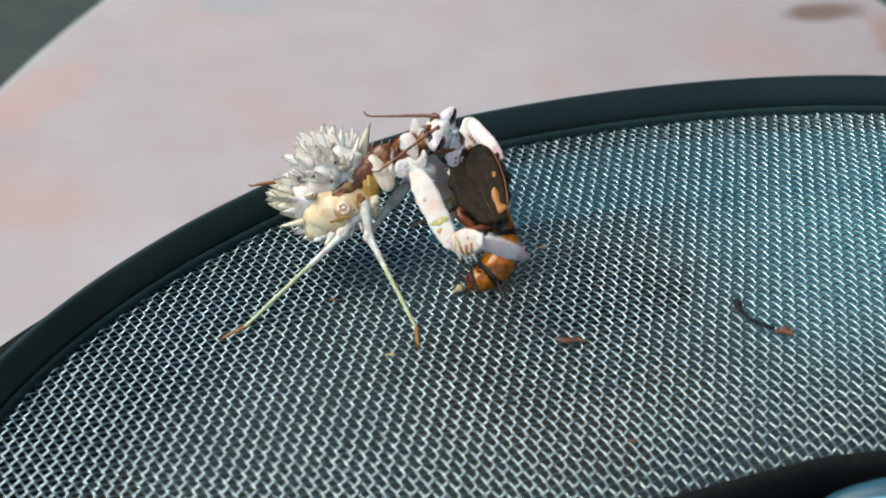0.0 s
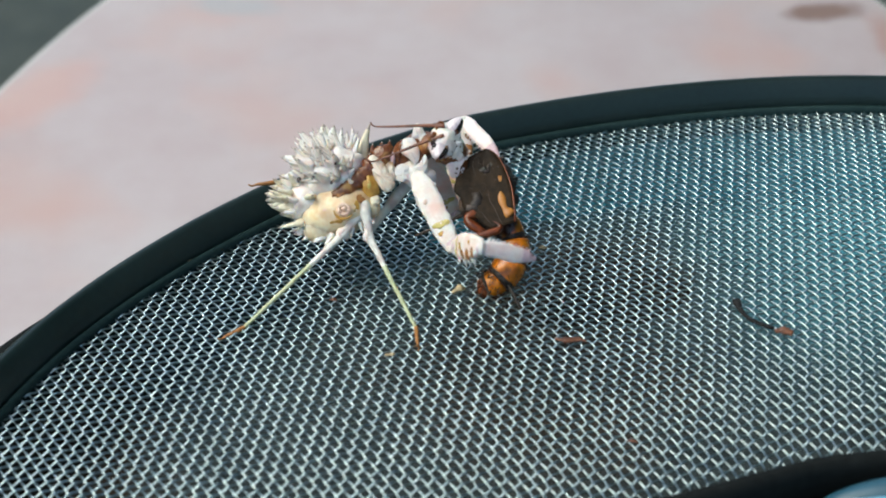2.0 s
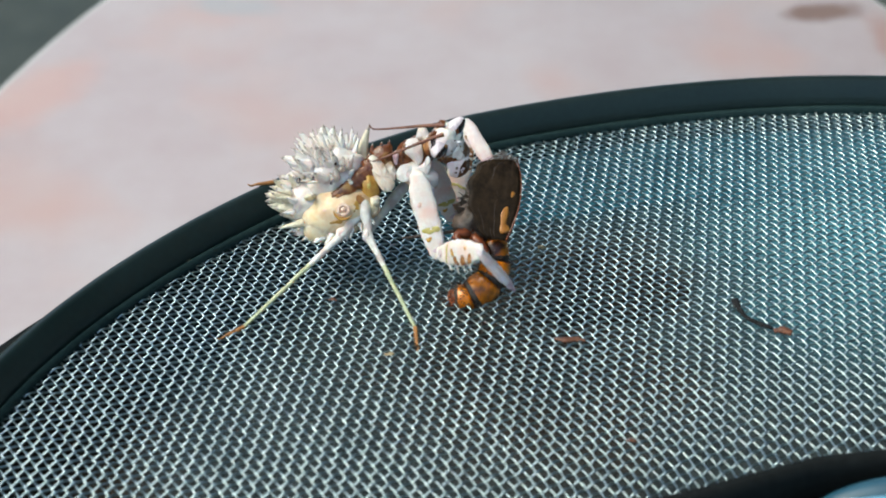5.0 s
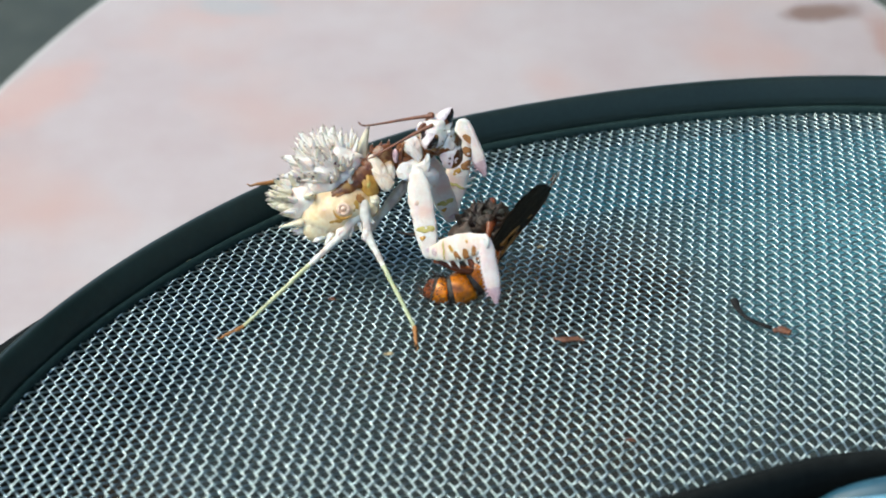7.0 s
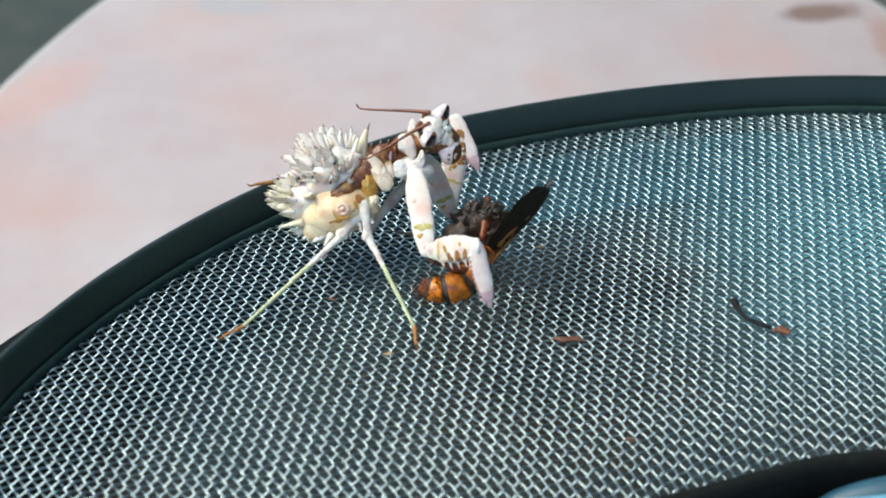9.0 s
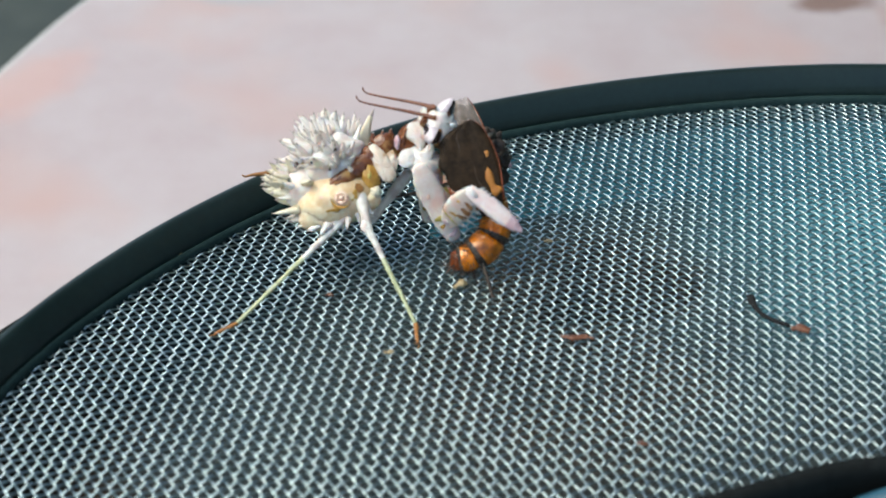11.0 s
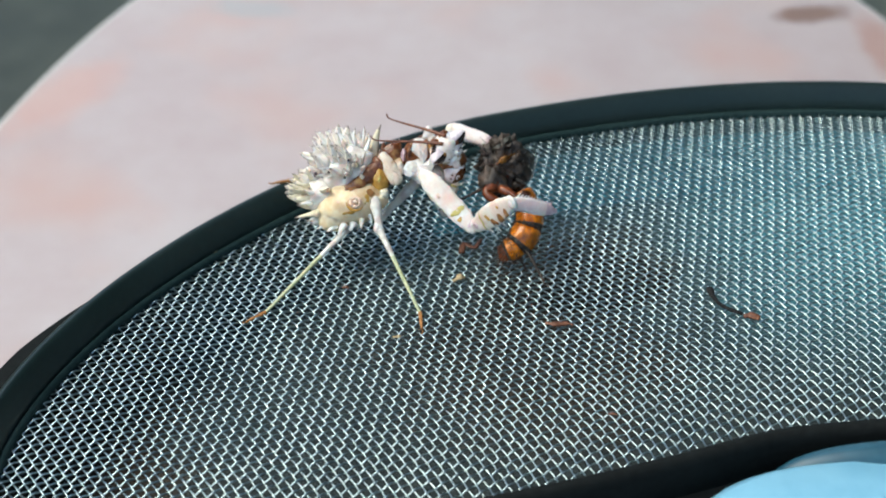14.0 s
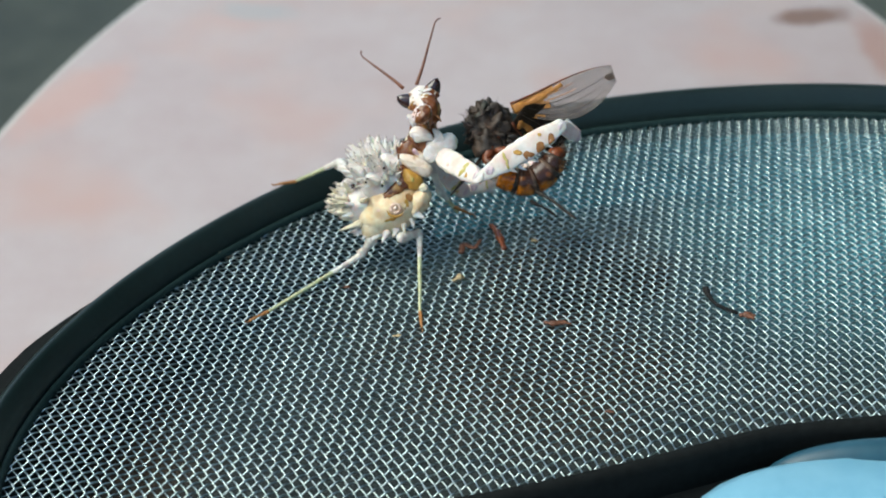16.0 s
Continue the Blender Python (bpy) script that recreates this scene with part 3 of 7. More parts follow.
    # thorns over the visible faces
    for k in range(138):
        on_tail = k % 3 == 0
        c, ax = (tail, (3.3, 3.6, 3.0)) if on_tail else (hump, (5.0, 4.8, 4.1))
        th, ph = rnd.uniform(0, 2 * math.pi), rnd.uniform(0.15, 1.55)
        n = Vector((math.cos(th) * math.sin(ph) - 0.25, -abs(math.sin(th) * math.sin(ph)) - (0.1, 0.1, 0.6)[k % 3], math.cos(ph) + (0.2, 0.2, -0.55)[k % 3])).normalized()
        if on_tail:
            n = Vector((n.x - 0.9, n.y, n.z * rnd.uniform(-0.6, 0.9))).normalized()
        base = c + Vector((n.x * ax[0], n.y * ax[1], n.z * ax[2])) * 0.94
        way = (n + Vector((-0.3, 0, 0.3)) + Vector([rnd.uniform(-0.3, 0.3) for _ in range(3)])).normalized()
        thorn(rnd.choice((3, 4)) if on_tail else rnd.choice((0, 0, 1, 1, 4)), base, base + way, rnd.uniform(0, 6), rnd.uniform(0.5, 0.8) if on_tail else rnd.uniform(0.7, 1.15))
    return belly


def build_thorax():
    A = G(*ANCHOR["thorax"])

    def L(a, b, y=0.0):
        return G(a, b, y) - A

    def plate(name, mat, y, bulge, label, *pts):
        bm = bmesh.new()
        petal(bm, [L(a, b, y) for a, b in pts], bulge)
        return part(name, bm, mat, th, label)
    bm = bmesh.new()
    blob(bm, L(670, 298, 0.8), (3.4, 2.5, 2.0), (0, -32, 0), 0.45, 1.0, 30, 22)
    blob(bm, L(648, 322, 0.6), (2.1, 2.3, 2.2), (0, -20, 0), 0.4, 1.0, 26, 18)
    th = part("thorax", bm, M_BROWN, MANTIS, "mottled brown middle body")
    plate("wing_bud", M_BUD, -2.0, 0.5, "cream wing bud", (650, 284), (661, 275), (680, 290), (694, 311), (700, 328), (693, 338), (682, 340), (672, 330), (661, 311))
    plate("wing_bud", M_BUD, -1.6, 0.4, "cream wing bud", (682, 290), (692, 284), (701, 300), (700, 318), (690, 313))
    plate("back_plate", M_BROWN, -1.5, 0.6, "glossy dark brown back plate", (656, 281), (664, 262), (686, 256), (696, 268), (690, 290), (672, 292))
    plate("side_plate", M_BROWN, -1.6, 0.5, "brown side plate", (632, 306), (645, 292), (655, 300), (660, 318), (648, 322), (634, 330))
    plate("side_lobe", M_OCHRE, -1.9, 0.8, "glossy ochre lobe", (636, 322), (650, 304), (666, 318), (672, 342), (657, 352), (641, 344))
    plate("side_lobe", M_OLIVE, -2.3, 0.5, "olive lobe", (650, 322), (656, 318), (661, 330), (656, 340), (650, 334))
    plate("side_knob", M_SPINE_Y, -1.9, 0.8, "pale yellow knob", (656, 348), (668, 345), (675, 356), (668, 368), (656, 362))
    bm = bmesh.new()
    blob(bm, L(644, 374, -0.9), (2.3, 1.9, 1.4), (0, -30, 0), 0.35, 1.1, 24, 16)
    part("under_plate", bm, M_CREAM, th, "cream underside")
    for a, b, y, s in ((660, 270, -0.9, 0.8), (690, 262, -1.2, 0.7), (676, 262, -0.4, 0.6), (655, 283, -1.6, 0.6)):
        o = part("thorn", spike(1.5 * s, 0.4, 0.2, 0.8), M_BROWN, th, slots=(M_SPINE_TIP,))
        o.matrix_basis = at(L(a, b, y), 20, -10, 0)
    return th


def build_pronotum():
    A = G(*ANCHOR["pronotum"])

    def L(a, b, y=0.0):
        return G(a, b, y) - A

    def plate(name, mat, y, bulge, label, *pts):
        bm = bmesh.new()
        petal(bm, [L(a, b, y) for a, b in pts], bulge)
        return part(name, bm, mat, pr, label)
    bm = bmesh.new()
    blob(bm, L(728, 262, 0.9), (2.9, 2.3, 2.1), (0, -36, 0), 0.45, 1.0, 30, 22)
    blob(bm, L(753, 246, 0.6), (1.7, 1.6, 1.5), (0, -30, 0), 0.3, 1.0, 24, 16)
    blob(bm, L(702, 284, 0.6), (1.8, 1.9, 1.6), (0, -30, 0), 0.35, 1.0, 24, 16)
    pr = part("pronotum", bm, M_BROWN, MANTIS, "dark brown neck shield with white side lobes")
    white = "white petal-like lobe"
    plate("side_lobe", M_WHITE, -1.5, 0.32, white, (706, 250), (713, 239), (728, 238), (738, 252), (741, 272), (735, 284), (722, 274), (708, 264))
    plate("side_lobe", M_WHITE, -1.6, 0.28, white, (696, 302), (703, 288), (716, 284), (729, 294), (728, 310), (712, 316), (700, 312))
    plate("side_lobe", M_WHITE, -1.7, 0.3, white, (729, 292), (742, 280), (750, 266), (757, 280), (753, 300), (740, 308))
    plate("side_lobe", M_PINK, -1.5, 0.35, "pinkish fleck", (688, 272), (692, 262), (698, 270), (697, 286), (691, 284))
    plate("neck_plate", M_BROWN, -1.2, 0.5, "dark brown neck plate", (738, 252), (745, 234), (760, 228), (768, 242), (760, 258), (748, 266))
    plate("neck_plate", M_BROWN, -1.3, 0.4, "dark brown neck plate", (698, 268), (703, 250), (714, 240), (706, 262), (706, 282), (698, 282))
    plate("crest", M_WHITE, -0.2, 0.5, "pale blue-white petal crest", (724, 236), (729, 214), (737, 211), (748, 226), (754, 242), (738, 242))
    plate("crest", M_WHITE, -0.9, 0.4, "pale petal crest", (738, 240), (746, 228), (755, 233), (754, 246), (744, 248))
    bm = bmesh.new()
    blob(bm, L(738, 303, -0.3), (2.5, 1.7, 1.7), (0, 20, 0), 0.3, 0.8, 28, 20)
    part("breast", bm, M_WHITE, pr, "white breast")
    return pr


def build_head():
    """Local x: the face; y: its left; z: its crown. Built about the neck."""
    def coloured(bm):
        bm.normal_update()
        for f in bm.faces:
            c = f.calc_center_median()
            front = c.z < 0.55 * c.x - 1.35 + 0.15 * noise.noise(c * 1.6) or f.normal.x > 0.66
            if front and not (abs(c.y + 0.55) < 0.4 and c.z > 0.1):
                f.material_index = 1
            elif f.normal.z < -0.6 and noise.noise(c * 1.1) > -0.1:
                f.material_index = 2
    bm = bmesh.new()
    blob(bm, (1.5, 0, 0.15), (1.75, 2.1, 1.45), (0, 12, 0), 0.2, 0.8, 40, 30)
    blob(bm, (3.0, 0, -0.7), (2.1, 1.6, 1.45), (0, 34, 0), 0.25, 0.9, 36, 28)
    blob(bm, (2.5, 0, -1.6), (1.5, 1.4, 1.5), (0, 20, 0), 0.3, 1.0, 32, 24)
    coloured(bm)
    h = part("head", bm, M_WHITE, MANTIS, "white and brown head with pointed eyes", slots=(M_BROWN, M_ROSE))
    for s in (1, -1):
        bm = bmesh.new()
        n = 12
        pts = [(1.4 + 0.01 * k, (0.95 + 0.145 * k) * s, 0.35 + 0.03 * k + 0.007 * k * k) for k in range(n + 1)]
        tube(bm, pts, [1.16 * math.sqrt(max(0.003, 1 - (k / n) ** 2.6)) * (1 - 0.25 * k / n) for k in range(n + 1)], 18, 0.95, side_axis=(1, 0, 0))
        bm.normal_update()
        for f in bm.faces:
            c = f.calc_center_median()
            if f.normal.x + 0.25 * noise.noise(c * 2.2) > 0.15 and abs(c.y) > 1.25:
                f.material_index = 1
            elif f.normal.x > 0.2:
                f.material_index = 2
        part("eye", bm, M_LILAC, h, "lilac-grey pointed eye with a dark glossy front", slots=(M_EYE, M_BROWN))
        patches = [(2.2, 1.5, 0.05, (0.6, 0.5, 0.4), 20, M_BROWN), (3.0, 1.0, -0.9, (0.6, 0.3, 0.35), -20, M_OCHRE), (0.05, 0.75, 0.75, (0.45, 0.6, 0.4), 10, M_BROWN)]
        if s < 0:
            patches += [(0.75, 1.75, 0.95, (0.34, 0.42, 0.36), 0, M_EYE), (1.2, 2.25, 0.9, (0.42, 0.34, 0.3), 10, M_EYE), (0.35, 1.35, 0.85, (0.3, 0.34, 0.3), 0, M_EYE), (1.75, 1.75, 0.85, (0.3, 0.5, 0.25), 0, M_PINK)]
        for x, y, z, ax, turn, m in patches:
            bm = bmesh.new()
            blob(bm, (0, 0, 0), ax, (0, 0, turn * s), 0.3, 2.0, 16, 12)
            o3 = part("face_patch", bm, m, h)
            o3.matrix_basis = at(Vector((x, y * s, z)))
    bm = bmesh.new()
    tube(bm, [(2.3, 0.2, 0.5), (2.7, 0.25, 1.1), (2.8, 0.25, 1.7)], [0.42, 0.30, 0.06], 8, 0.6)
    part("brow_point", bm, M_WHITE, h, "white pointed brow")
    bm = bmesh.new()
    blob(bm, (4.0, 0, -1.75), (1.0, 0.85, 0.85), (0, 40, 0), 0.5, 1.8, 20, 16)
    coloured(bm)
    part("mouth", bm, M_ROSE, h, "pinkish mouthparts", slots=(M_BROWN, M_RING))
    bm = bmesh.new()
    blob(bm, (4.1, -0.8, -0.9), (1.4, 1.4, 0.9), (0, 30, -40), 0.25, 1.2, 24, 18)
    bm.normal_update()
    for f in bm.faces:
        f.material_index = 1 if f.normal.x > 0.5 else 0
    part("lip", bm, M_ROSE, h, "translucent pinkish upper lip, brown in front", slots=(M_BROWN,))
    for s in (1, -1):
        bm = bmesh.new()
        tube(bm, smooth_line([(4.0, 0.5 * s, -1.6), (4.6, 0.8 * s, -2.1), (4.3, 0.85 * s, -2.8)], 4), [0.16, 0.16, 0.16, 0.15, 0.14, 0.13, 0.11, 0.09, 0.05], 6)
        part("palp", bm, M_BROWN, h)
    return h


def build_antenna(length, curl):
    bm = bmesh.new()
    n = 34
    pts, x, z = [], 0.0, 0.0
    for k in range(n + 1):
        f = k / n
        ang = 0.10 * math.sin(f * 3.0) + (max(0, f - 0.86) / 0.14) ** 1.5 * curl
        pts.append((x, 0.25 * math.sin(f * 2.5), z))
        x += length / n * math.cos(ang)
        z += length / n * math.sin(ang)
    tube(bm, pts, [0.29 - 0.20 * (k / n) ** 0.8 + (0.03 if k % 2 else 0) for k in range(n + 1)], 6)
    return bm


def build_limb(name, length, radii, mat, label="", squash=0.7, bow=0.0, slots=(), mat_of=None, sides=10, parent=None):
    """A leg piece along local x; radii at even steps."""
    bm = bmesh.new()
    n = len(radii) * 4
    pts, rad = [], []
    for k in range(n + 1):
        f = k / n
        pts.append((length * f, 0, bow * math.sin(math.pi * f)))
        g = f * (len(radii) - 1)
        i = min(len(radii) - 2, int(g))
        t = g - i
        t = t * t * (3 - 2 * t)
        rad.append(max(0.03, lerp(radii[i], radii[i + 1], t)))
    r0, r1 = rad[0], rad[-1]
    pts = [(-0.8 * r0, 0, 0), (-0.5 * r0, 0, 0)] + pts + [(length + 0.5 * r1, 0, 0), (length + 0.8 * r1, 0, 0)]
    rad = [0.12 * r0, 0.78 * r0] + rad + [0.78 * r1, 0.12 * r1]
    tube(bm, pts, rad, sides, squash, mat_of)
    seed = Vector((length * 3.1, radii[0] * 7.7, len(name) * 1.3))
    for v in bm.verts:
        r = math.hypot(v.co.y, v.co.z)
        if squash < 0.6 and r > 1e-4:
            # a flat slab with blunt edges
            full = math.hypot(v.co.y / squash, v.co.z)
            c, q = v.co.y / squash / full, v.co.z / full
            v.co.y = full * squash * math.copysign(abs(c) ** 0.4, c)
            v.co.z = full * math.copysign(abs(q) ** 0.8, q) * (1 + 0.07 * noise.noise(v.co * 2.3 + Vector((0, 0, 9))))
        v.co += Vector((0, v.co.y, v.co.z)) * 0.09 * noise.noise(v.co * 1.2 + seed) + Vector((0.1, 0, 0.14)) * min(1, r) * noise.noise(v.co * 0.6 - seed)
    return part(name, bm, mat, parent or MANTIS, label, slots=slots)


LEN = dict(coxa=10.0, tibia=7.4)


def build_foreleg(femur):
    """Upper arm, thigh (of that length) and claw: flat slabs with a few marks."""
    coxa_r, femur_r = (1.1, 1.55, 1.6, 1.5, 1.42, 1.35, 1.0), (0.7, 1.05, 1.45, 1.65, 1.6, 1.35, 0.95)
    c = build_limb("coxa", LEN["coxa"], coxa_r, M_WHITE, "white flattened upper arm with an ochre band", 0.42, sides=18)
    for k in range(9):
        o = part("arm_tooth", spike(0.3 + 0.2 * (k % 3 == 0), 0.16, 0.3, 0.8, False), M_WHITE, c)
        o.matrix_basis = at(Vector((1.6 + 0.85 * k, -0.1, 1.4 - 0.05 * k)), 0, 25, 0)
    q = femur / 10.8
    f = build_limb("fore_femur", femur, femur_r, M_WHITE, "white broad grasping thigh with brown marks", 0.45, sides=18)
    for k in range(7):
        o = part("thigh_spine", spike(1.5 if k % 2 else 1.0, 0.3, 0.3, 0.8, False), M_WHITE, f)
        o.matrix_basis = at(Vector(((3.6 + 0.8 * k) * q, (-0.25, 0.25)[k % 2], -1.25 + 0.04 * k)), 180, -12, 0)
    for own, x, z, ax, turn, m, lab in ((c, 6.9, 0.0, (0.42, 0, 1.2), 6, M_OLIVE, "ochre band"), (c, 3.3, -0.5, (0.35, 0, 0.22), 25, M_RING, "pinkish fleck"),
                                        (c, 7.9, -0.6, (0.28, 0, 0.4), 0, M_OCHRE, "ochre fleck"), (c, 9.5, 0.2, (0.35, 0, 0.7), -10, M_PINK, "pink patch"),
                                        (f, 1.5 * q, 0.1, (0.65, 0, 0.55), -20, M_PINK, "pink patch"), (f, 3.6 * q, 0.0, (0.22, 0, 1.3), 14, M_OLIVE, "ochre stripe"),
                                        (f, 5.2 * q, 0.1, (0.65, 0, 0.36), 35, M_OCHRE, "ochre spot"), (f, 6.1 * q, -1.25, (0.62, 0, 0.95), -22, M_TARSUS, "brown mark"),
                                        (f, 7.6 * q, -1.2, (0.66, 0, 1.0), 20, M_TARSUS, "brown mark"), (f, 9.1 * q, -0.9, (0.5, 0, 0.85), 32, M_TARSUS, "brown mark"),
                                        (f, 8.2 * q, 0.6, (0.28, 0, 0.24), 10, M_OCHRE, "ochre fleck")):
        for side in (-1, 1):
            bm = bmesh.new()
            blob(bm, (0, 0, 0), (ax[0], 0.1, ax[2]), (0, turn, 0), 0.22, 1.6, 18, 12)
            squash, radii, length = (0.42, coxa_r, LEN["coxa"]) if own is c else (0.45, femur_r, femur)
            for v in bm.verts:
                r = float(np.interp((x + v.co.x) / length * 6, range(7), radii))
                zz = max(-0.97 * r, min(0.97 * r, v.co.z + z))
                v.co = Vector((x + v.co.x, side * (squash * r * (1 - abs(zz / r) ** 2.5) ** 0.2 + 0.02) + 0.6 * v.co.y, zz))
            part("mark", bm, m, own, lab)
    t = build_limb("fore_tibia", LEN["tibia"], (0.85, 1.0, 1.05, 1.05, 0.95, 0.8, 0.35), M_ROSE, "pinkish white toothed claw", 0.5,
                   slots=(M_PINK,), mat_of=lambda g: 1 if g > 0.74 else 0)
    for k in range(12):
        o = part("claw_tooth", spike(0.62, 0.17, 0.3, 0.8, False), M_PINK if k > 6 else M_WHITE, t)
        o.matrix_basis = at(Vector((0.8 + 0.5 * k, 0, -0.85 + 0.025 * k)), 180, -15, 0)
    return c, f, t


def build_leg(fem, tib):
    f = build_limb("leg_femur", fem, (0.75, 0.85, 0.7, 0.55, 0.55, 0.62), M_PALELEG, "pale lilac-white thigh", 0.8)
    bm = bmesh.new()
    blob(bm, (fem * 0.93, 0, -0.25), (0.95, 0.5, 0.55), (0, 0, 0), 0.2, 1.5, 12, 8)
    part("knee_lobe", bm, M_WHITE, f)
    t = build_limb("leg_tibia", tib, (0.56, 0.43, 0.33, 0.29, 0.28, 0.26, 0.23), M_PALELEG, "slender shin turning from white to green", 0.9,
                   slots=(M_GREEN,), mat_of=lambda g: 1 if g > 0.33 else 0)
    s = build_limb("tarsus", 3.2, (0.28, 0.3, 0.26, 0.24, 0.2, 0.08), M_TARSUS, "orange-brown foot", 0.9)
    for d in (-1, 1):
        bm = bmesh.new()
        tube(bm, smooth_line([(2.6, 0, 0), (3.3, 0.35 * d, 0.1), (3.8, 0.5 * d, -0.25)], 3), [0.13, 0.12, 0.11, 0.1, 0.08, 0.06, 0.03], 5)
        part("foot_claw", bm, M_TARSUS, s)
    return f, t, s


ABDOMEN, THORAX, PRONOTUM, HEAD = build_abdomen(), build_thorax(), build_pronotum(), build_head()
HEAD.scale = (1.18, 1.18, 1.18)
ANTENNAE = []
for s_ in (1, -1):
    a_ = part("antenna", build_antenna(10.6, -1.5), M_ANT, MANTIS, "thin brown antenna with a curled tip")
    ANTENNAE.append(a_)
NEAR_ARM, FAR_ARM = build_foreleg(13.4), build_foreleg(12.6)
LEG_LENGTHS = dict(hind_near=(4.6, 16.6), mid_near=(4.4, 13.2), mid_far=(7.6, 6.6), hind_far=(8.0, 9.3))
LEGS = {k: build_leg(*v) for k, v in LEG_LENGTHS.items()}

# ---- the prey ----
FLY = empty("fly", BASE)
tagged(FLY, "half-eaten orange and dark brown fly with smoky wings", "fly")


def build_fly():
    A = G(880, 395)

    def L(a, b, y=0.0):
        return G(a, b, y) - A
    # thorax: a dark furry lump
    bm = bmesh.new()
    blob(bm, L(852, 330, 1.5), (3.3, 2.8, 4.2), (0, 12, 0), 1.6, 0.8, 44, 34)
    blob(bm, L(830, 355, -0.6), (2.0, 1.8, 2.2), (0, 0, 0), 0.8, 0.9, 22, 16)
    th = part("thorax", bm, M_FLY_DARK, FLY, "dark bristly thorax")
    bm = bmesh.new()
    for k in range(420):
        n = Vector((rnd.gauss(0, 1), rnd.gauss(0, 1), rnd.gauss(0, 1))).normalized()
        p = L(852, 330, 1.5) + Vector((n.x * 3.1, n.y * 2.6, n.z * 3.9))
        q = p + (n + Vector([rnd.uniform(-0.5, 0.5) for _ in range(3)])) * rnd.uniform(0.5, 1.1)
        tube(bm, [p, (p + q) / 2, q], [0.07, 0.05, 0.015], 4)
    part("bristles", bm, M_FLY_DARK, th, "dark hairs")
    for k in range(26):
        bm = bmesh.new()
        c = L(815 + rnd.uniform(0, 70), 280 + rnd.uniform(0, 95), -0.2 + rnd.uniform(-0.5, 0.5))
        blob(bm, c, (rnd.uniform(0.4, 1.0), 0.5, rnd.uniform(0.25, 0.6)), (0, rnd.uniform(0, 180), 0), 0.5, 2.2, 14, 10)
        part("flesh_scrap", bm, rnd.choice((M_FLY_DARK, M_FLY_DARK, M_FLY_FLESH, M_FLY_FLESH, M_FLY_RUST)), th)
    # abdomen: bands that curl under
    line = smooth_line([L(880, 385, 0.4), L(892, 420, 0.0), L(888, 455, -0.3), L(862, 487, -0.4), L(838, 497, -0.2)], 8)
    n = len(line)
    seg = 4
    ab = empty("abdomen", None, FLY)
    tagged(ab, "glossy orange abdomen with dark bands")
    for s in range(seg):
        bm = bmesh.new()
        i0, i1 = s * (n - 1) // seg, (s + 1) * (n - 1) // seg
        sl = line[i0:i1 + 1]
        rad = [(1.75, 2.05, 2.1, 1.8)[s] * (0.93 + 0.09 * math.sin(math.pi * (0.15 + 0.8 * k / (len(sl) - 1)))) * (1 - 0.12 * (s == 3) * k / len(sl)) for k in range(len(sl))]
        rad[0] *= 0.97
        rad[-1] *= 0.95
        tube(bm, sl, rad, 18, 0.95, lambda g: 1 if g > 0.8 else 0)
        part("band", bm, M_FLY_ORANGE, ab, slots=(M_FLY_DARK,))
    bm = bmesh.new()
    blob(bm, line[-1], (1.1, 1.3, 1.3), (0, 0, 0), 0.3, 1.0, 16, 12)
    part("tail_tip", bm, M_FLY_RUST, ab)
    bm = bmesh.new()
    for k in range(700):
        i = rnd.randrange(2, n)
        d = Vector((rnd.gauss(0, 1), rnd.gauss(0, 1), rnd.gauss(0, 1))).normalized()
        p = line[i] + d * 1.85
        q = p + (d + Vector((-0.2, 0, -0.5))) * rnd.uniform(0.4, 0.9)
        tube(bm, [p, q], [0.06, 0.012], 4)
    part("bristles", bm, M_FLY_DARK, ab, "short dark hairs")
    # legs
    legs = (([(838, 372, -1.6), (868, 398, -3.0), (800, 414, -3.4)], M_FLY_RUST, 0.62), ([(835, 365, -1.2), (812, 380, -2.6), (850, 412, -3.0)], M_FLY_RUST, 0.8),
            ([(825, 360, 0.4), (775, 382, 1.2), (718, 402, 2.2)], M_FLY_DARK, 0.28), ([(868, 480, -0.8), (885, 512, -2.2), (908, 568, -3.0)], M_FLY_DARK, 0.3),
            ([(850, 492, 0.4), (868, 520, 0.2), (880, 545, 0.2)], M_FLY_DARK, 0.25))
    for pts, m, r in legs:
        bm = bmesh.new()
        sl = smooth_line([L(*p) for p in pts], 6)
        tube(bm, sl, [r * (1 - 0.5 * k / len(sl)) * (1 + 0.2 * math.sin(k * 0.9)) for k in range(len(sl))], 8)
        for k in range(16):
            p = sl[rnd.randrange(1, len(sl))]
            d = Vector((rnd.gauss(0, 1), rnd.gauss(0, 1), rnd.gauss(0, 1))).normalized()
            tube(bm, [p + d * r * 0.5, p + d * (r * 0.6 + 0.5)], [0.04, 0.01], 3)
        part("leg", bm, m, th, "bristly rust-brown leg" if m is M_FLY_RUST else "thin black leg")
    return th, ab


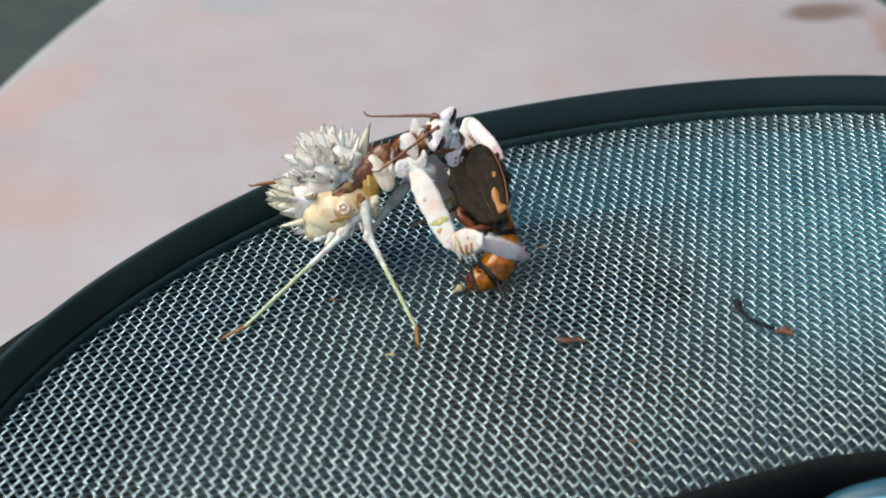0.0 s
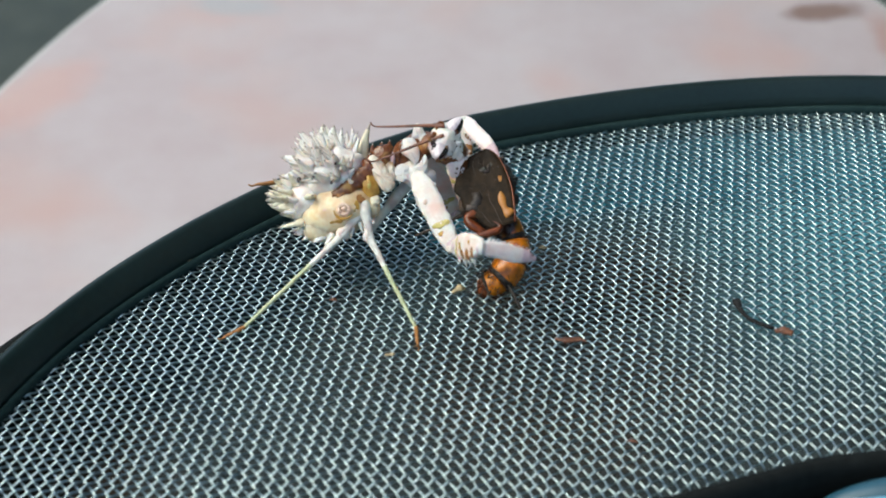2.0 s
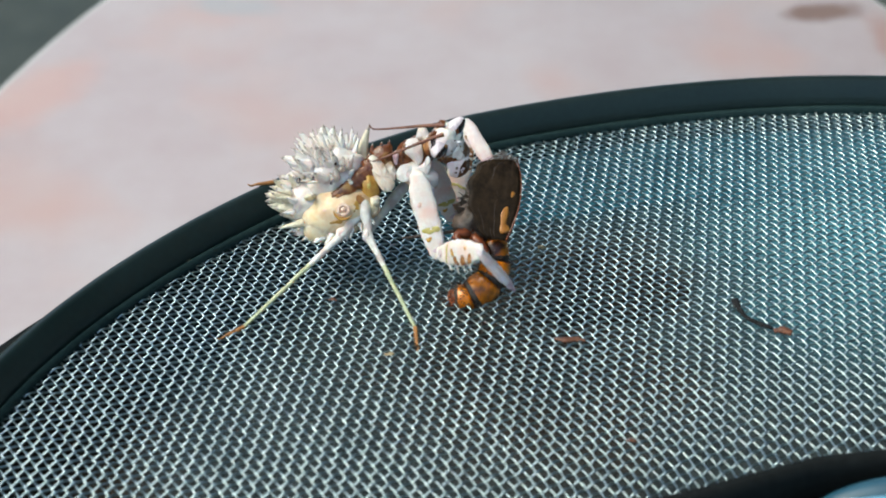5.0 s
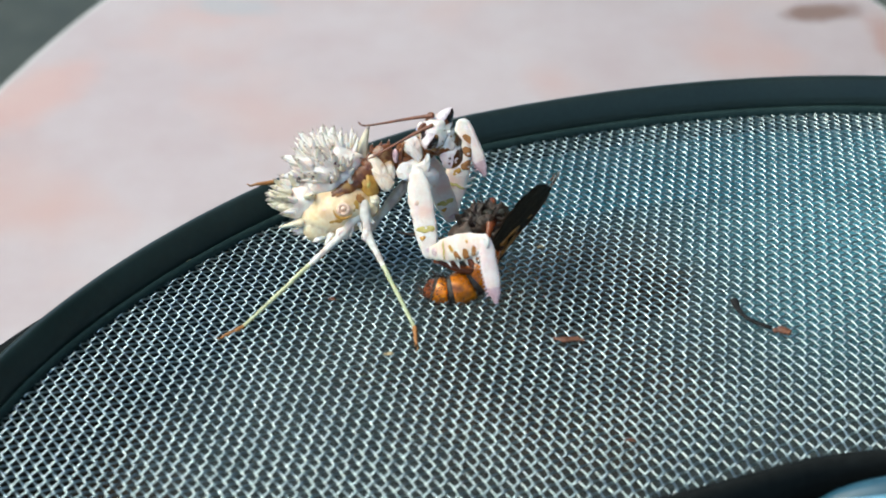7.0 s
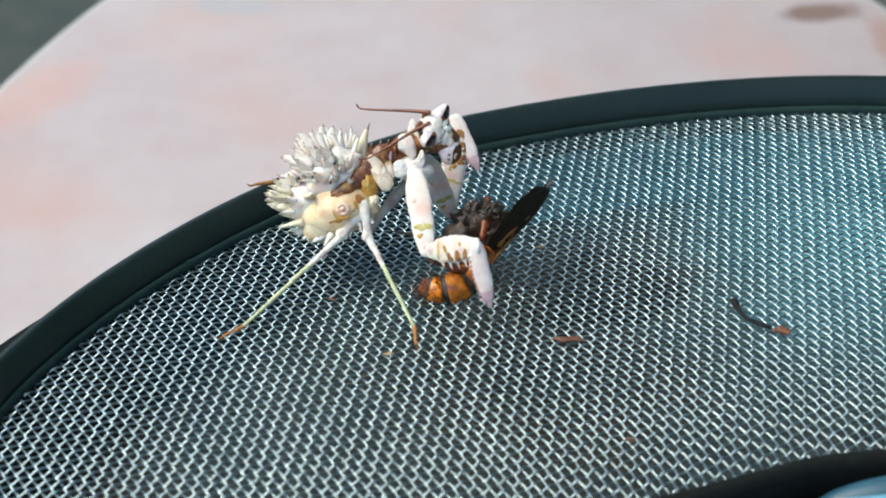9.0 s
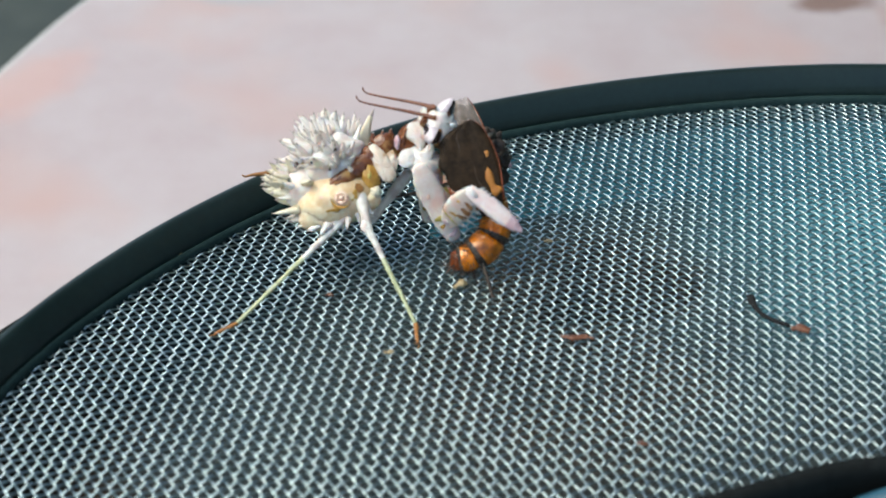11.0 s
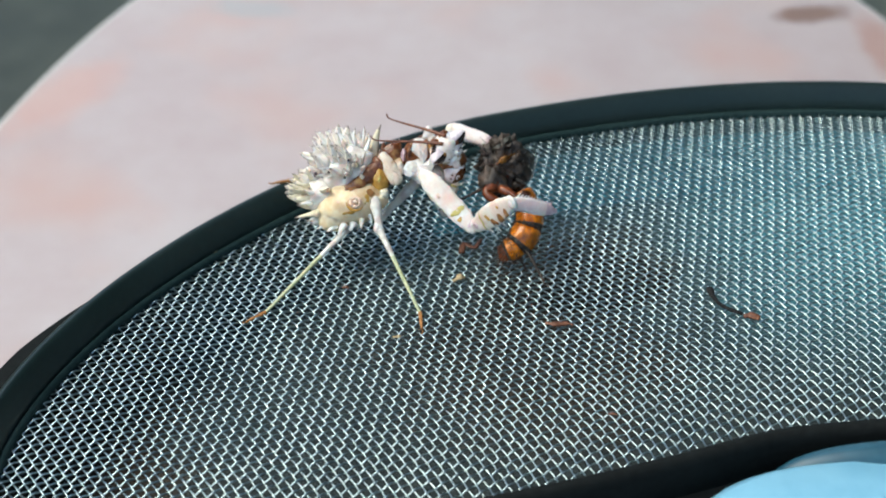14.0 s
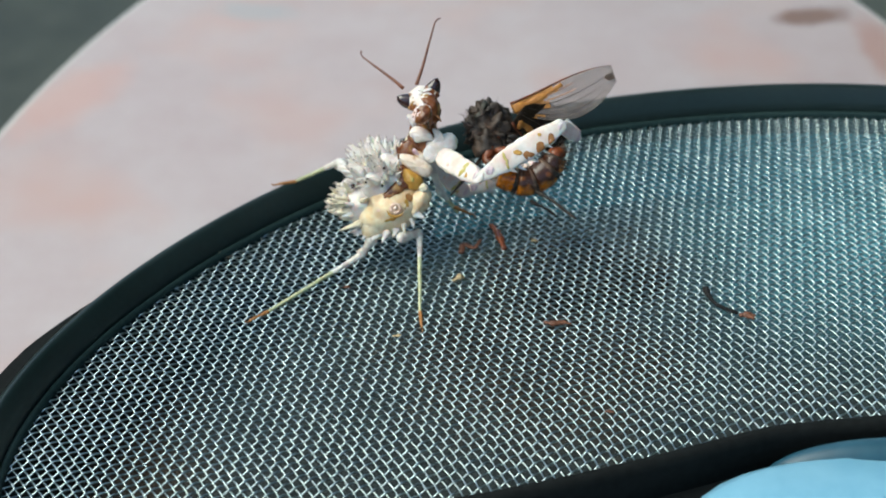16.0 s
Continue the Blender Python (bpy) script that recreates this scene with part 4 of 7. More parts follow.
def build_wing(length, pleat):
    """A wing along local x, its sheet in local x-z, root at the origin."""
    cols, rows = 26, 10
    bm = bmesh.new()

    def edge(f):
        if pleat:
            blunt = math.sqrt(max(0.0, 1 - (max(0, f - 0.8) / 0.2) ** 2.4)) + 0.04
            return (0.5 + 1.0 * math.sin(math.pi * f * 0.9)) * blunt, -(1.0 + 4.2 * math.sin(math.pi * min(1, f * 0.75 + 0.08)) ** 0.8) * blunt * (1 + 0.04 * math.sin(f * 23))
        return 0.55 + 1.5 * math.sin(math.pi * (f * 0.92 + 0.02)) ** 0.8 * f, -(0.3 + 4.3 * math.sin(math.pi * min(1, f ** 1.1 * 0.9 + 0.03)) ** 0.85)
    grid = []
    for i in range(cols + 1):
        f = i / cols
        top, bot = edge(f)
        grid.append([bm.verts.new((length * f, (0.10 if pleat else 0.16) * math.sin(j * 2.1 + f * 5) * f + 0.5 * math.sin(f * 2.2), lerp(top, bot, j / rows))) for j in range(rows + 1)])
    for i in range(cols):
        for j in range(rows):
            fc = bm.faces.new((grid[i][j], grid[i + 1][j], grid[i + 1][j + 1], grid[i][j + 1]))
            f = i / cols
            fc.material_index = 1 if f > 0.42 + 0.06 * math.sin(j * 1.7) - 0.03 * j else 0
    ext = bmesh.ops.extrude_face_region(bm, geom=bm.faces[:])
    for v in ext["geom"]:
        if isinstance(v, bmesh.types.BMVert):
            v.co.y += 0.04
    w = part("wing", bm, M_FLY_PLEAT if pleat else M_FLY_WING, FLY, "dark brown pleated wing" if pleat else "smoky translucent veined wing",
             slots=(M_FLY_PLEAT if pleat else M_FLY_WING_END,))
    for j0, j1, r0, m in ((0, 0, 0.18, M_FLY_RUST), (3, 1, 0.10, M_FLY_VEIN), (4, 3, 0.09, M_FLY_VEIN), (5, 4, 0.08, M_FLY_DARK), (6, 6, 0.08, M_FLY_DARK), (8, 8, 0.07, M_FLY_DARK), (9, 9, 0.06, M_FLY_DARK)):
        bm = bmesh.new()
        pts = []
        for i in range(0, cols + 1, 2):
            f = i / cols
            top, bot = edge(f)
            j = lerp(j0, j1, f) / rows
            pts.append((length * f, 0.5 * math.sin(f * 2.2) - 0.02, lerp(top, bot, j)))
        if m is M_FLY_VEIN:
            if pleat:
                continue
            pts = pts[:9]
        tube(bm, pts, [r0 * (1 - 0.75 * k / len(pts)) for k in range(len(pts))], 6)
        part("vein", bm, m, w)
    bm = bmesh.new()
    line = smooth_line([(1.0, 0.1, 0.3), (2.2, 0.22, -0.2), (4.2, 0.34, -0.1), (6.4, 0.46, 0.5)] if pleat else [(0.2, 0.0, -0.4), (2.5, 0.18, -0.3), (5.0, 0.3, 0.1), (8.0, 0.42, 0.7)], 6)
    tube(bm, line, [0.62 - 0.48 * (k / len(line)) ** 1.4 + 0.14 * math.sin(k * 0.8) for k in range(len(line))], 10, 0.35)
    part("root_plate", bm, M_FLY_VEIN, w, "orange wing root")
    bm = bmesh.new()
    blob(bm, (length * 0.95, -0.02, -0.6), (0.7, 0.1, 0.5), (0, 20, 0), 0.1, 1.5, 12, 8)
    part("tip_spot", bm, M_FLY_DARK, w, "dark tip")
    return w


FLY_THORAX, FLY_ABDOMEN = build_fly()
WINGS = [build_wing(15.6, False), build_wing(10.6, True)]


# ---- small things on the gauze ----
def on_gauze(x, y, lift=0.65):
    return Vector((x, y, gauze_z(x, y) + lift))


def bit(name, label, x, y, pts, radii, mat, rz=0, squash=0.6, category="crumb"):
    bm = bmesh.new()
    sl = smooth_line(pts, 5)
    n = len(sl)
    tube(bm, sl, [radii[min(len(radii) - 1, int(k / n * len(radii)))] * (1 + 0.25 * noise.noise(Vector((k * 0.7, x, y)))) for k in range(n)], 8, squash, side_axis=(0, 0, 1))
    o = part(name, bm, mat)
    p = on_gauze(x, y)
    o.matrix_basis = at(p, 0, 0, rz)
    tagged(o, label, category)
    return o


bit("crumb", "flat reddish brown scrap lying on the gauze", 15.7, -20.0, [(-1.9, 0.2, 0), (-0.6, -0.2, 0.1), (0.8, 0.1, 0), (1.9, -0.2, 0)], [0.25, 0.45, 0.4, 0.2], M_CRUMB)
bit("leg_scrap", "bent black insect leg lying on the gauze", 39.5, -15.8, [(-2.5, 3.1, 0.3), (-2.2, 1.4, 0.2), (-1.2, -0.6, 0.2), (1.4, -2.2, 0.1)], [0.5, 0.36, 0.32, 0.34], M_BLACKBIT, category="scrap")
bit("crumb", "dark brown lump at the end of the black leg", 41.9, -18.6, [(-0.9, 0.1, 0.1), (0.1, 0.2, 0.2), (1.2, -0.3, 0.1)], [0.4, 0.65, 0.5], M_CRUMB)
bit("crumb", "small tan crumb caught in the gauze", 2.0, -10.1, [(-0.8, -0.3, 0), (0.1, 0.3, 0.3), (0.8, 0.5, 0.1)], [0.3, 0.6, 0.35], M_TAN)
bit("crumb", "pale fleck caught in the gauze", -6.4, -22.3, [(-0.6, 0, 0), (0.2, 0.1, 0.05), (0.6, 0.1, 0)], [0.2, 0.3, 0.2], M_TAN)
bit("crumb", "tiny reddish fleck caught in the gauze", 21.7, -36.5, [(-0.6, 0, 0), (0, 0.1, 0.05), (0.6, -0.1, 0)], [0.15, 0.25, 0.15], M_CRUMB)
bit("crumb", "tiny brown fleck caught in the gauze", -14.0, -11.1, [(-0.5, 0, 0), (0, 0.1, 0.05), (0.5, -0.1, 0)], [0.15, 0.3, 0.15], M_CRUMB)
bit("crumb", "straw-coloured crumb beside the rim", -34.0, -0.6, [(-0.9, -0.5, 0), (0, 0.1, 0.3), (0.8, 0.4, 0)], [0.25, 0.5, 0.25], M_TAN)

def build_shade_soil():
    """A crumbly heap of dark soil, added on the tray under the gauze as the brown shade beside the prey."""
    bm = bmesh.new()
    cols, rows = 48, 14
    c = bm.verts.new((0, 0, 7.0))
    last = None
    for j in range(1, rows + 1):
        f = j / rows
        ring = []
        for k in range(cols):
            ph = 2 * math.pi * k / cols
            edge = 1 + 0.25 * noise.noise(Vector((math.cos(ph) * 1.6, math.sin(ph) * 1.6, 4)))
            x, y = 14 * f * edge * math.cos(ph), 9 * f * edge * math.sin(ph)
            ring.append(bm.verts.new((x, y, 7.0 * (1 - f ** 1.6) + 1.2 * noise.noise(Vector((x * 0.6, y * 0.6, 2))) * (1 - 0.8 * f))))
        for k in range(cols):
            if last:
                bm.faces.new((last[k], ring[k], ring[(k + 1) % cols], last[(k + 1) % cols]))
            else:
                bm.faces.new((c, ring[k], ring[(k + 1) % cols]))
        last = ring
    ob = part("soil", bm, M_SHADE_SOIL)
    ob.matrix_basis = pose(SHADE_SOIL_XY[0] * MM, SHADE_SOIL_XY[1] * MM, -16.9 * MM)
    tagged(ob, "heap of dark brown soil added under the gauze for the shade beside the prey", "soil", kind="stuff")


SHADE_SOIL_XY = (20.0, 12.0)
build_shade_soil()
bit("prey_scrap", "bent reddish brown insect leg lying on the gauze", 3.7, -1.9, [(-1.3, -2.0, 0.3), (-0.9, -0.2, 0.5), (0.6, -0.9, 0.4), (1.6, 1.2, 0.3)], [0.5, 0.42, 0.35, 0.3], M_CRUMB, category="scrap")
FALLEN_LEG = bit("prey_scrap", "straight rust brown insect leg that drops onto the gauze", 7.8, -0.1, [(-0.9, 3.0, 0.3), (0.1, 0.3, 0.6), (1.0, -3.0, 0.3)], [0.42, 0.58, 0.42], M_FLY_RUST, category="scrap")
bit("crumb", "pale crumb lying on the gauze", 13.2, -1.0, [(-0.5, 0, 0), (0, 0.1, 0.1), (0.6, 0.1, 0)], [0.2, 0.35, 0.2], M_TAN)


build_gauze(DISH)


# ---- what moves ----
def turned(o, face, left):
    """Pose at o (millimetres) with local x along face and local y along left."""
    x, y = Vector(face), Vector(left)
    m = Matrix((x, y, x.cross(y))).transposed().to_4x4()
    m.translation = o * MM
    return m


def motions():
    walk(ABDOMEN, [
        (0, at(G(612.0, 370.0, 0.00), 0, 0.0, 0)), (0.5, at(G(612.0, 370.4, 0.00), 0, 0.0, 0)), (1, at(G(612.0, 370.8, 0.00), 0, 0.0, 0)),
        (1.5, at(G(612.0, 371.2, 0.00), 0, 0.0, 0)), (2, at(G(612.1, 371.6, 0.00), 0, 0.0, 0)), (2.5, at(G(612.1, 372.0, 0.00), 0, 0.0, 0)),
        (3, at(G(612.1, 372.4, 0.00), 0, 0.0, 0)), (3.5, at(G(612.1, 372.8, 0.00), 0, 0.0, 0)), (4, at(G(612.1, 373.2, 0.00), 0, 0.0, 0)),
        (4.2, at(G(612.1, 373.4, 0.00), 0, 0.0, 0)), (4.9, at(G(612.7, 372.8, 0.00), 0, 0.0, 0)), (5.6, at(G(613.3, 372.2, 0.00), 0, 0.0, 0)),
        (6.3, at(G(613.9, 371.6, 0.00), 0, 0.0, 0)), (7, at(G(613.6, 371.7, 0.00), 0, 0.0, 0)), (7.5, at(G(613.4, 371.7, 0.00), 0, 0.0, 0)),
        (8, at(G(613.3, 371.8, 0.00), 0, 0.0, 0)), (8.5, at(G(613.1, 371.8, 0.00), 0, 0.0, 0)), (9, at(G(612.9, 371.9, 0.00), 0, 0.0, 0)),
        (9.2, at(G(612.9, 373.3, 0.00), 0, 0.0, 0)), (9.9, at(G(612.9, 371.0, 0.00), 0, 1.0, 0)), (10.6, at(G(613.0, 368.8, 0.00), 0, 2.0, 0)),
        (11.3, at(G(613.1, 366.7, 0.00), 0, 3.0, 0)), (11.5, at(G(614.4, 367.1, 0.00), 0, 3.0, 0)), (12, at(G(616.9, 367.8, 0.00), 0, 3.0, 0)),
        (12.5, at(G(613.7, 363.5, 0.00), 0, 3.0, 0)), (13, at(G(612.5, 366.8, 0.00), 0, 4.0, 0)), (13.5, at(G(610.1, 362.5, 0.00), 0, 3.0, 0)),
        (14, at(G(612.1, 363.9, 0.00), 0, 1.0, 0)), (14.5, at(G(616.0, 347.3, 0.00), 0, 12.0, 0)), (15, at(G(612.2, 358.4, 0.00), 0, 10.0, 0)),
        (15.3, at(G(614.5, 370.8, 0.00), 0, 3.0, 0)), (15.5, at(G(623.4, 370.8, 0.00), 0, 4.0, 0)), (15.6, at(G(684.1, 385.3, 0.00), 0, -6.0, 0)),
        (15.7, at(G(684.1, 385.3, 0.00), 0, -6.0, 0)), (15.8, at(G(684.1, 385.3, 0.00), 0, -6.0, 0)), (15.9, at(G(686.4, 379.7, 0.00), 0, -6.0, 0)),
        (16, at(G(688.6, 374.1, 0.00), 0, -6.0, 0)),
    ])
    walk(THORAX, [
        (0, at(G(675.0, 300.0, 0.00), 0, 0.0, 0)), (0.5, at(G(675.1, 300.3, 0.00), 0, 0.0, 0)), (1, at(G(675.3, 300.5, 0.00), 0, 0.0, 0)),
        (1.5, at(G(675.4, 300.8, 0.00), 0, 0.0, 0)), (2, at(G(675.6, 301.1, 0.00), 0, 0.0, 0)), (2.5, at(G(675.7, 301.4, 0.00), 0, 0.0, 0)),
        (3, at(G(675.8, 301.6, 0.00), 0, 0.0, 0)), (3.5, at(G(676.0, 301.9, 0.00), 0, 0.0, 0)), (4, at(G(676.1, 302.2, 0.00), 0, 0.0, 0)),
        (4.2, at(G(676.2, 302.3, 0.00), 0, 0.0, 0)), (4.9, at(G(676.4, 301.7, 0.00), 0, 0.0, 0)), (5.6, at(G(676.7, 301.1, 0.00), 0, 0.0, 0)),
        (6.3, at(G(676.9, 300.5, 0.00), 0, 0.0, 0)), (7, at(G(676.7, 300.5, 0.00), 0, 0.0, 0)), (7.5, at(G(676.6, 300.6, 0.00), 0, 0.0, 0)),
        (8, at(G(676.4, 300.6, 0.00), 0, 0.0, 0)), (8.5, at(G(676.2, 300.7, 0.00), 0, 0.0, 0)), (9, at(G(676.1, 300.7, 0.00), 0, 0.0, 0)),
        (9.2, at(G(675.8, 302.4, 0.00), 0, 0.0, 0)), (9.9, at(G(677.2, 301.7, 0.00), 0, 0.0, 0)), (10.6, at(G(678.5, 301.0, 0.00), 0, 0.0, 0)),
        (11.3, at(G(680.0, 300.6, 0.00), 0, 0.0, 0)), (11.5, at(G(681.2, 299.9, 0.00), 0, 0.0, 0)), (12, at(G(683.8, 297.9, 0.00), 0, 0.0, 0)),
        (12.5, at(G(679.7, 297.6, 0.00), 0, 1.0, 0)), (13, at(G(677.1, 296.9, 0.00), 0, 2.0, 0)), (13.5, at(G(677.3, 293.6, 0.00), 0, 2.0, 0)),
        (14, at(G(678.4, 291.9, 0.00), 0, 2.0, 0)), (14.5, at(G(693.3, 285.8, 0.00), 0, 10.0, 0)), (15, at(G(680.7, 296.7, 0.00), 0, 8.0, 0)),
        (15.3, at(G(678.5, 310.1, 0.00), 0, 2.0, 0)), (15.5, at(G(692.0, 300.0, 0.00), 0, 0.0, 0)), (15.6, at(G(718.0, 297.0, -0.50), 0, -28.0, 0)),
        (15.7, at(G(718.0, 297.0, -0.50), 0, -28.0, 0)), (15.8, at(G(718.0, 297.0, -0.50), 0, -28.0, 0)), (15.9, at(G(720.8, 289.7, -0.50), 0, -29.0, 0)),
        (16, at(G(723.6, 282.4, -0.50), 0, -30.0, 0)),
    ])
    walk(PRONOTUM, [
        (0, at(G(725.0, 262.0, 0.00), 0, 0.0, 0)), (0.5, at(G(728.1, 270.0, 0.00), 0, 4.0, 0)), (1, at(G(730.3, 270.1, 0.00), 0, 5.0, 0)),
        (1.5, at(G(731.4, 272.1, 0.00), 0, 6.0, 0)), (2, at(G(727.6, 270.1, 0.00), 0, 3.0, 0)), (2.5, at(G(728.7, 269.1, 0.00), 0, 3.0, 0)),
        (3, at(G(733.9, 277.2, 0.00), 0, 8.0, 0)), (3.5, at(G(739.0, 271.2, 0.00), 0, 8.0, 0)), (4, at(G(736.2, 272.2, 0.00), 0, 7.0, 0)),
        (4.2, at(G(736.2, 272.2, 0.00), 0, 7.0, 0)), (4.9, at(G(735.2, 271.6, 0.00), 0, 5.7, 0)), (5.6, at(G(734.1, 271.0, 0.00), 0, 4.3, 0)),
        (6.3, at(G(733.0, 270.4, 0.00), 0, 3.0, 0)), (7, at(G(735.3, 267.5, 0.00), 0, 4.0, 0)), (7.5, at(G(726.5, 263.5, 0.00), 0, 0.0, 0)),
        (8, at(G(725.8, 263.2, 0.00), 0, 0.0, 0)), (8.5, at(G(725.1, 263.0, 0.00), 0, 0.0, 0)), (9, at(G(724.4, 262.7, 0.00), 0, 0.0, 0)),
        (9.2, at(G(723.7, 264.4, 0.00), 0, 0.0, 0)), (9.9, at(G(728.6, 263.9, 0.00), 0, 1.7, 0)), (10.6, at(G(733.5, 263.4, 0.00), 0, 3.3, 0)),
        (11.3, at(G(738.3, 263.1, 0.00), 0, 5.0, 0)), (11.5, at(G(738.5, 265.7, 0.00), 0, 5.0, 0)), (12, at(G(738.7, 272.0, 0.00), 0, 5.0, 0)),
        (12.5, at(G(737.4, 270.8, 0.00), 0, 6.0, 0)), (13, at(G(738.5, 274.7, 0.00), 0, 8.0, 0)), (13.5, at(G(735.9, 267.1, 0.00), 0, 8.0, 0)),
        (14, at(G(735.9, 264.2, 0.00), 0, 8.0, 0)), (14.5, at(G(754.9, 276.9, 0.00), 0, 18.0, 0)), (15, at(G(736.9, 279.8, 0.00), 0, 14.0, 0)),
        (15.3, at(G(735.8, 293.3, 0.00), 0, 6.0, 0)), (15.5, at(G(745.9, 276.5, 0.00), 0, 4.0, 0)), (15.6, at(G(745.0, 250.2, -0.80), 0, -42.0, 0)),
        (15.7, at(G(745.0, 250.2, -0.80), 0, -42.0, 0)), (15.8, at(G(745.0, 250.2, -0.80), 0, -42.0, 0)), (15.9, at(G(742.2, 241.2, -0.80), 0, -43.0, 0)),
        (16, at(G(739.4, 232.3, -0.80), 0, -44.0, 0)),
    ])
    walk(HEAD, [
        (0, turned(G(758.0, 226.6, -2.55), (0.870, 0.174, -0.462), (0.363, 0.411, 0.836))),
        (0.5, turned(G(764.9, 231.7, -2.55), (0.807, 0.174, -0.565), (0.462, 0.411, 0.786))),
        (1, turned(G(774.8, 243.8, -2.37), (0.740, 0.087, -0.667), (0.607, 0.340, 0.719))),
        (1.5, turned(G(777.9, 240.9, -2.37), (0.740, 0.087, -0.667), (0.607, 0.340, 0.719))),
        (2, turned(G(767.3, 239.7, -2.55), (0.807, 0.174, -0.565), (0.462, 0.411, 0.786))),
        (2.5, turned(G(765.5, 241.7, -2.55), (0.807, 0.174, -0.565), (0.462, 0.411, 0.786))),
        (3, turned(G(782.3, 248.8, -2.37), (0.667, 0.087, -0.740), (0.679, 0.340, 0.651))),
        (3.5, turned(G(779.5, 244.9, -2.37), (0.704, 0.087, -0.704), (0.644, 0.340, 0.686))),
        (4, turned(G(781.6, 243.9, -2.37), (0.704, 0.087, -0.704), (0.644, 0.340, 0.686))),
        (4.2, turned(G(778.7, 243.0, -2.37), (0.740, 0.087, -0.667), (0.607, 0.340, 0.719))),
        (4.9, turned(G(771.8, 237.9, -2.37), (0.785, 0.087, -0.613), (0.547, 0.367, 0.752))),
        (5.6, turned(G(765.0, 232.9, -2.37), (0.826, 0.087, -0.557), (0.485, 0.393, 0.781))),
        (6.3, turned(G(758.3, 228.0, -2.37), (0.863, 0.087, -0.498), (0.422, 0.420, 0.804))),
        (7, turned(G(754.1, 225.2, -2.20), (0.848, 0.000, -0.530), (0.480, 0.423, 0.769))),
        (7.5, turned(G(752.8, 224.0, -2.20), (0.866, 0.000, -0.500), (0.453, 0.423, 0.785))),
        (8, turned(G(748.5, 221.9, -2.20), (0.883, 0.000, -0.469), (0.425, 0.423, 0.800))),
        (8.5, turned(G(748.7, 222.0, -2.20), (0.883, 0.000, -0.469), (0.425, 0.423, 0.800))),
        (9, turned(G(748.9, 222.0, -2.20), (0.883, 0.000, -0.469), (0.425, 0.423, 0.800))),
        (9.2, turned(G(748.3, 223.9, -2.20), (0.883, 0.000, -0.469), (0.425, 0.423, 0.800))),
        (9.9, turned(G(749.7, 227.2, -2.32), (0.876, 0.058, -0.479), (0.413, 0.421, 0.807))),
        (10.6, turned(G(751.2, 230.6, -2.43), (0.866, 0.116, -0.487), (0.402, 0.417, 0.815))),
        (11.3, turned(G(752.7, 234.1, -2.55), (0.853, 0.174, -0.492), (0.392, 0.411, 0.823))),
        (11.5, turned(G(757.3, 232.2, -2.55), (0.853, 0.174, -0.492), (0.392, 0.411, 0.823))),
        (12, turned(G(769.1, 226.9, -2.55), (0.853, 0.174, -0.492), (0.392, 0.411, 0.823))),
        (12.5, turned(G(772.1, 234.5, -2.55), (0.807, 0.174, -0.565), (0.462, 0.411, 0.786))),
        (13, turned(G(772.2, 237.8, -2.55), (0.754, 0.174, -0.633), (0.529, 0.411, 0.743))),
        (13.5, turned(G(770.4, 242.5, -2.37), (0.704, 0.087, -0.704), (0.644, 0.340, 0.686))),
        (14, turned(G(768.4, 244.7, -2.37), (0.704, 0.087, -0.704), (0.644, 0.340, 0.686))),
        (14.5, turned(G(778.0, 248.4, -2.37), (0.704, 0.087, -0.704), (0.644, 0.340, 0.686))),
        (15, turned(G(776.5, 260.7, -2.37), (0.763, 0.087, -0.640), (0.555, 0.420, 0.718))),
        (15.3, turned(G(768.4, 253.7, -2.37), (0.816, 0.087, -0.571), (0.490, 0.420, 0.764))),
        (15.5, turned(G(777.0, 232.3, -2.03), (0.704, -0.087, -0.704), (0.686, 0.340, 0.644))),
        (15.54, turned(G(768.5, 204.1, -1.20), (0.497, -0.500, -0.709), (0.853, 0.131, 0.505))),
        (15.57, turned(G(755.8, 185.0, -0.56), (0.148, -0.819, -0.554), (0.966, 0.000, 0.259))),
        (15.6, turned(G(745.4, 175.4, -0.30), (0.130, -0.952, -0.277), (0.905, 0.000, 0.425))),
        (15.7, turned(G(745.4, 175.4, -0.30), (0.130, -0.952, -0.277), (0.905, 0.000, 0.425))),
        (15.8, turned(G(742.8, 168.3, -0.30), (0.130, -0.952, -0.277), (0.905, 0.000, 0.425))),
        (15.9, turned(G(740.2, 161.3, -0.30), (0.130, -0.952, -0.277), (0.905, 0.000, 0.425))),
        (16, turned(G(737.6, 154.3, -0.30), (0.130, -0.952, -0.277), (0.905, 0.000, 0.425))),
    ])
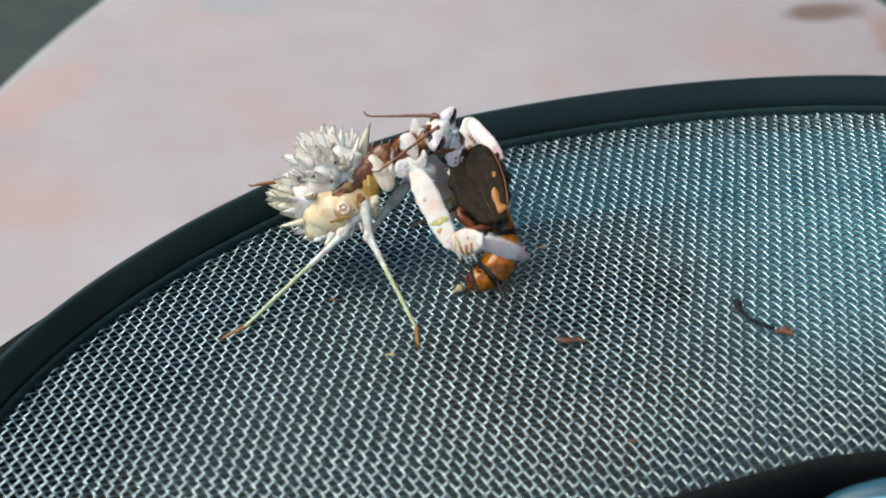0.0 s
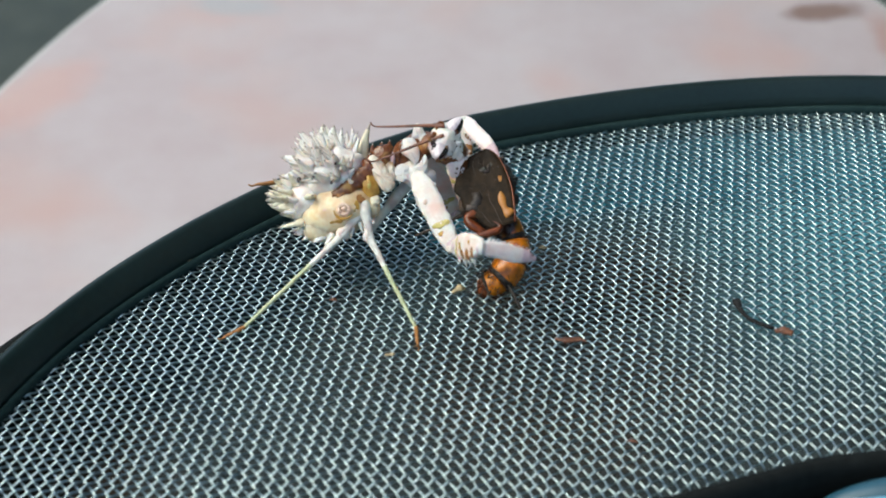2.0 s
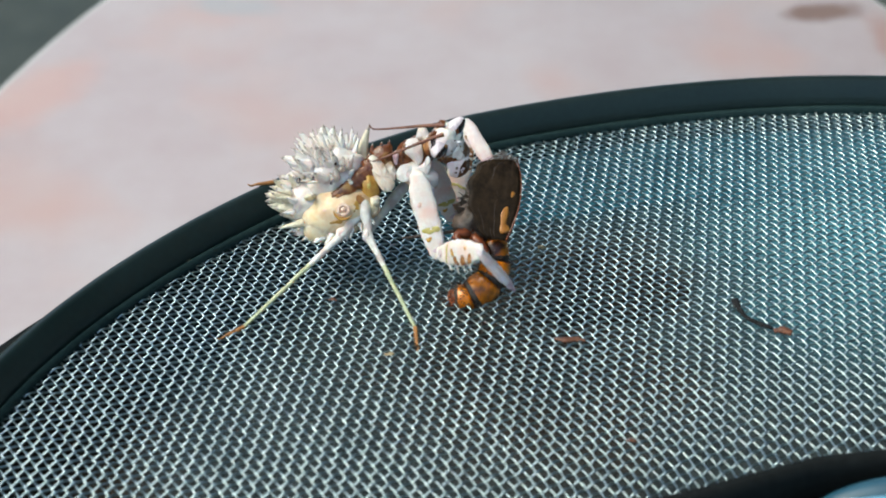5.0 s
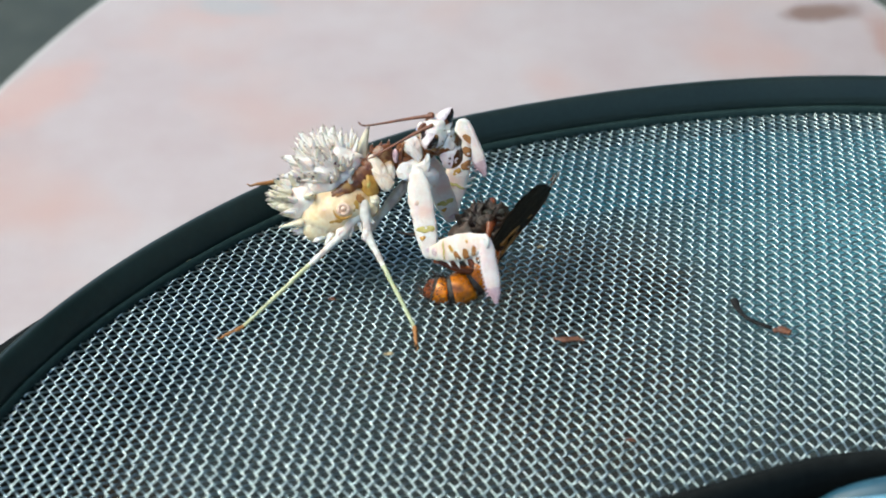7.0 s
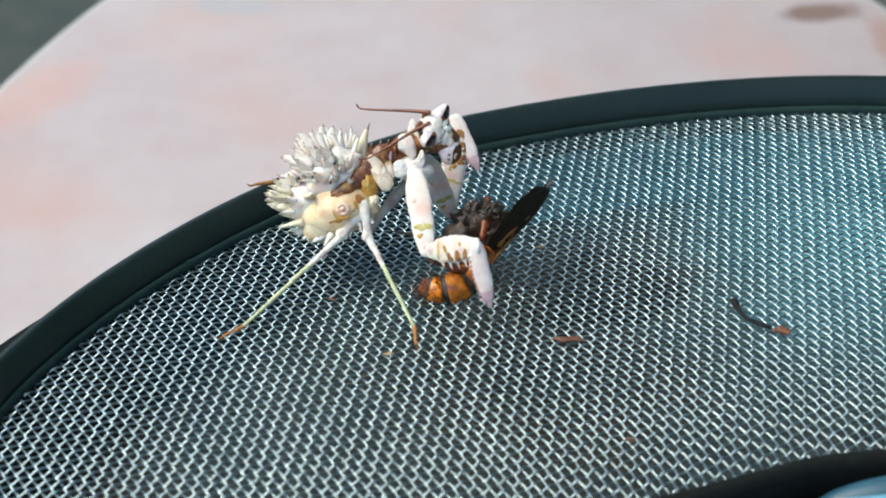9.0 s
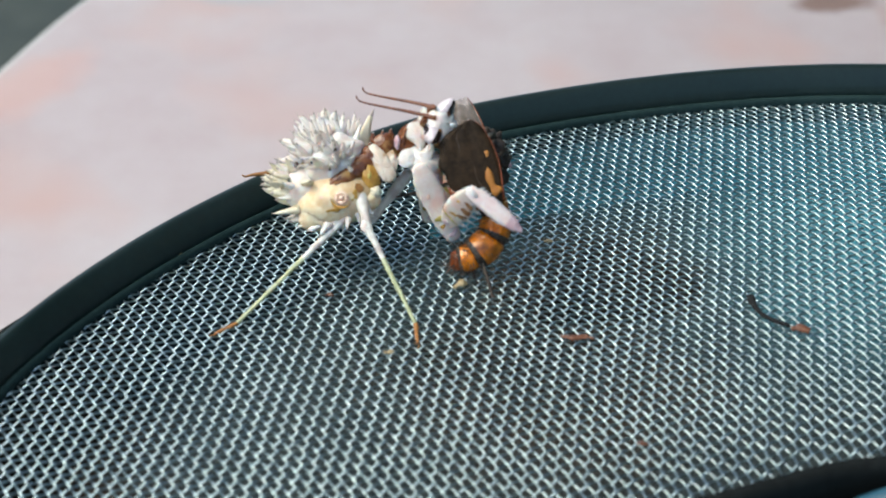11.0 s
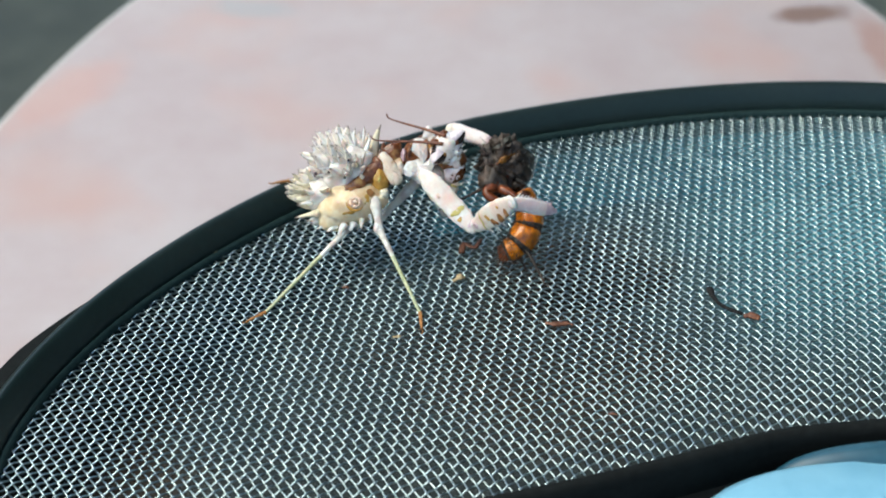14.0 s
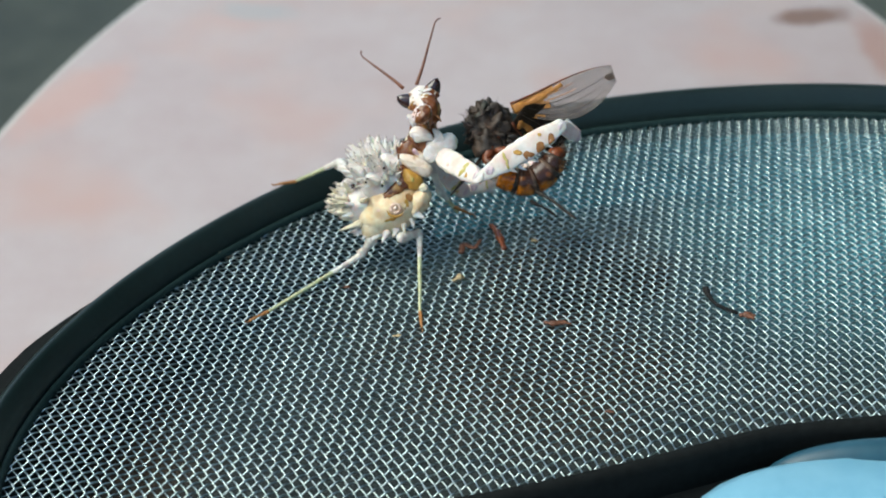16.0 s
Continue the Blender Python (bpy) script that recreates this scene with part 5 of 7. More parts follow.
    walk(ANTENNAE[0], [
        (0, aim(G(776.9, 210.5, -3.59), G(637.0, 195.0, 0.00))), (0.5, aim(G(784.2, 219.4, -3.59), G(640.1, 198.0, 0.00))),
        (1, aim(G(792.0, 235.6, -3.68), G(652.3, 195.0, 0.00))), (1.5, aim(G(795.1, 232.7, -3.68), G(665.4, 195.1, 0.00))),
        (2, aim(G(786.6, 227.4, -3.59), G(662.5, 215.1, 0.00))), (2.5, aim(G(784.8, 229.4, -3.59), G(660.7, 220.1, 0.00))),
        (3, aim(G(799.1, 243.7, -3.68), G(655.8, 203.1, 0.00))), (3.5, aim(G(796.5, 238.3, -3.68), G(652.9, 235.2, 0.00))),
        (4, aim(G(798.7, 237.3, -3.68), G(643.1, 235.2, 0.00))), (4.2, aim(G(796.0, 234.8, -3.68), G(643.1, 230.2, 0.00))),
        (4.9, aim(G(789.5, 227.2, -3.65), G(643.4, 220.9, 0.00))), (5.6, aim(G(782.9, 219.6, -3.61), G(643.6, 211.6, 0.00))),
        (6.3, aim(G(776.3, 212.1, -3.57), G(643.9, 202.3, 0.00))), (7, aim(G(770.9, 209.6, -3.54), G(627.1, 215.4, 0.00))),
        (7.5, aim(G(769.4, 207.4, -3.54), G(632.3, 180.3, 0.00))), (8, aim(G(765.0, 204.3, -3.54), G(631.4, 181.4, 0.00))),
        (8.5, aim(G(765.2, 204.4, -3.54), G(630.6, 182.4, 0.00))), (9, aim(G(765.3, 204.4, -3.54), G(630.1, 182.4, 0.00))),
        (9.2, aim(G(764.8, 206.3, -3.54), G(629.8, 184.6, 0.00))), (9.9, aim(G(767.1, 210.5, -3.56), G(634.1, 193.7, 0.00))),
        (10.6, aim(G(769.5, 214.7, -3.58), G(638.3, 202.7, 0.00))), (11.3, aim(G(771.8, 219.0, -3.59), G(669.1, 159.0, 0.00))),
        (11.5, aim(G(776.4, 217.1, -3.59), G(672.3, 152.8, 0.00))), (12, aim(G(788.2, 211.8, -3.59), G(644.8, 194.1, 0.00))),
        (12.5, aim(G(791.4, 222.2, -3.59), G(660.2, 184.4, 0.00))), (13, aim(G(791.5, 228.1, -3.59), G(672.9, 199.6, 0.00))),
        (13.5, aim(G(787.5, 235.8, -3.68), G(686.0, 193.4, 0.00))), (14, aim(G(785.4, 238.1, -3.68), G(693.8, 198.0, 0.00))),
        (14.5, aim(G(795.0, 241.7, -3.68), G(675.4, 201.9, 0.00))), (15, aim(G(794.8, 250.2, -3.57), G(699.8, 175.5, 0.00))),
        (15.3, aim(G(786.6, 240.5, -3.57), G(663.9, 184.4, 0.00))), (15.5, aim(G(791.6, 223.2, -3.61), G(658.3, 167.6, 0.00))),
        (15.54, aim(G(783.6, 202.7, -3.45), G(690.0, 90.0, -1.00))), (15.57, aim(G(766.0, 172.0, -2.90), G(750.0, 30.0, -1.00))),
        (15.6, aim(G(736.6, 152.8, -2.40), G(789.2, 1.6, -1.00))), (15.7, aim(G(736.6, 152.8, -2.40), G(789.2, 1.6, -1.00))),
        (15.8, aim(G(734.0, 145.7, -2.40), G(787.1, -4.0, -1.00))), (15.9, aim(G(731.4, 138.7, -2.40), G(785.0, -9.6, -1.00))),
        (16, aim(G(728.8, 131.7, -2.40), G(782.9, -15.2, -1.00))),
    ])
    walk(ANTENNAE[1], [
        (0, aim(G(778.0, 228.6, -4.17), G(656.9, 304.1, -3.00))), (0.5, aim(G(783.3, 236.5, -4.17), G(674.3, 284.4, -3.00))),
        (1, aim(G(788.3, 251.5, -4.16), G(691.7, 264.8, -3.00))), (1.5, aim(G(791.5, 248.5, -4.16), G(691.8, 267.7, -3.00))),
        (2, aim(G(785.7, 244.5, -4.17), G(692.0, 270.7, -3.00))), (2.5, aim(G(783.9, 246.5, -4.17), G(692.1, 267.8, -3.00))),
        (3, aim(G(794.1, 258.2, -4.16), G(697.2, 272.8, -3.00))), (3.5, aim(G(792.2, 253.4, -4.16), G(699.8, 280.2, -3.00))),
        (4, aim(G(794.3, 252.5, -4.16), G(702.4, 287.6, -3.00))), (4.2, aim(G(792.3, 250.7, -4.16), G(701.6, 283.8, -3.00))),
        (4.9, aim(G(787.0, 243.7, -4.16), G(698.8, 270.3, -3.00))), (5.6, aim(G(781.6, 236.7, -4.16), G(696.1, 256.9, -3.00))),
        (6.3, aim(G(776.2, 229.6, -4.15), G(693.3, 243.4, -3.00))), (7, aim(G(769.6, 226.3, -4.13), G(693.6, 258.3, -3.00))),
        (7.5, aim(G(768.7, 224.5, -4.13), G(664.2, 273.1, -3.00))), (8, aim(G(764.8, 221.7, -4.13), G(662.9, 272.6, -3.00))),
        (8.5, aim(G(765.0, 221.7, -4.13), G(661.6, 272.0, -3.00))), (9, aim(G(765.2, 221.8, -4.13), G(660.3, 271.5, -3.00))),
        (9.2, aim(G(764.6, 223.7, -4.13), G(659.7, 273.1, -3.00))), (9.9, aim(G(767.2, 228.0, -4.15), G(667.4, 248.3, -3.00))),
        (10.6, aim(G(769.7, 232.4, -4.16), G(675.0, 224.3, -3.00))), (11.3, aim(G(772.2, 236.8, -4.17), G(682.3, 201.2, -3.00))),
        (11.5, aim(G(776.9, 235.0, -4.17), G(678.5, 224.4, -3.00))), (12, aim(G(788.6, 229.7, -4.17), G(667.8, 284.4, -3.00))),
        (12.5, aim(G(790.5, 239.3, -4.17), G(674.4, 267.5, -3.00))), (13, aim(G(789.4, 244.4, -4.17), G(683.1, 249.9, -3.00))),
        (13.5, aim(G(783.1, 251.0, -4.16), G(639.5, 230.9, -3.00))), (14, aim(G(781.0, 253.3, -4.16), G(634.2, 233.9, -3.00))),
        (14.5, aim(G(790.6, 256.9, -4.16), G(682.8, 232.6, -3.00))), (15, aim(G(792.1, 266.0, -4.15), G(634.9, 248.6, -3.00))),
        (15.3, aim(G(785.2, 257.2, -4.15), G(677.0, 221.0, -3.00))), (15.5, aim(G(786.4, 237.6, -4.09), G(693.6, 218.8, -3.00))),
        (15.54, aim(G(767.2, 212.4, -3.63), G(675.0, 160.0, -1.00))), (15.57, aim(G(744.5, 182.0, -2.90), G(655.0, 115.0, 2.00))),
        (15.6, aim(G(710.0, 159.4, -2.40), G(607.9, 56.4, 4.00))), (15.7, aim(G(710.0, 159.4, -2.40), G(607.9, 56.4, 4.00))),
        (15.8, aim(G(707.4, 152.3, -2.40), G(605.8, 50.7, 4.00))), (15.9, aim(G(704.8, 145.3, -2.40), G(603.7, 45.1, 4.00))),
        (16, aim(G(702.2, 138.3, -2.40), G(601.7, 39.5, 4.00))),
    ])
    walk(NEAR_ARM[0], [
        (0, aim(G(738.5, 311.4, -2.20), G(798.1, 432.1, -4.23), 0)), (0.5, aim(G(738.7, 313.5, -2.20), G(796.8, 436.2, -3.71), 0)),
        (1, aim(G(740.8, 316.5, -2.20), G(800.4, 437.1, -4.22), 0)), (1.5, aim(G(742.9, 319.5, -2.20), G(803.7, 439.4, -4.27), 0)),
        (2, aim(G(741.1, 316.5, -2.20), G(800.7, 437.2, -4.22), 0)), (2.5, aim(G(741.2, 319.5, -2.20), G(798.5, 441.6, -4.12), 0)),
        (3, aim(G(743.3, 321.6, -2.20), G(795.2, 448.8, -2.20), 0)), (3.5, aim(G(743.5, 321.6, -2.20), G(796.0, 448.5, -2.52), 0)),
        (4, aim(G(741.6, 319.6, -2.20), G(784.5, 450.2, -2.20), 0)), (4.2, aim(G(741.7, 319.7, -2.20), G(784.6, 450.2, -2.20), 0)),
        (4.9, aim(G(740.3, 317.7, -2.20), G(777.7, 450.0, -2.20), 0)), (5.6, aim(G(738.9, 315.8, -2.20), G(770.7, 449.5, -2.20), 0)),
        (6.3, aim(G(737.6, 313.9, -2.20), G(763.6, 448.8, -2.20), 0)), (7, aim(G(740.8, 314.0, -2.20), G(764.4, 449.3, -2.20), 0)),
        (7.5, aim(G(738.0, 312.0, -2.20), G(762.5, 447.2, -2.20), 0)), (8, aim(G(736.2, 312.1, -2.20), G(760.3, 447.0, -2.94), 0)),
        (8.5, aim(G(737.2, 312.1, -2.20), G(760.0, 446.6, -3.39), 0)), (9, aim(G(738.3, 312.2, -2.20), G(759.7, 446.3, -3.72), 0)),
        (9.2, aim(G(738.2, 313.8, -2.20), G(759.0, 447.6, -3.90), 0)), (9.9, aim(G(740.0, 316.2, -2.20), G(768.2, 447.0, -4.48), 0)),
        (10.6, aim(G(741.8, 318.6, -2.20), G(777.5, 445.9, -4.92), 0)), (11.3, aim(G(743.6, 321.1, -2.20), G(791.2, 387.4, 5.84), 0)),
        (11.5, aim(G(744.5, 320.9, -2.20), G(793.7, 388.8, 5.72), 0)), (12, aim(G(746.3, 320.3, -2.20), G(797.6, 388.9, 5.62), 0)),
        (12.5, aim(G(746.2, 321.4, -2.20), G(800.2, 391.8, 5.44), 0)), (13, aim(G(745.5, 319.3, -2.20), G(806.3, 398.0, 4.70), 0)),
        (13.5, aim(G(746.3, 316.0, -2.20), G(833.6, 421.7, -2.79), 0)), (14, aim(G(745.4, 314.0, -2.20), G(838.8, 414.0, -3.18), 0)),
        (14.5, aim(G(765.4, 326.1, -2.20), G(824.2, 439.9, -5.82), 0)), (15, aim(G(748.8, 322.4, -2.20), G(818.2, 435.6, -4.77), 0)),
        (15.3, aim(G(745.5, 331.3, -2.20), G(795.6, 458.3, -3.37), 0)), (15.5, aim(G(754.4, 325.8, -2.20), G(813.7, 449.7, -2.20), 0)),
        (15.6, aim(G(767.7, 298.0, -2.20), G(826.3, 369.5, -9.60), 0)), (15.7, aim(G(767.7, 295.8, -2.20), G(829.9, 362.0, -9.70), 0)),
        (15.8, aim(G(767.7, 293.5, -2.20), G(834.7, 358.8, -9.52), 0)), (15.9, aim(G(767.7, 281.3, -2.20), G(841.2, 337.1, -9.60), 0)),
        (16, aim(G(774.4, 270.2, -2.20), G(850.4, 319.5, -9.72), 0)),
    ])
    walk(NEAR_ARM[1], [
        (0, aim(G(798.1, 432.1, -4.23), G(844.7, 429.1, -17.19), 0)), (0.5, aim(G(796.8, 436.2, -3.71), G(843.1, 438.3, -16.68), 0)),
        (1, aim(G(800.4, 437.1, -4.22), G(844.9, 438.3, -17.22), 0)), (1.5, aim(G(803.7, 439.4, -4.27), G(845.0, 437.5, -17.33), 0)),
        (2, aim(G(800.7, 437.2, -4.22), G(845.2, 437.6, -17.22), 0)), (2.5, aim(G(798.5, 441.6, -4.12), G(841.7, 444.9, -17.14), 0)),
        (3, aim(G(795.2, 448.8, -2.20), G(844.5, 454.3, -15.10), 0)), (3.5, aim(G(796.0, 448.5, -2.52), G(844.5, 454.4, -15.44), 0)),
        (4, aim(G(784.5, 450.2, -2.20), G(837.4, 459.1, -15.02), 0)), (4.2, aim(G(784.6, 450.2, -2.20), G(837.4, 459.1, -15.02), 0)),
        (4.9, aim(G(777.7, 450.0, -2.20), G(845.1, 449.0, -14.67), 0)), (5.6, aim(G(770.7, 449.5, -2.20), G(853.1, 438.8, -14.16), 0)),
        (6.3, aim(G(763.6, 448.8, -2.20), G(861.3, 428.4, -13.46), 0)), (7, aim(G(764.4, 449.3, -2.20), G(856.6, 431.3, -13.72), 0)),
        (7.5, aim(G(762.5, 447.2, -2.20), G(844.1, 440.9, -14.20), 0)), (8, aim(G(760.3, 447.0, -2.94), G(843.1, 440.1, -14.90), 0)),
        (8.5, aim(G(760.0, 446.6, -3.39), G(842.4, 439.4, -15.36), 0)), (9, aim(G(759.7, 446.3, -3.72), G(841.7, 438.7, -15.70), 0)),
        (9.2, aim(G(759.0, 447.6, -3.90), G(840.5, 439.5, -15.90), 0)), (9.9, aim(G(768.2, 447.0, -4.48), G(830.0, 416.3, -16.90), 0)),
        (10.6, aim(G(777.5, 445.9, -4.92), G(820.3, 393.9, -17.39), 0)), (11.3, aim(G(791.2, 387.4, 5.84), G(834.8, 346.8, -6.84), 0)),
        (11.5, aim(G(793.7, 388.8, 5.72), G(838.8, 348.4, -6.93), 0)), (12, aim(G(797.6, 388.9, 5.62), G(843.8, 364.2, -7.23), 0)),
        (12.5, aim(G(800.2, 391.8, 5.44), G(846.8, 386.8, -7.52), 0)), (13, aim(G(806.3, 398.0, 4.70), G(852.1, 391.7, -8.27), 0)),
        (13.5, aim(G(833.6, 421.7, -2.79), G(881.3, 389.3, -15.52), 0)), (14, aim(G(838.8, 414.0, -3.18), G(907.9, 369.2, -15.16), 0)),
        (14.5, aim(G(824.2, 439.9, -5.82), G(871.9, 412.5, -18.61), 0)), (15, aim(G(818.2, 435.6, -4.77), G(875.0, 420.9, -17.47), 0)),
        (15.3, aim(G(795.6, 458.3, -3.37), G(867.7, 492.4, -15.45), 0)), (15.5, aim(G(813.7, 449.7, -2.20), G(893.6, 479.1, -14.08), 0)),
        (15.6, aim(G(826.3, 369.5, -9.60), G(993.1, 292.8, -10.67), 0)), (15.7, aim(G(829.9, 362.0, -9.70), G(997.3, 286.9, -10.80), 0)),
        (15.8, aim(G(834.7, 358.8, -9.52), G(1000.9, 281.1, -10.64), 0)), (15.9, aim(G(841.2, 337.1, -9.60), G(1006.2, 257.1, -10.80), 0)),
        (16, aim(G(850.4, 319.5, -9.72), G(1005.3, 221.5, -11.01), 0)),
    ])
    walk(NEAR_ARM[2], [
        (0, aim(G(844.7, 429.1, -17.19), G(924.5, 454.1, -12.99), 180)), (0.5, aim(G(843.1, 438.3, -16.68), G(925.1, 456.1, -12.50), 180)),
        (1, aim(G(844.9, 438.3, -17.22), G(931.9, 455.5, -13.60), 180)), (1.5, aim(G(845.0, 437.5, -17.33), G(933.2, 460.2, -14.04), 180)),
        (2, aim(G(845.2, 437.6, -17.22), G(934.8, 457.3, -14.04), 180)), (2.5, aim(G(841.7, 444.9, -17.14), G(932.1, 462.7, -14.00), 180)),
        (3, aim(G(844.5, 454.3, -15.10), G(931.3, 472.0, -11.47), 180)), (3.5, aim(G(844.5, 454.4, -15.44), G(924.5, 490.6, -11.72), 180)),
        (4, aim(G(837.4, 459.1, -15.02), G(920.8, 485.2, -11.23), 180)), (4.2, aim(G(837.4, 459.1, -15.02), G(919.6, 485.5, -11.11), 180)),
        (4.9, aim(G(845.1, 449.0, -14.67), G(906.8, 506.3, -10.52), 120)), (5.6, aim(G(853.1, 438.8, -14.16), G(890.3, 522.1, -10.89), 60)),
        (6.3, aim(G(861.3, 428.4, -13.46), G(874.6, 527.9, -12.30), 0)), (7, aim(G(856.6, 431.3, -13.72), G(875.4, 530.1, -12.63), 0)),
        (7.5, aim(G(844.1, 440.9, -14.20), G(866.2, 534.9, -11.87), 0)), (8, aim(G(843.1, 440.1, -14.90), G(861.2, 535.3, -12.66), 0)),
        (8.5, aim(G(842.4, 439.4, -15.36), G(863.0, 535.1, -13.36), 0)), (9, aim(G(841.7, 438.7, -15.70), G(864.7, 534.8, -13.97), 0)),
        (9.2, aim(G(840.5, 439.5, -15.90), G(864.5, 535.5, -14.22), 0)), (9.9, aim(G(830.0, 416.3, -16.90), G(874.8, 501.0, -14.43), 60)),
        (10.6, aim(G(820.3, 393.9, -17.39), G(884.1, 465.2, -14.89), 120)), (11.3, aim(G(834.8, 346.8, -6.84), G(916.0, 408.0, -7.08), 180)),
        (11.5, aim(G(838.8, 348.4, -6.93), G(921.1, 408.1, -7.20), 180)), (12, aim(G(843.8, 364.2, -7.23), G(927.4, 422.0, -7.48), 180)),
        (12.5, aim(G(846.8, 386.8, -7.52), G(934.1, 435.4, -6.16), 180)), (13, aim(G(852.1, 391.7, -8.27), G(936.3, 444.8, -6.77), 180)),
        (13.5, aim(G(881.3, 389.3, -15.52), G(971.9, 404.3, -12.34), 180)), (14, aim(G(907.9, 369.2, -15.16), G(990.7, 384.3, -11.01), 180)),
        (14.5, aim(G(871.9, 412.5, -18.61), G(961.7, 426.9, -15.30), 180)), (15, aim(G(875.0, 420.9, -17.47), G(956.0, 460.5, -14.06), 180)),
        (15.3, aim(G(867.7, 492.4, -15.45), G(924.4, 475.7, -9.43), 180)), (15.5, aim(G(893.6, 479.1, -14.08), G(963.6, 508.7, -9.17), 180)),
        (15.6, aim(G(993.1, 292.8, -10.67), G(1028.7, 310.8, -3.86), 180)), (15.7, aim(G(997.3, 286.9, -10.80), G(1041.2, 297.7, -4.17), 180)),
        (15.8, aim(G(1000.9, 281.1, -10.64), G(1044.1, 292.4, -3.99), 180)), (15.9, aim(G(1006.2, 257.1, -10.80), G(1053.0, 263.8, -4.25), 180)),
        (16, aim(G(1005.3, 221.5, -11.01), G(1047.3, 240.0, -4.41), 180)),
    ])
    walk(FAR_ARM[0], [
        (0, aim(G(759.8, 283.6, 1.80), G(801.5, 377.7, 8.42), 0)), (0.5, aim(G(759.9, 286.6, 1.80), G(801.8, 377.4, 8.66), 0)),
        (1, aim(G(762.1, 288.7, 1.80), G(801.9, 376.9, 8.90), 0)), (1.5, aim(G(762.3, 288.7, 1.80), G(802.1, 376.4, 8.93), 0)),
        (2, aim(G(760.4, 286.7, 1.80), G(802.4, 376.7, 8.71), 0)), (2.5, aim(G(762.6, 288.8, 1.80), G(802.8, 377.0, 8.89), 0)),
        (3, aim(G(764.7, 290.8, 1.80), G(803.1, 377.3, 9.05), 0)), (3.5, aim(G(764.9, 289.9, 1.80), G(803.4, 377.6, 8.97), 0)),
        (4, aim(G(765.0, 288.9, 1.80), G(803.5, 378.5, 8.85), 0)), (4.2, aim(G(765.1, 288.9, 1.80), G(803.6, 378.8, 8.82), 0)),
        (4.9, aim(G(763.4, 288.3, 1.80), G(803.6, 381.4, 8.55), 0)), (5.6, aim(G(761.6, 287.7, 1.80), G(803.6, 383.9, 8.25), 0)),
        (6.3, aim(G(759.9, 287.0, 1.80), G(803.7, 386.5, 7.92), 0)), (7, aim(G(760.1, 284.1, 1.80), G(803.6, 382.7, 8.01), 0)),
        (7.5, aim(G(757.3, 284.1, 1.80), G(803.2, 379.8, 8.15), 0)), (8, aim(G(755.5, 284.1, 1.80), G(802.8, 376.8, 8.33), 0)),
        (8.5, aim(G(755.7, 284.2, 1.80), G(802.3, 373.6, 8.59), 0)), (9, aim(G(755.9, 284.2, 1.80), G(801.9, 374.4, 8.56), 0)),
        (9.2, aim(G(755.4, 286.0, 1.80), G(801.1, 376.5, 8.55), 0)), (9.9, aim(G(757.6, 288.7, 1.80), G(785.5, 386.8, 8.50), 0)),
        (10.6, aim(G(759.9, 291.4, 1.80), G(769.8, 393.9, 8.42), 0)), (11.3, aim(G(762.0, 294.2, 1.80), G(755.5, 398.4, 8.30), 0)),
        (11.5, aim(G(763.1, 294.4, 1.80), G(757.6, 394.8, 8.62), 0)), (12, aim(G(765.3, 294.6, 1.80), G(758.1, 392.6, 8.79), 0)),
        (12.5, aim(G(765.9, 293.3, 1.80), G(757.7, 390.2, 8.87), 0)), (13, aim(G(765.7, 293.6, 1.80), G(761.5, 384.4, 9.30), 0)),
        (13.5, aim(G(764.9, 289.7, 1.80), G(783.3, 386.8, 8.74), 0)), (14, aim(G(764.4, 287.4, 1.80), G(788.1, 383.2, 8.76), 0)),
        (14.5, aim(G(781.5, 296.0, 1.80), G(792.1, 385.7, 9.33), 0)), (15, aim(G(764.5, 295.6, 1.80), G(775.8, 391.8, 8.89), 0)),
        (15.3, aim(G(762.3, 306.9, 1.80), G(760.6, 395.5, 9.44), 0)), (15.5, aim(G(770.2, 295.6, 1.80), G(781.8, 390.6, 8.97), 0)),
        (15.6, aim(G(764.5, 295.6, 1.80), G(798.3, 376.2, 9.51), 0)), (15.7, aim(G(764.5, 294.4, 1.80), G(799.4, 372.2, 9.64), 0)),
        (15.8, aim(G(764.5, 293.3, 1.80), G(800.6, 368.2, 9.76), 0)), (15.9, aim(G(763.4, 286.0, 1.80), G(812.0, 353.9, 9.74), 0)),
        (16, aim(G(762.3, 278.6, 1.80), G(823.5, 339.5, 9.58), 0)),
    ])
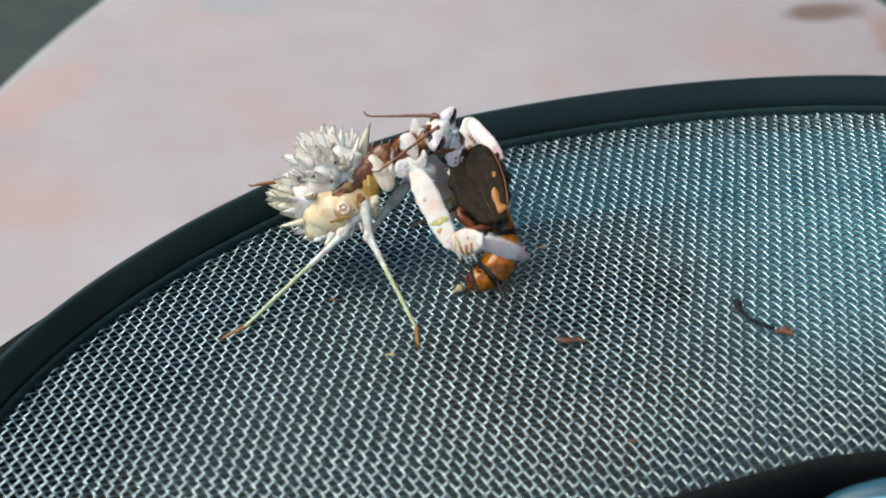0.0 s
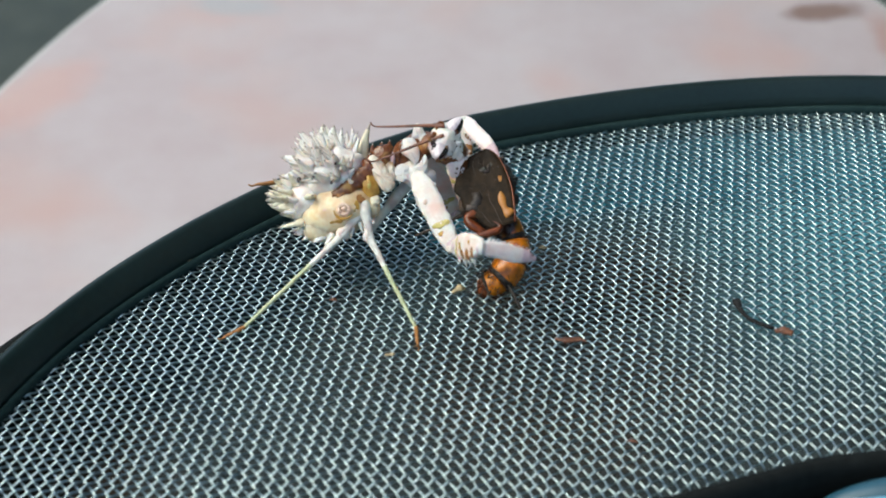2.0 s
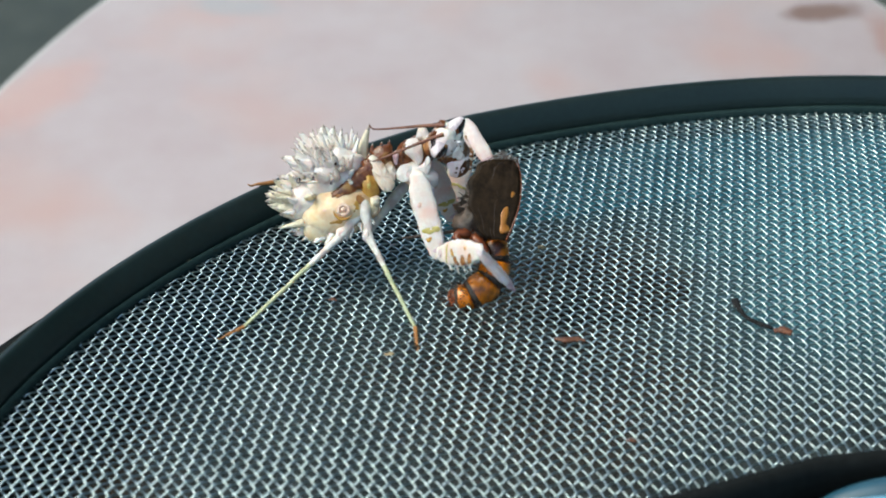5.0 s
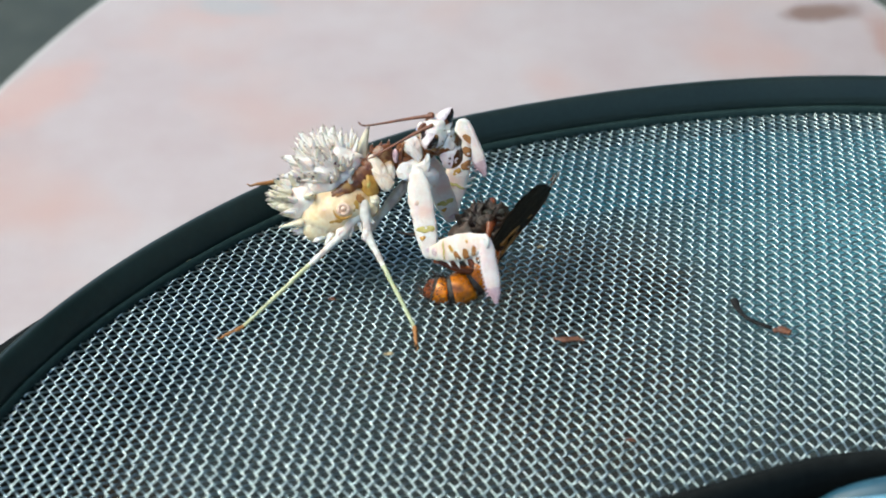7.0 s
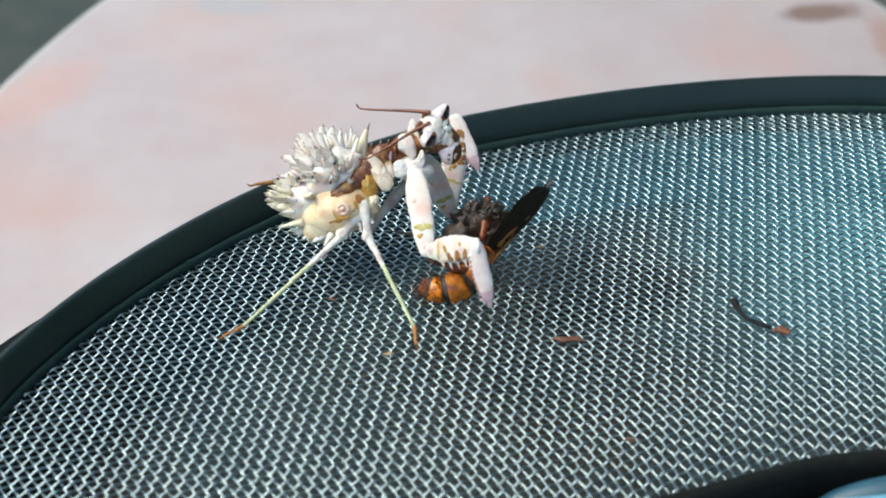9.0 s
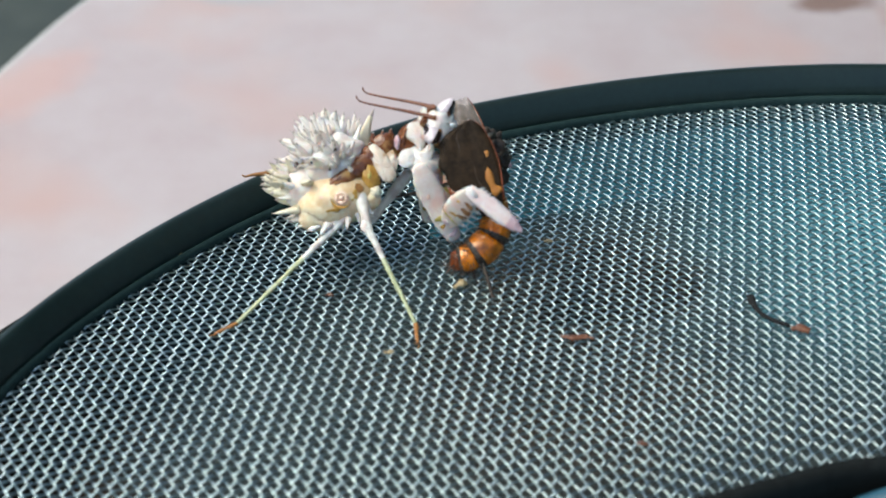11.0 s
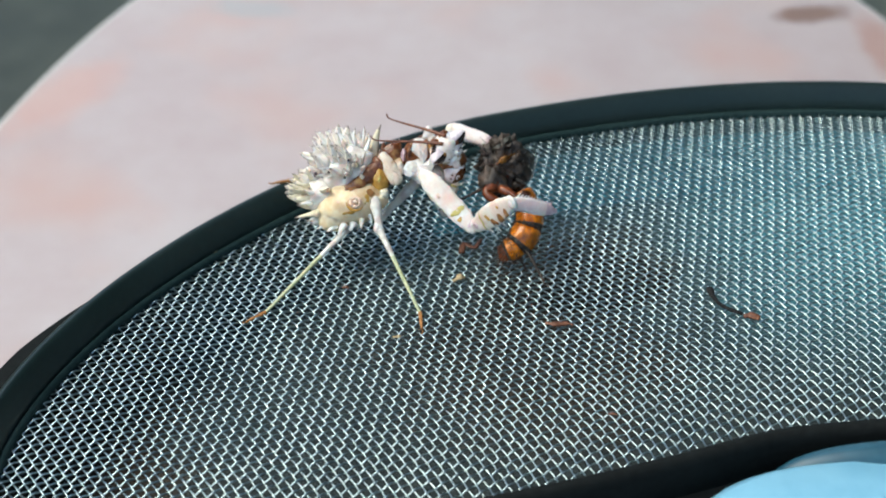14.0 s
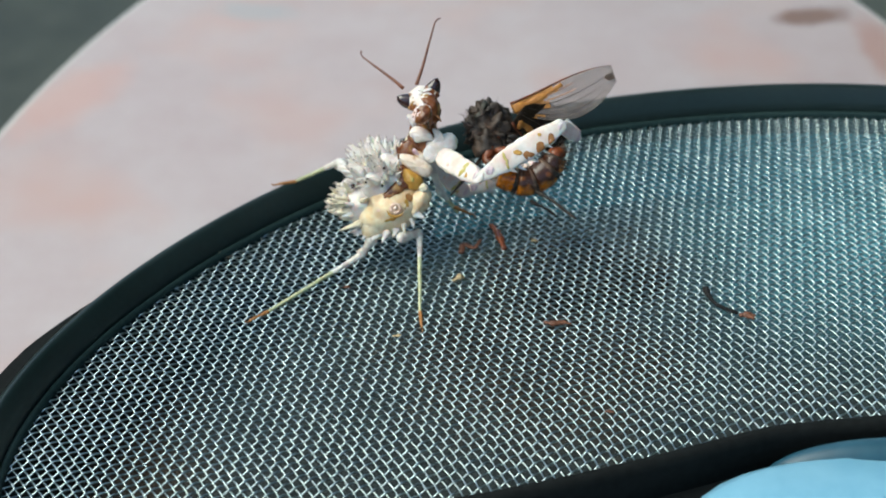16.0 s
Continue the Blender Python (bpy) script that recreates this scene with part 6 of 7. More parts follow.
    walk(FAR_ARM[1], [
        (0, aim(G(801.5, 377.7, 8.42), G(833.7, 207.6, 8.42), 0)), (0.5, aim(G(801.8, 377.4, 8.66), G(830.2, 206.6, 8.66), 0)),
        (1, aim(G(801.9, 376.9, 8.90), G(826.6, 205.6, 8.90), 0)), (1.5, aim(G(802.1, 376.4, 8.93), G(823.0, 204.6, 8.93), 0)),
        (2, aim(G(802.4, 376.7, 8.71), G(825.2, 205.1, 8.71), 0)), (2.5, aim(G(802.8, 377.0, 8.89), G(827.4, 205.6, 8.89), 0)),
        (3, aim(G(803.1, 377.3, 9.05), G(829.1, 206.1, 9.05), 0)), (3.5, aim(G(803.4, 377.6, 8.97), G(830.7, 206.7, 8.97), 0)),
        (4, aim(G(803.5, 378.5, 8.85), G(830.2, 207.4, 8.85), 0)), (4.2, aim(G(803.6, 378.8, 8.82), G(829.9, 207.7, 8.82), 0)),
        (4.9, aim(G(803.6, 381.4, 8.55), G(828.9, 210.1, 8.55), 0)), (5.6, aim(G(803.6, 383.9, 8.25), G(827.8, 212.5, 8.25), 0)),
        (6.3, aim(G(803.7, 386.5, 7.92), G(826.8, 214.9, 7.92), 0)), (7, aim(G(803.6, 382.7, 8.01), G(825.1, 210.9, 8.01), 0)),
        (7.5, aim(G(803.2, 379.8, 8.15), G(820.5, 207.5, 8.15), 0)), (8, aim(G(802.8, 376.8, 8.33), G(816.0, 204.1, 8.33), 0)),
        (8.5, aim(G(802.3, 373.6, 8.59), G(811.5, 200.8, 8.59), 0)), (9, aim(G(801.9, 374.4, 8.56), G(811.7, 201.5, 8.56), 0)),
        (9.2, aim(G(801.1, 376.5, 8.55), G(811.1, 203.7, 8.55), 0)), (9.9, aim(G(785.5, 386.8, 8.50), G(820.4, 217.2, 8.50), 0)),
        (10.6, aim(G(769.8, 393.9, 8.42), G(828.8, 231.2, 8.42), 0)), (11.3, aim(G(755.5, 398.4, 8.30), G(836.6, 245.4, 8.30), 0)),
        (11.5, aim(G(757.6, 394.8, 8.62), G(837.7, 241.3, 8.62), 0)), (12, aim(G(758.1, 392.6, 8.79), G(834.0, 237.0, 8.79), 0)),
        (12.5, aim(G(757.7, 390.2, 8.87), G(830.4, 233.1, 8.87), 0)), (13, aim(G(761.5, 384.4, 9.30), G(832.0, 226.3, 9.30), 0)),
        (13.5, aim(G(783.3, 386.8, 8.74), G(806.4, 215.3, 8.74), 0)), (14, aim(G(788.1, 383.2, 8.76), G(799.1, 210.5, 8.76), 0)),
        (14.5, aim(G(792.1, 385.7, 9.33), G(835.7, 218.2, 9.33), 0)), (15, aim(G(775.8, 391.8, 8.89), G(855.2, 238.0, 8.89), 0)),
        (15.3, aim(G(760.6, 395.5, 9.44), G(832.5, 238.0, 9.44), 0)), (15.5, aim(G(781.8, 390.6, 8.97), G(873.4, 243.7, 8.97), 0)),
        (15.6, aim(G(798.3, 376.2, 9.51), G(916.3, 331.2, 18.13), 0)), (15.7, aim(G(799.4, 372.2, 9.64), G(917.4, 322.2, 18.11), 0)),
        (15.8, aim(G(800.6, 368.2, 9.76), G(918.6, 313.2, 18.07), 0)), (15.9, aim(G(812.0, 353.9, 9.74), G(930.0, 293.9, 17.86), 0)),
        (16, aim(G(823.5, 339.5, 9.58), G(941.5, 274.5, 17.49), 0)),
    ])
    walk(FAR_ARM[2], [
        (0, aim(G(833.7, 207.6, 8.42), G(891.1, 275.4, 4.82), 0)), (0.5, aim(G(830.2, 206.6, 8.66), G(888.2, 273.1, 4.99), 0)),
        (1, aim(G(826.6, 205.6, 8.90), G(885.3, 270.7, 5.15), 0)), (1.5, aim(G(823.0, 204.6, 8.93), G(882.5, 268.4, 5.13), 0)),
        (2, aim(G(825.2, 205.1, 8.71), G(884.1, 271.4, 5.10), 0)), (2.5, aim(G(827.4, 205.6, 8.89), G(885.8, 274.5, 5.49), 0)),
        (3, aim(G(829.1, 206.1, 9.05), G(887.5, 279.1, 6.13), 0)), (3.5, aim(G(830.7, 206.7, 8.97), G(889.2, 283.6, 6.67), 0)),
        (4, aim(G(830.2, 207.4, 8.85), G(888.6, 285.8, 6.82), 0)), (4.2, aim(G(829.9, 207.7, 8.82), G(888.4, 286.7, 6.92), 0)),
        (4.9, aim(G(828.9, 210.1, 8.55), G(881.3, 294.8, 7.07), 0)), (5.6, aim(G(827.8, 212.5, 8.25), G(874.2, 303.0, 8.09), 0)),
        (6.3, aim(G(826.8, 214.9, 7.92), G(867.1, 311.1, 7.92), 0)), (7, aim(G(825.1, 210.9, 8.01), G(865.4, 307.1, 8.01), 0)),
        (7.5, aim(G(820.5, 207.5, 8.15), G(861.5, 303.8, 8.15), 0)), (8, aim(G(816.0, 204.1, 8.33), G(857.7, 300.5, 8.33), 0)),
        (8.5, aim(G(811.5, 200.8, 8.59), G(853.9, 297.1, 8.59), 0)), (9, aim(G(811.7, 201.5, 8.56), G(854.1, 297.9, 8.56), 0)),
        (9.2, aim(G(811.1, 203.7, 8.55), G(853.4, 299.6, 8.55), 0)), (9.9, aim(G(820.4, 217.2, 8.50), G(871.3, 301.7, 6.72), 0)),
        (10.6, aim(G(828.8, 231.2, 8.42), G(888.1, 304.7, 5.68), 0)), (11.3, aim(G(836.6, 245.4, 8.30), G(904.2, 308.2, 5.19), 0)),
        (11.5, aim(G(837.7, 241.3, 8.62), G(905.9, 304.8, 5.67), 0)), (12, aim(G(834.0, 237.0, 8.79), G(912.4, 306.6, 8.79), 0)),
        (12.5, aim(G(830.4, 233.1, 8.87), G(914.5, 308.8, 8.87), 0)), (13, aim(G(832.0, 226.3, 9.30), G(917.3, 302.0, 9.30), 0)),
        (13.5, aim(G(806.4, 215.3, 8.74), G(890.6, 253.5, 5.67), 0)), (14, aim(G(799.1, 210.5, 8.76), G(891.7, 246.0, 7.14), 0)),
        (14.5, aim(G(835.7, 218.2, 9.33), G(915.7, 279.0, 8.20), 0)), (15, aim(G(855.2, 238.0, 8.89), G(917.3, 289.8, 4.40), 0)),
        (15.3, aim(G(832.5, 238.0, 9.44), G(875.5, 323.7, 6.99), 0)), (15.5, aim(G(873.4, 243.7, 8.97), G(915.1, 312.4, 4.44), 0)),
        (15.6, aim(G(916.3, 331.2, 18.13), G(976.3, 351.2, 12.34), 0)), (15.7, aim(G(917.4, 322.2, 18.11), G(977.4, 342.2, 12.32), 0)),
        (15.8, aim(G(918.6, 313.2, 18.07), G(978.6, 333.2, 12.27), 0)), (15.9, aim(G(930.0, 293.9, 17.86), G(990.0, 313.9, 12.07), 0)),
        (16, aim(G(941.5, 274.5, 17.49), G(1001.5, 294.5, 11.70), 0)),
    ])
    walk(LEGS["hind_near"][0], [
        (0, aim(G(643.1, 370.5, -1.93), G(607.1, 418.4, -3.40))), (4.2, aim(G(644.0, 371.1, -1.94), G(607.7, 418.8, -3.40))),
        (6.3, aim(G(644.7, 371.5, -1.95), G(608.2, 419.1, -3.40))), (9.2, aim(G(645.6, 373.2, -1.95), G(608.9, 420.6, -3.40))),
        (11.3, aim(G(640.1, 370.9, -2.00), G(598.4, 418.1, -1.61))), (12, aim(G(640.5, 371.5, -1.99), G(598.8, 418.6, -1.58))),
        (13, aim(G(638.8, 373.6, -1.96), G(597.9, 420.0, -1.03))), (13.5, aim(G(636.1, 372.4, -1.88), G(594.9, 418.1, -0.83))),
        (14, aim(G(634.7, 372.1, -1.79), G(593.3, 417.3, -0.67))), (14.5, aim(G(638.5, 363.6, -2.17), G(587.0, 396.0, -3.40))),
        (15, aim(G(640.1, 371.7, -2.05), G(586.5, 403.8, -2.74))), (15.3, aim(G(641.5, 377.3, -1.96), G(599.8, 422.6, -0.91))),
        (15.5, aim(G(647.8, 379.7, -1.98), G(602.0, 422.6, -1.42))), (15.6, aim(G(642.0, 441.2, -0.72), G(615.3, 473.5, 2.73))),
        (15.8, aim(G(643.5, 435.5, -0.97), G(616.4, 470.1, 2.34))), (16, aim(G(645.0, 429.6, -1.21), G(617.5, 466.8, 1.92))),
    ])
    walk(LEGS["hind_near"][1], [
        (0, aim(G(607.1, 418.4, -3.40), G(440.6, 576.6, -4.85))), (4.2, aim(G(607.7, 418.8, -3.40), G(440.6, 576.6, -4.85))),
        (6.3, aim(G(608.2, 419.1, -3.40), G(440.6, 576.6, -4.85))), (9.2, aim(G(608.9, 420.6, -3.40), G(440.6, 576.6, -4.85))),
        (11.3, aim(G(598.4, 418.1, -1.61), G(440.6, 576.6, -4.85))), (12, aim(G(598.8, 418.6, -1.58), G(440.6, 576.6, -4.85))),
        (13, aim(G(597.9, 420.0, -1.03), G(440.6, 576.6, -4.85))), (13.5, aim(G(594.9, 418.1, -0.83), G(440.6, 576.6, -4.85))),
        (14, aim(G(593.3, 417.3, -0.67), G(440.6, 576.6, -4.85))), (14.5, aim(G(587.0, 396.0, -3.40), G(440.6, 576.6, -4.85))),
        (15, aim(G(586.5, 403.8, -2.74), G(440.6, 576.6, -4.85))), (15.3, aim(G(599.8, 422.6, -0.91), G(440.6, 576.6, -4.85))),
        (15.5, aim(G(602.0, 422.6, -1.42), G(440.6, 576.6, -4.85))), (15.6, aim(G(615.3, 473.5, 2.73), G(440.6, 576.6, -4.85))),
        (15.8, aim(G(616.4, 470.1, 2.34), G(440.6, 576.6, -4.85))), (16, aim(G(617.5, 466.8, 1.92), G(440.6, 576.6, -4.85))),
    ])
    walk(LEGS["hind_near"][2], [
        (0, aim(G(440.6, 576.6, -4.85), G(422.4, 585.8, -5.56))), (4.2, aim(G(440.6, 576.6, -4.85), G(422.4, 585.8, -5.56))),
        (6.3, aim(G(440.6, 576.6, -4.85), G(422.4, 585.8, -5.56))), (9.2, aim(G(440.6, 576.6, -4.85), G(422.4, 585.8, -5.56))),
        (11.3, aim(G(440.6, 576.6, -4.85), G(422.4, 585.8, -5.56))), (12, aim(G(440.6, 576.6, -4.85), G(422.4, 585.8, -5.56))),
        (13, aim(G(440.6, 576.6, -4.85), G(422.4, 585.8, -5.56))), (13.5, aim(G(440.6, 576.6, -4.85), G(422.4, 585.8, -5.56))),
        (14, aim(G(440.6, 576.6, -4.85), G(422.4, 585.8, -5.56))), (14.5, aim(G(440.6, 576.6, -4.85), G(422.4, 585.8, -5.56))),
        (15, aim(G(440.6, 576.6, -4.85), G(422.4, 585.8, -5.56))), (15.3, aim(G(440.6, 576.6, -4.85), G(422.4, 585.8, -5.56))),
        (15.5, aim(G(440.6, 576.6, -4.85), G(422.4, 585.8, -5.56))), (15.6, aim(G(440.6, 576.6, -4.85), G(422.4, 585.8, -5.56))),
        (15.8, aim(G(440.6, 576.6, -4.85), G(422.4, 585.8, -5.56))), (16, aim(G(440.6, 576.6, -4.85), G(422.4, 585.8, -5.56))),
    ])
    walk(LEGS["mid_near"][0], [
        (0, aim(G(646.1, 363.1, -2.53), G(656.6, 422.4, -2.94))), (4.2, aim(G(646.7, 362.7, -2.51), G(656.8, 421.9, -3.02))),
        (6.3, aim(G(647.1, 362.5, -2.50), G(657.1, 421.7, -3.02))), (9.2, aim(G(647.6, 363.1, -2.55), G(657.4, 422.7, -2.80))),
        (11.3, aim(G(643.2, 362.7, -2.44), G(657.1, 418.1, -3.90))), (12, aim(G(644.4, 361.9, -2.46), G(658.1, 418.7, -3.59))),
        (13, aim(G(644.5, 362.2, -2.49), G(657.7, 420.0, -3.33))), (13.5, aim(G(646.2, 361.4, -2.52), G(657.9, 419.2, -3.51))),
        (14, aim(G(648.6, 360.7, -2.57), G(659.1, 419.4, -3.31))), (14.5, aim(G(650.9, 346.1, -2.15), G(658.0, 400.5, -4.00))),
        (15, aim(G(648.8, 365.4, -2.39), G(657.8, 414.9, -4.84))), (15.3, aim(G(646.7, 366.7, -2.20), G(653.4, 418.2, -4.46))),
        (15.5, aim(G(653.2, 359.3, -2.41), G(664.4, 418.2, -3.01))), (15.6, aim(G(700.7, 432.5, -3.23), G(730.6, 425.9, 0.56))),
        (15.8, aim(G(699.3, 432.9, -3.24), G(732.3, 424.2, 0.39))), (16, aim(G(697.9, 433.4, -3.23), G(734.0, 422.6, 0.21))),
    ])
    walk(LEGS["mid_near"][1], [
        (0, aim(G(656.6, 422.4, -2.94), G(737.7, 575.2, -6.91))), (4.2, aim(G(656.8, 421.9, -3.02), G(737.7, 575.2, -6.91))),
        (6.3, aim(G(657.1, 421.7, -3.02), G(737.7, 575.2, -6.91))), (9.2, aim(G(657.4, 422.7, -2.80), G(737.7, 575.2, -6.91))),
        (11.3, aim(G(657.1, 418.1, -3.90), G(737.7, 575.2, -6.91))), (12, aim(G(658.1, 418.7, -3.59), G(737.7, 575.2, -6.91))),
        (13, aim(G(657.7, 420.0, -3.33), G(737.7, 575.2, -6.91))), (13.5, aim(G(657.9, 419.2, -3.51), G(737.7, 575.2, -6.91))),
        (14, aim(G(659.1, 419.4, -3.31), G(737.7, 575.2, -6.91))), (14.5, aim(G(658.0, 400.5, -4.00), G(737.7, 575.2, -6.91))),
        (15, aim(G(657.8, 414.9, -4.84), G(737.7, 575.2, -6.91))), (15.3, aim(G(653.4, 418.2, -4.46), G(737.7, 575.2, -6.91))),
        (15.5, aim(G(664.4, 418.2, -3.01), G(737.7, 575.2, -6.91))), (15.6, aim(G(730.6, 425.9, 0.56), G(737.7, 575.2, -6.91))),
        (15.8, aim(G(732.3, 424.2, 0.39), G(737.7, 575.2, -6.91))), (16, aim(G(734.0, 422.6, 0.21), G(737.7, 575.2, -6.91))),
    ])
    walk(LEGS["mid_near"][2], [
        (0, aim(G(737.7, 575.2, -6.91), G(742.1, 605.9, -9.35))), (4.2, aim(G(737.7, 575.2, -6.91), G(742.1, 605.9, -9.35))),
        (6.3, aim(G(737.7, 575.2, -6.91), G(742.1, 605.9, -9.35))), (9.2, aim(G(737.7, 575.2, -6.91), G(742.1, 605.9, -9.35))),
        (11.3, aim(G(737.7, 575.2, -6.91), G(742.1, 605.9, -9.35))), (12, aim(G(737.7, 575.2, -6.91), G(742.1, 605.9, -9.35))),
        (13, aim(G(737.7, 575.2, -6.91), G(742.1, 605.9, -9.35))), (13.5, aim(G(737.7, 575.2, -6.91), G(742.1, 605.9, -9.35))),
        (14, aim(G(737.7, 575.2, -6.91), G(742.1, 605.9, -9.35))), (14.5, aim(G(737.7, 575.2, -6.91), G(742.1, 605.9, -9.35))),
        (15, aim(G(737.7, 575.2, -6.91), G(742.1, 605.9, -9.35))), (15.3, aim(G(737.7, 575.2, -6.91), G(742.1, 605.9, -9.35))),
        (15.5, aim(G(737.7, 575.2, -6.91), G(742.1, 605.9, -9.35))), (15.6, aim(G(737.7, 575.2, -6.91), G(742.1, 605.9, -9.35))),
        (15.8, aim(G(737.7, 575.2, -6.91), G(742.1, 605.9, -9.35))), (16, aim(G(737.7, 575.2, -6.91), G(742.1, 605.9, -9.35))),
    ])
    walk(LEGS["mid_far"][0], [
        (0, aim(G(718.1, 327.3, 2.52), G(654.8, 403.1, 5.00))), (4.2, aim(G(718.2, 326.5, 2.53), G(655.1, 402.5, 5.00))),
        (6.3, aim(G(718.4, 326.2, 2.54), G(655.4, 402.3, 5.00))), (9.2, aim(G(718.5, 327.0, 2.53), G(655.7, 403.2, 5.00))),
        (11.3, aim(G(722.7, 323.6, 2.42), G(660.7, 399.8, 5.00))), (12, aim(G(723.8, 324.1, 2.49), G(660.5, 399.6, 5.00))),
        (13, aim(G(723.7, 325.1, 2.57), G(658.9, 399.8, 5.00))), (13.5, aim(G(725.8, 322.4, 2.55), G(658.5, 394.8, 5.00))),
        (14, aim(G(728.8, 321.0, 2.54), G(659.1, 391.0, 5.00))), (14.5, aim(G(733.3, 318.6, 2.50), G(660.9, 385.6, 5.00))),
        (15, aim(G(725.2, 323.1, 2.38), G(658.2, 394.6, 5.00))), (15.3, aim(G(728.3, 323.3, 2.39), G(660.9, 394.6, 5.00))),
        (15.5, aim(G(730.4, 323.5, 2.40), G(662.8, 394.6, 5.00))), (15.6, aim(G(742.4, 276.2, 0.71), G(781.0, 353.3, 5.00))),
        (15.8, aim(G(742.4, 270.9, 0.62), G(779.9, 347.6, 5.00))), (16, aim(G(742.4, 265.6, 0.53), G(778.7, 341.8, 5.00))),
    ])
    walk(LEGS["mid_far"][1], [
        (0, aim(G(654.8, 403.1, 5.00), G(581.2, 396.1, 9.00))), (4.2, aim(G(655.1, 402.5, 5.00), G(590.9, 392.7, 9.00))),
        (6.3, aim(G(655.4, 402.3, 5.00), G(595.9, 391.1, 9.00))), (9.2, aim(G(655.7, 403.2, 5.00), G(602.9, 390.2, 9.00))),
        (11.3, aim(G(660.7, 399.8, 5.00), G(608.0, 402.4, 9.00))), (12, aim(G(660.5, 399.6, 5.00), G(602.5, 399.6, 9.00))),
        (13, aim(G(658.9, 399.8, 5.00), G(593.4, 395.9, 9.00))), (13.5, aim(G(658.5, 394.8, 5.00), G(589.7, 394.1, 9.00))),
        (14, aim(G(659.1, 391.0, 5.00), G(587.1, 393.8, 9.00))), (14.5, aim(G(660.9, 385.6, 5.00), G(586.0, 391.6, 9.00))),
        (15, aim(G(658.2, 394.6, 5.00), G(586.5, 391.0, 9.00))), (15.3, aim(G(660.9, 394.6, 5.00), G(587.1, 390.7, 9.00))),
        (15.5, aim(G(662.8, 394.6, 5.00), G(587.6, 390.5, 9.00))), (15.6, aim(G(781.0, 353.3, 5.00), G(803.8, 375.3, 9.00))),
        (15.8, aim(G(779.9, 347.6, 5.00), G(802.0, 371.8, 9.00))), (16, aim(G(778.7, 341.8, 5.00), G(800.3, 368.3, 9.00))),
    ])
    walk(LEGS["mid_far"][2], [
        (0, aim(G(581.2, 396.1, 9.00), G(549.2, 387.5, 9.60))), (4.2, aim(G(590.9, 392.7, 9.00), G(558.9, 385.1, 9.60))),
        (6.3, aim(G(595.9, 391.1, 9.00), G(563.9, 383.9, 9.60))), (9.2, aim(G(602.9, 390.2, 9.00), G(571.0, 383.6, 9.60))),
        (11.3, aim(G(608.0, 402.4, 9.00), G(577.2, 396.5, 9.60))), (12, aim(G(602.5, 399.6, 9.00), G(570.5, 393.6, 9.60))),
        (13, aim(G(593.4, 395.9, 9.00), G(559.6, 389.7, 9.60))), (13.5, aim(G(589.7, 394.1, 9.00), G(555.1, 387.9, 9.60))),
        (14, aim(G(587.1, 393.8, 9.00), G(551.9, 387.6, 9.60))), (14.5, aim(G(586.0, 391.6, 9.00), G(550.3, 385.4, 9.60))),
        (15, aim(G(586.5, 391.0, 9.00), G(550.7, 384.9, 9.60))), (15.3, aim(G(587.1, 390.7, 9.00), G(551.4, 384.7, 9.60))),
        (15.5, aim(G(587.6, 390.5, 9.00), G(551.8, 384.5, 9.60))), (15.6, aim(G(803.8, 375.3, 9.00), G(851.8, 393.8, 9.60))),
        (15.8, aim(G(802.0, 371.8, 9.00), G(851.2, 391.5, 9.60))), (16, aim(G(800.3, 368.3, 9.00), G(850.6, 389.1, 9.60))),
    ])
    walk(LEGS["hind_far"][0], [
        (0, aim(G(627.2, 338.4, 3.04), G(555.1, 325.0, 9.00))), (4.2, aim(G(632.6, 339.3, 3.34), G(556.2, 325.3, 9.00))),
        (6.3, aim(G(635.2, 339.8, 3.48), G(557.0, 325.5, 9.00))), (9.2, aim(G(638.7, 342.0, 3.66), G(558.2, 327.3, 9.00))),
        (11.3, aim(G(648.1, 359.3, 3.30), G(572.5, 343.8, 9.00))), (12, aim(G(644.3, 355.4, 3.34), G(568.4, 339.2, 9.00))),
        (13, aim(G(637.4, 349.9, 3.36), G(561.3, 332.9, 9.00))), (13.5, aim(G(634.7, 347.6, 3.35), G(558.9, 330.1, 9.00))),
        (14, aim(G(633.2, 346.8, 3.33), G(557.8, 329.0, 9.00))), (14.5, aim(G(633.4, 344.9, 3.30), G(558.5, 326.5, 9.00))),
        (15, aim(G(634.9, 345.1, 3.24), G(561.0, 326.2, 9.00))), (15.3, aim(G(636.1, 345.3, 3.20), G(562.9, 326.2, 9.00))),
        (15.5, aim(G(637.0, 345.5, 3.17), G(564.2, 326.2, 9.00))), (15.6, aim(G(642.0, 329.9, 5.01), G(557.2, 286.5, 9.00))),
        (15.8, aim(G(643.3, 326.7, 4.98), G(559.5, 281.8, 9.00))), (16, aim(G(644.6, 323.6, 4.96), G(561.9, 277.2, 9.00))),
    ])
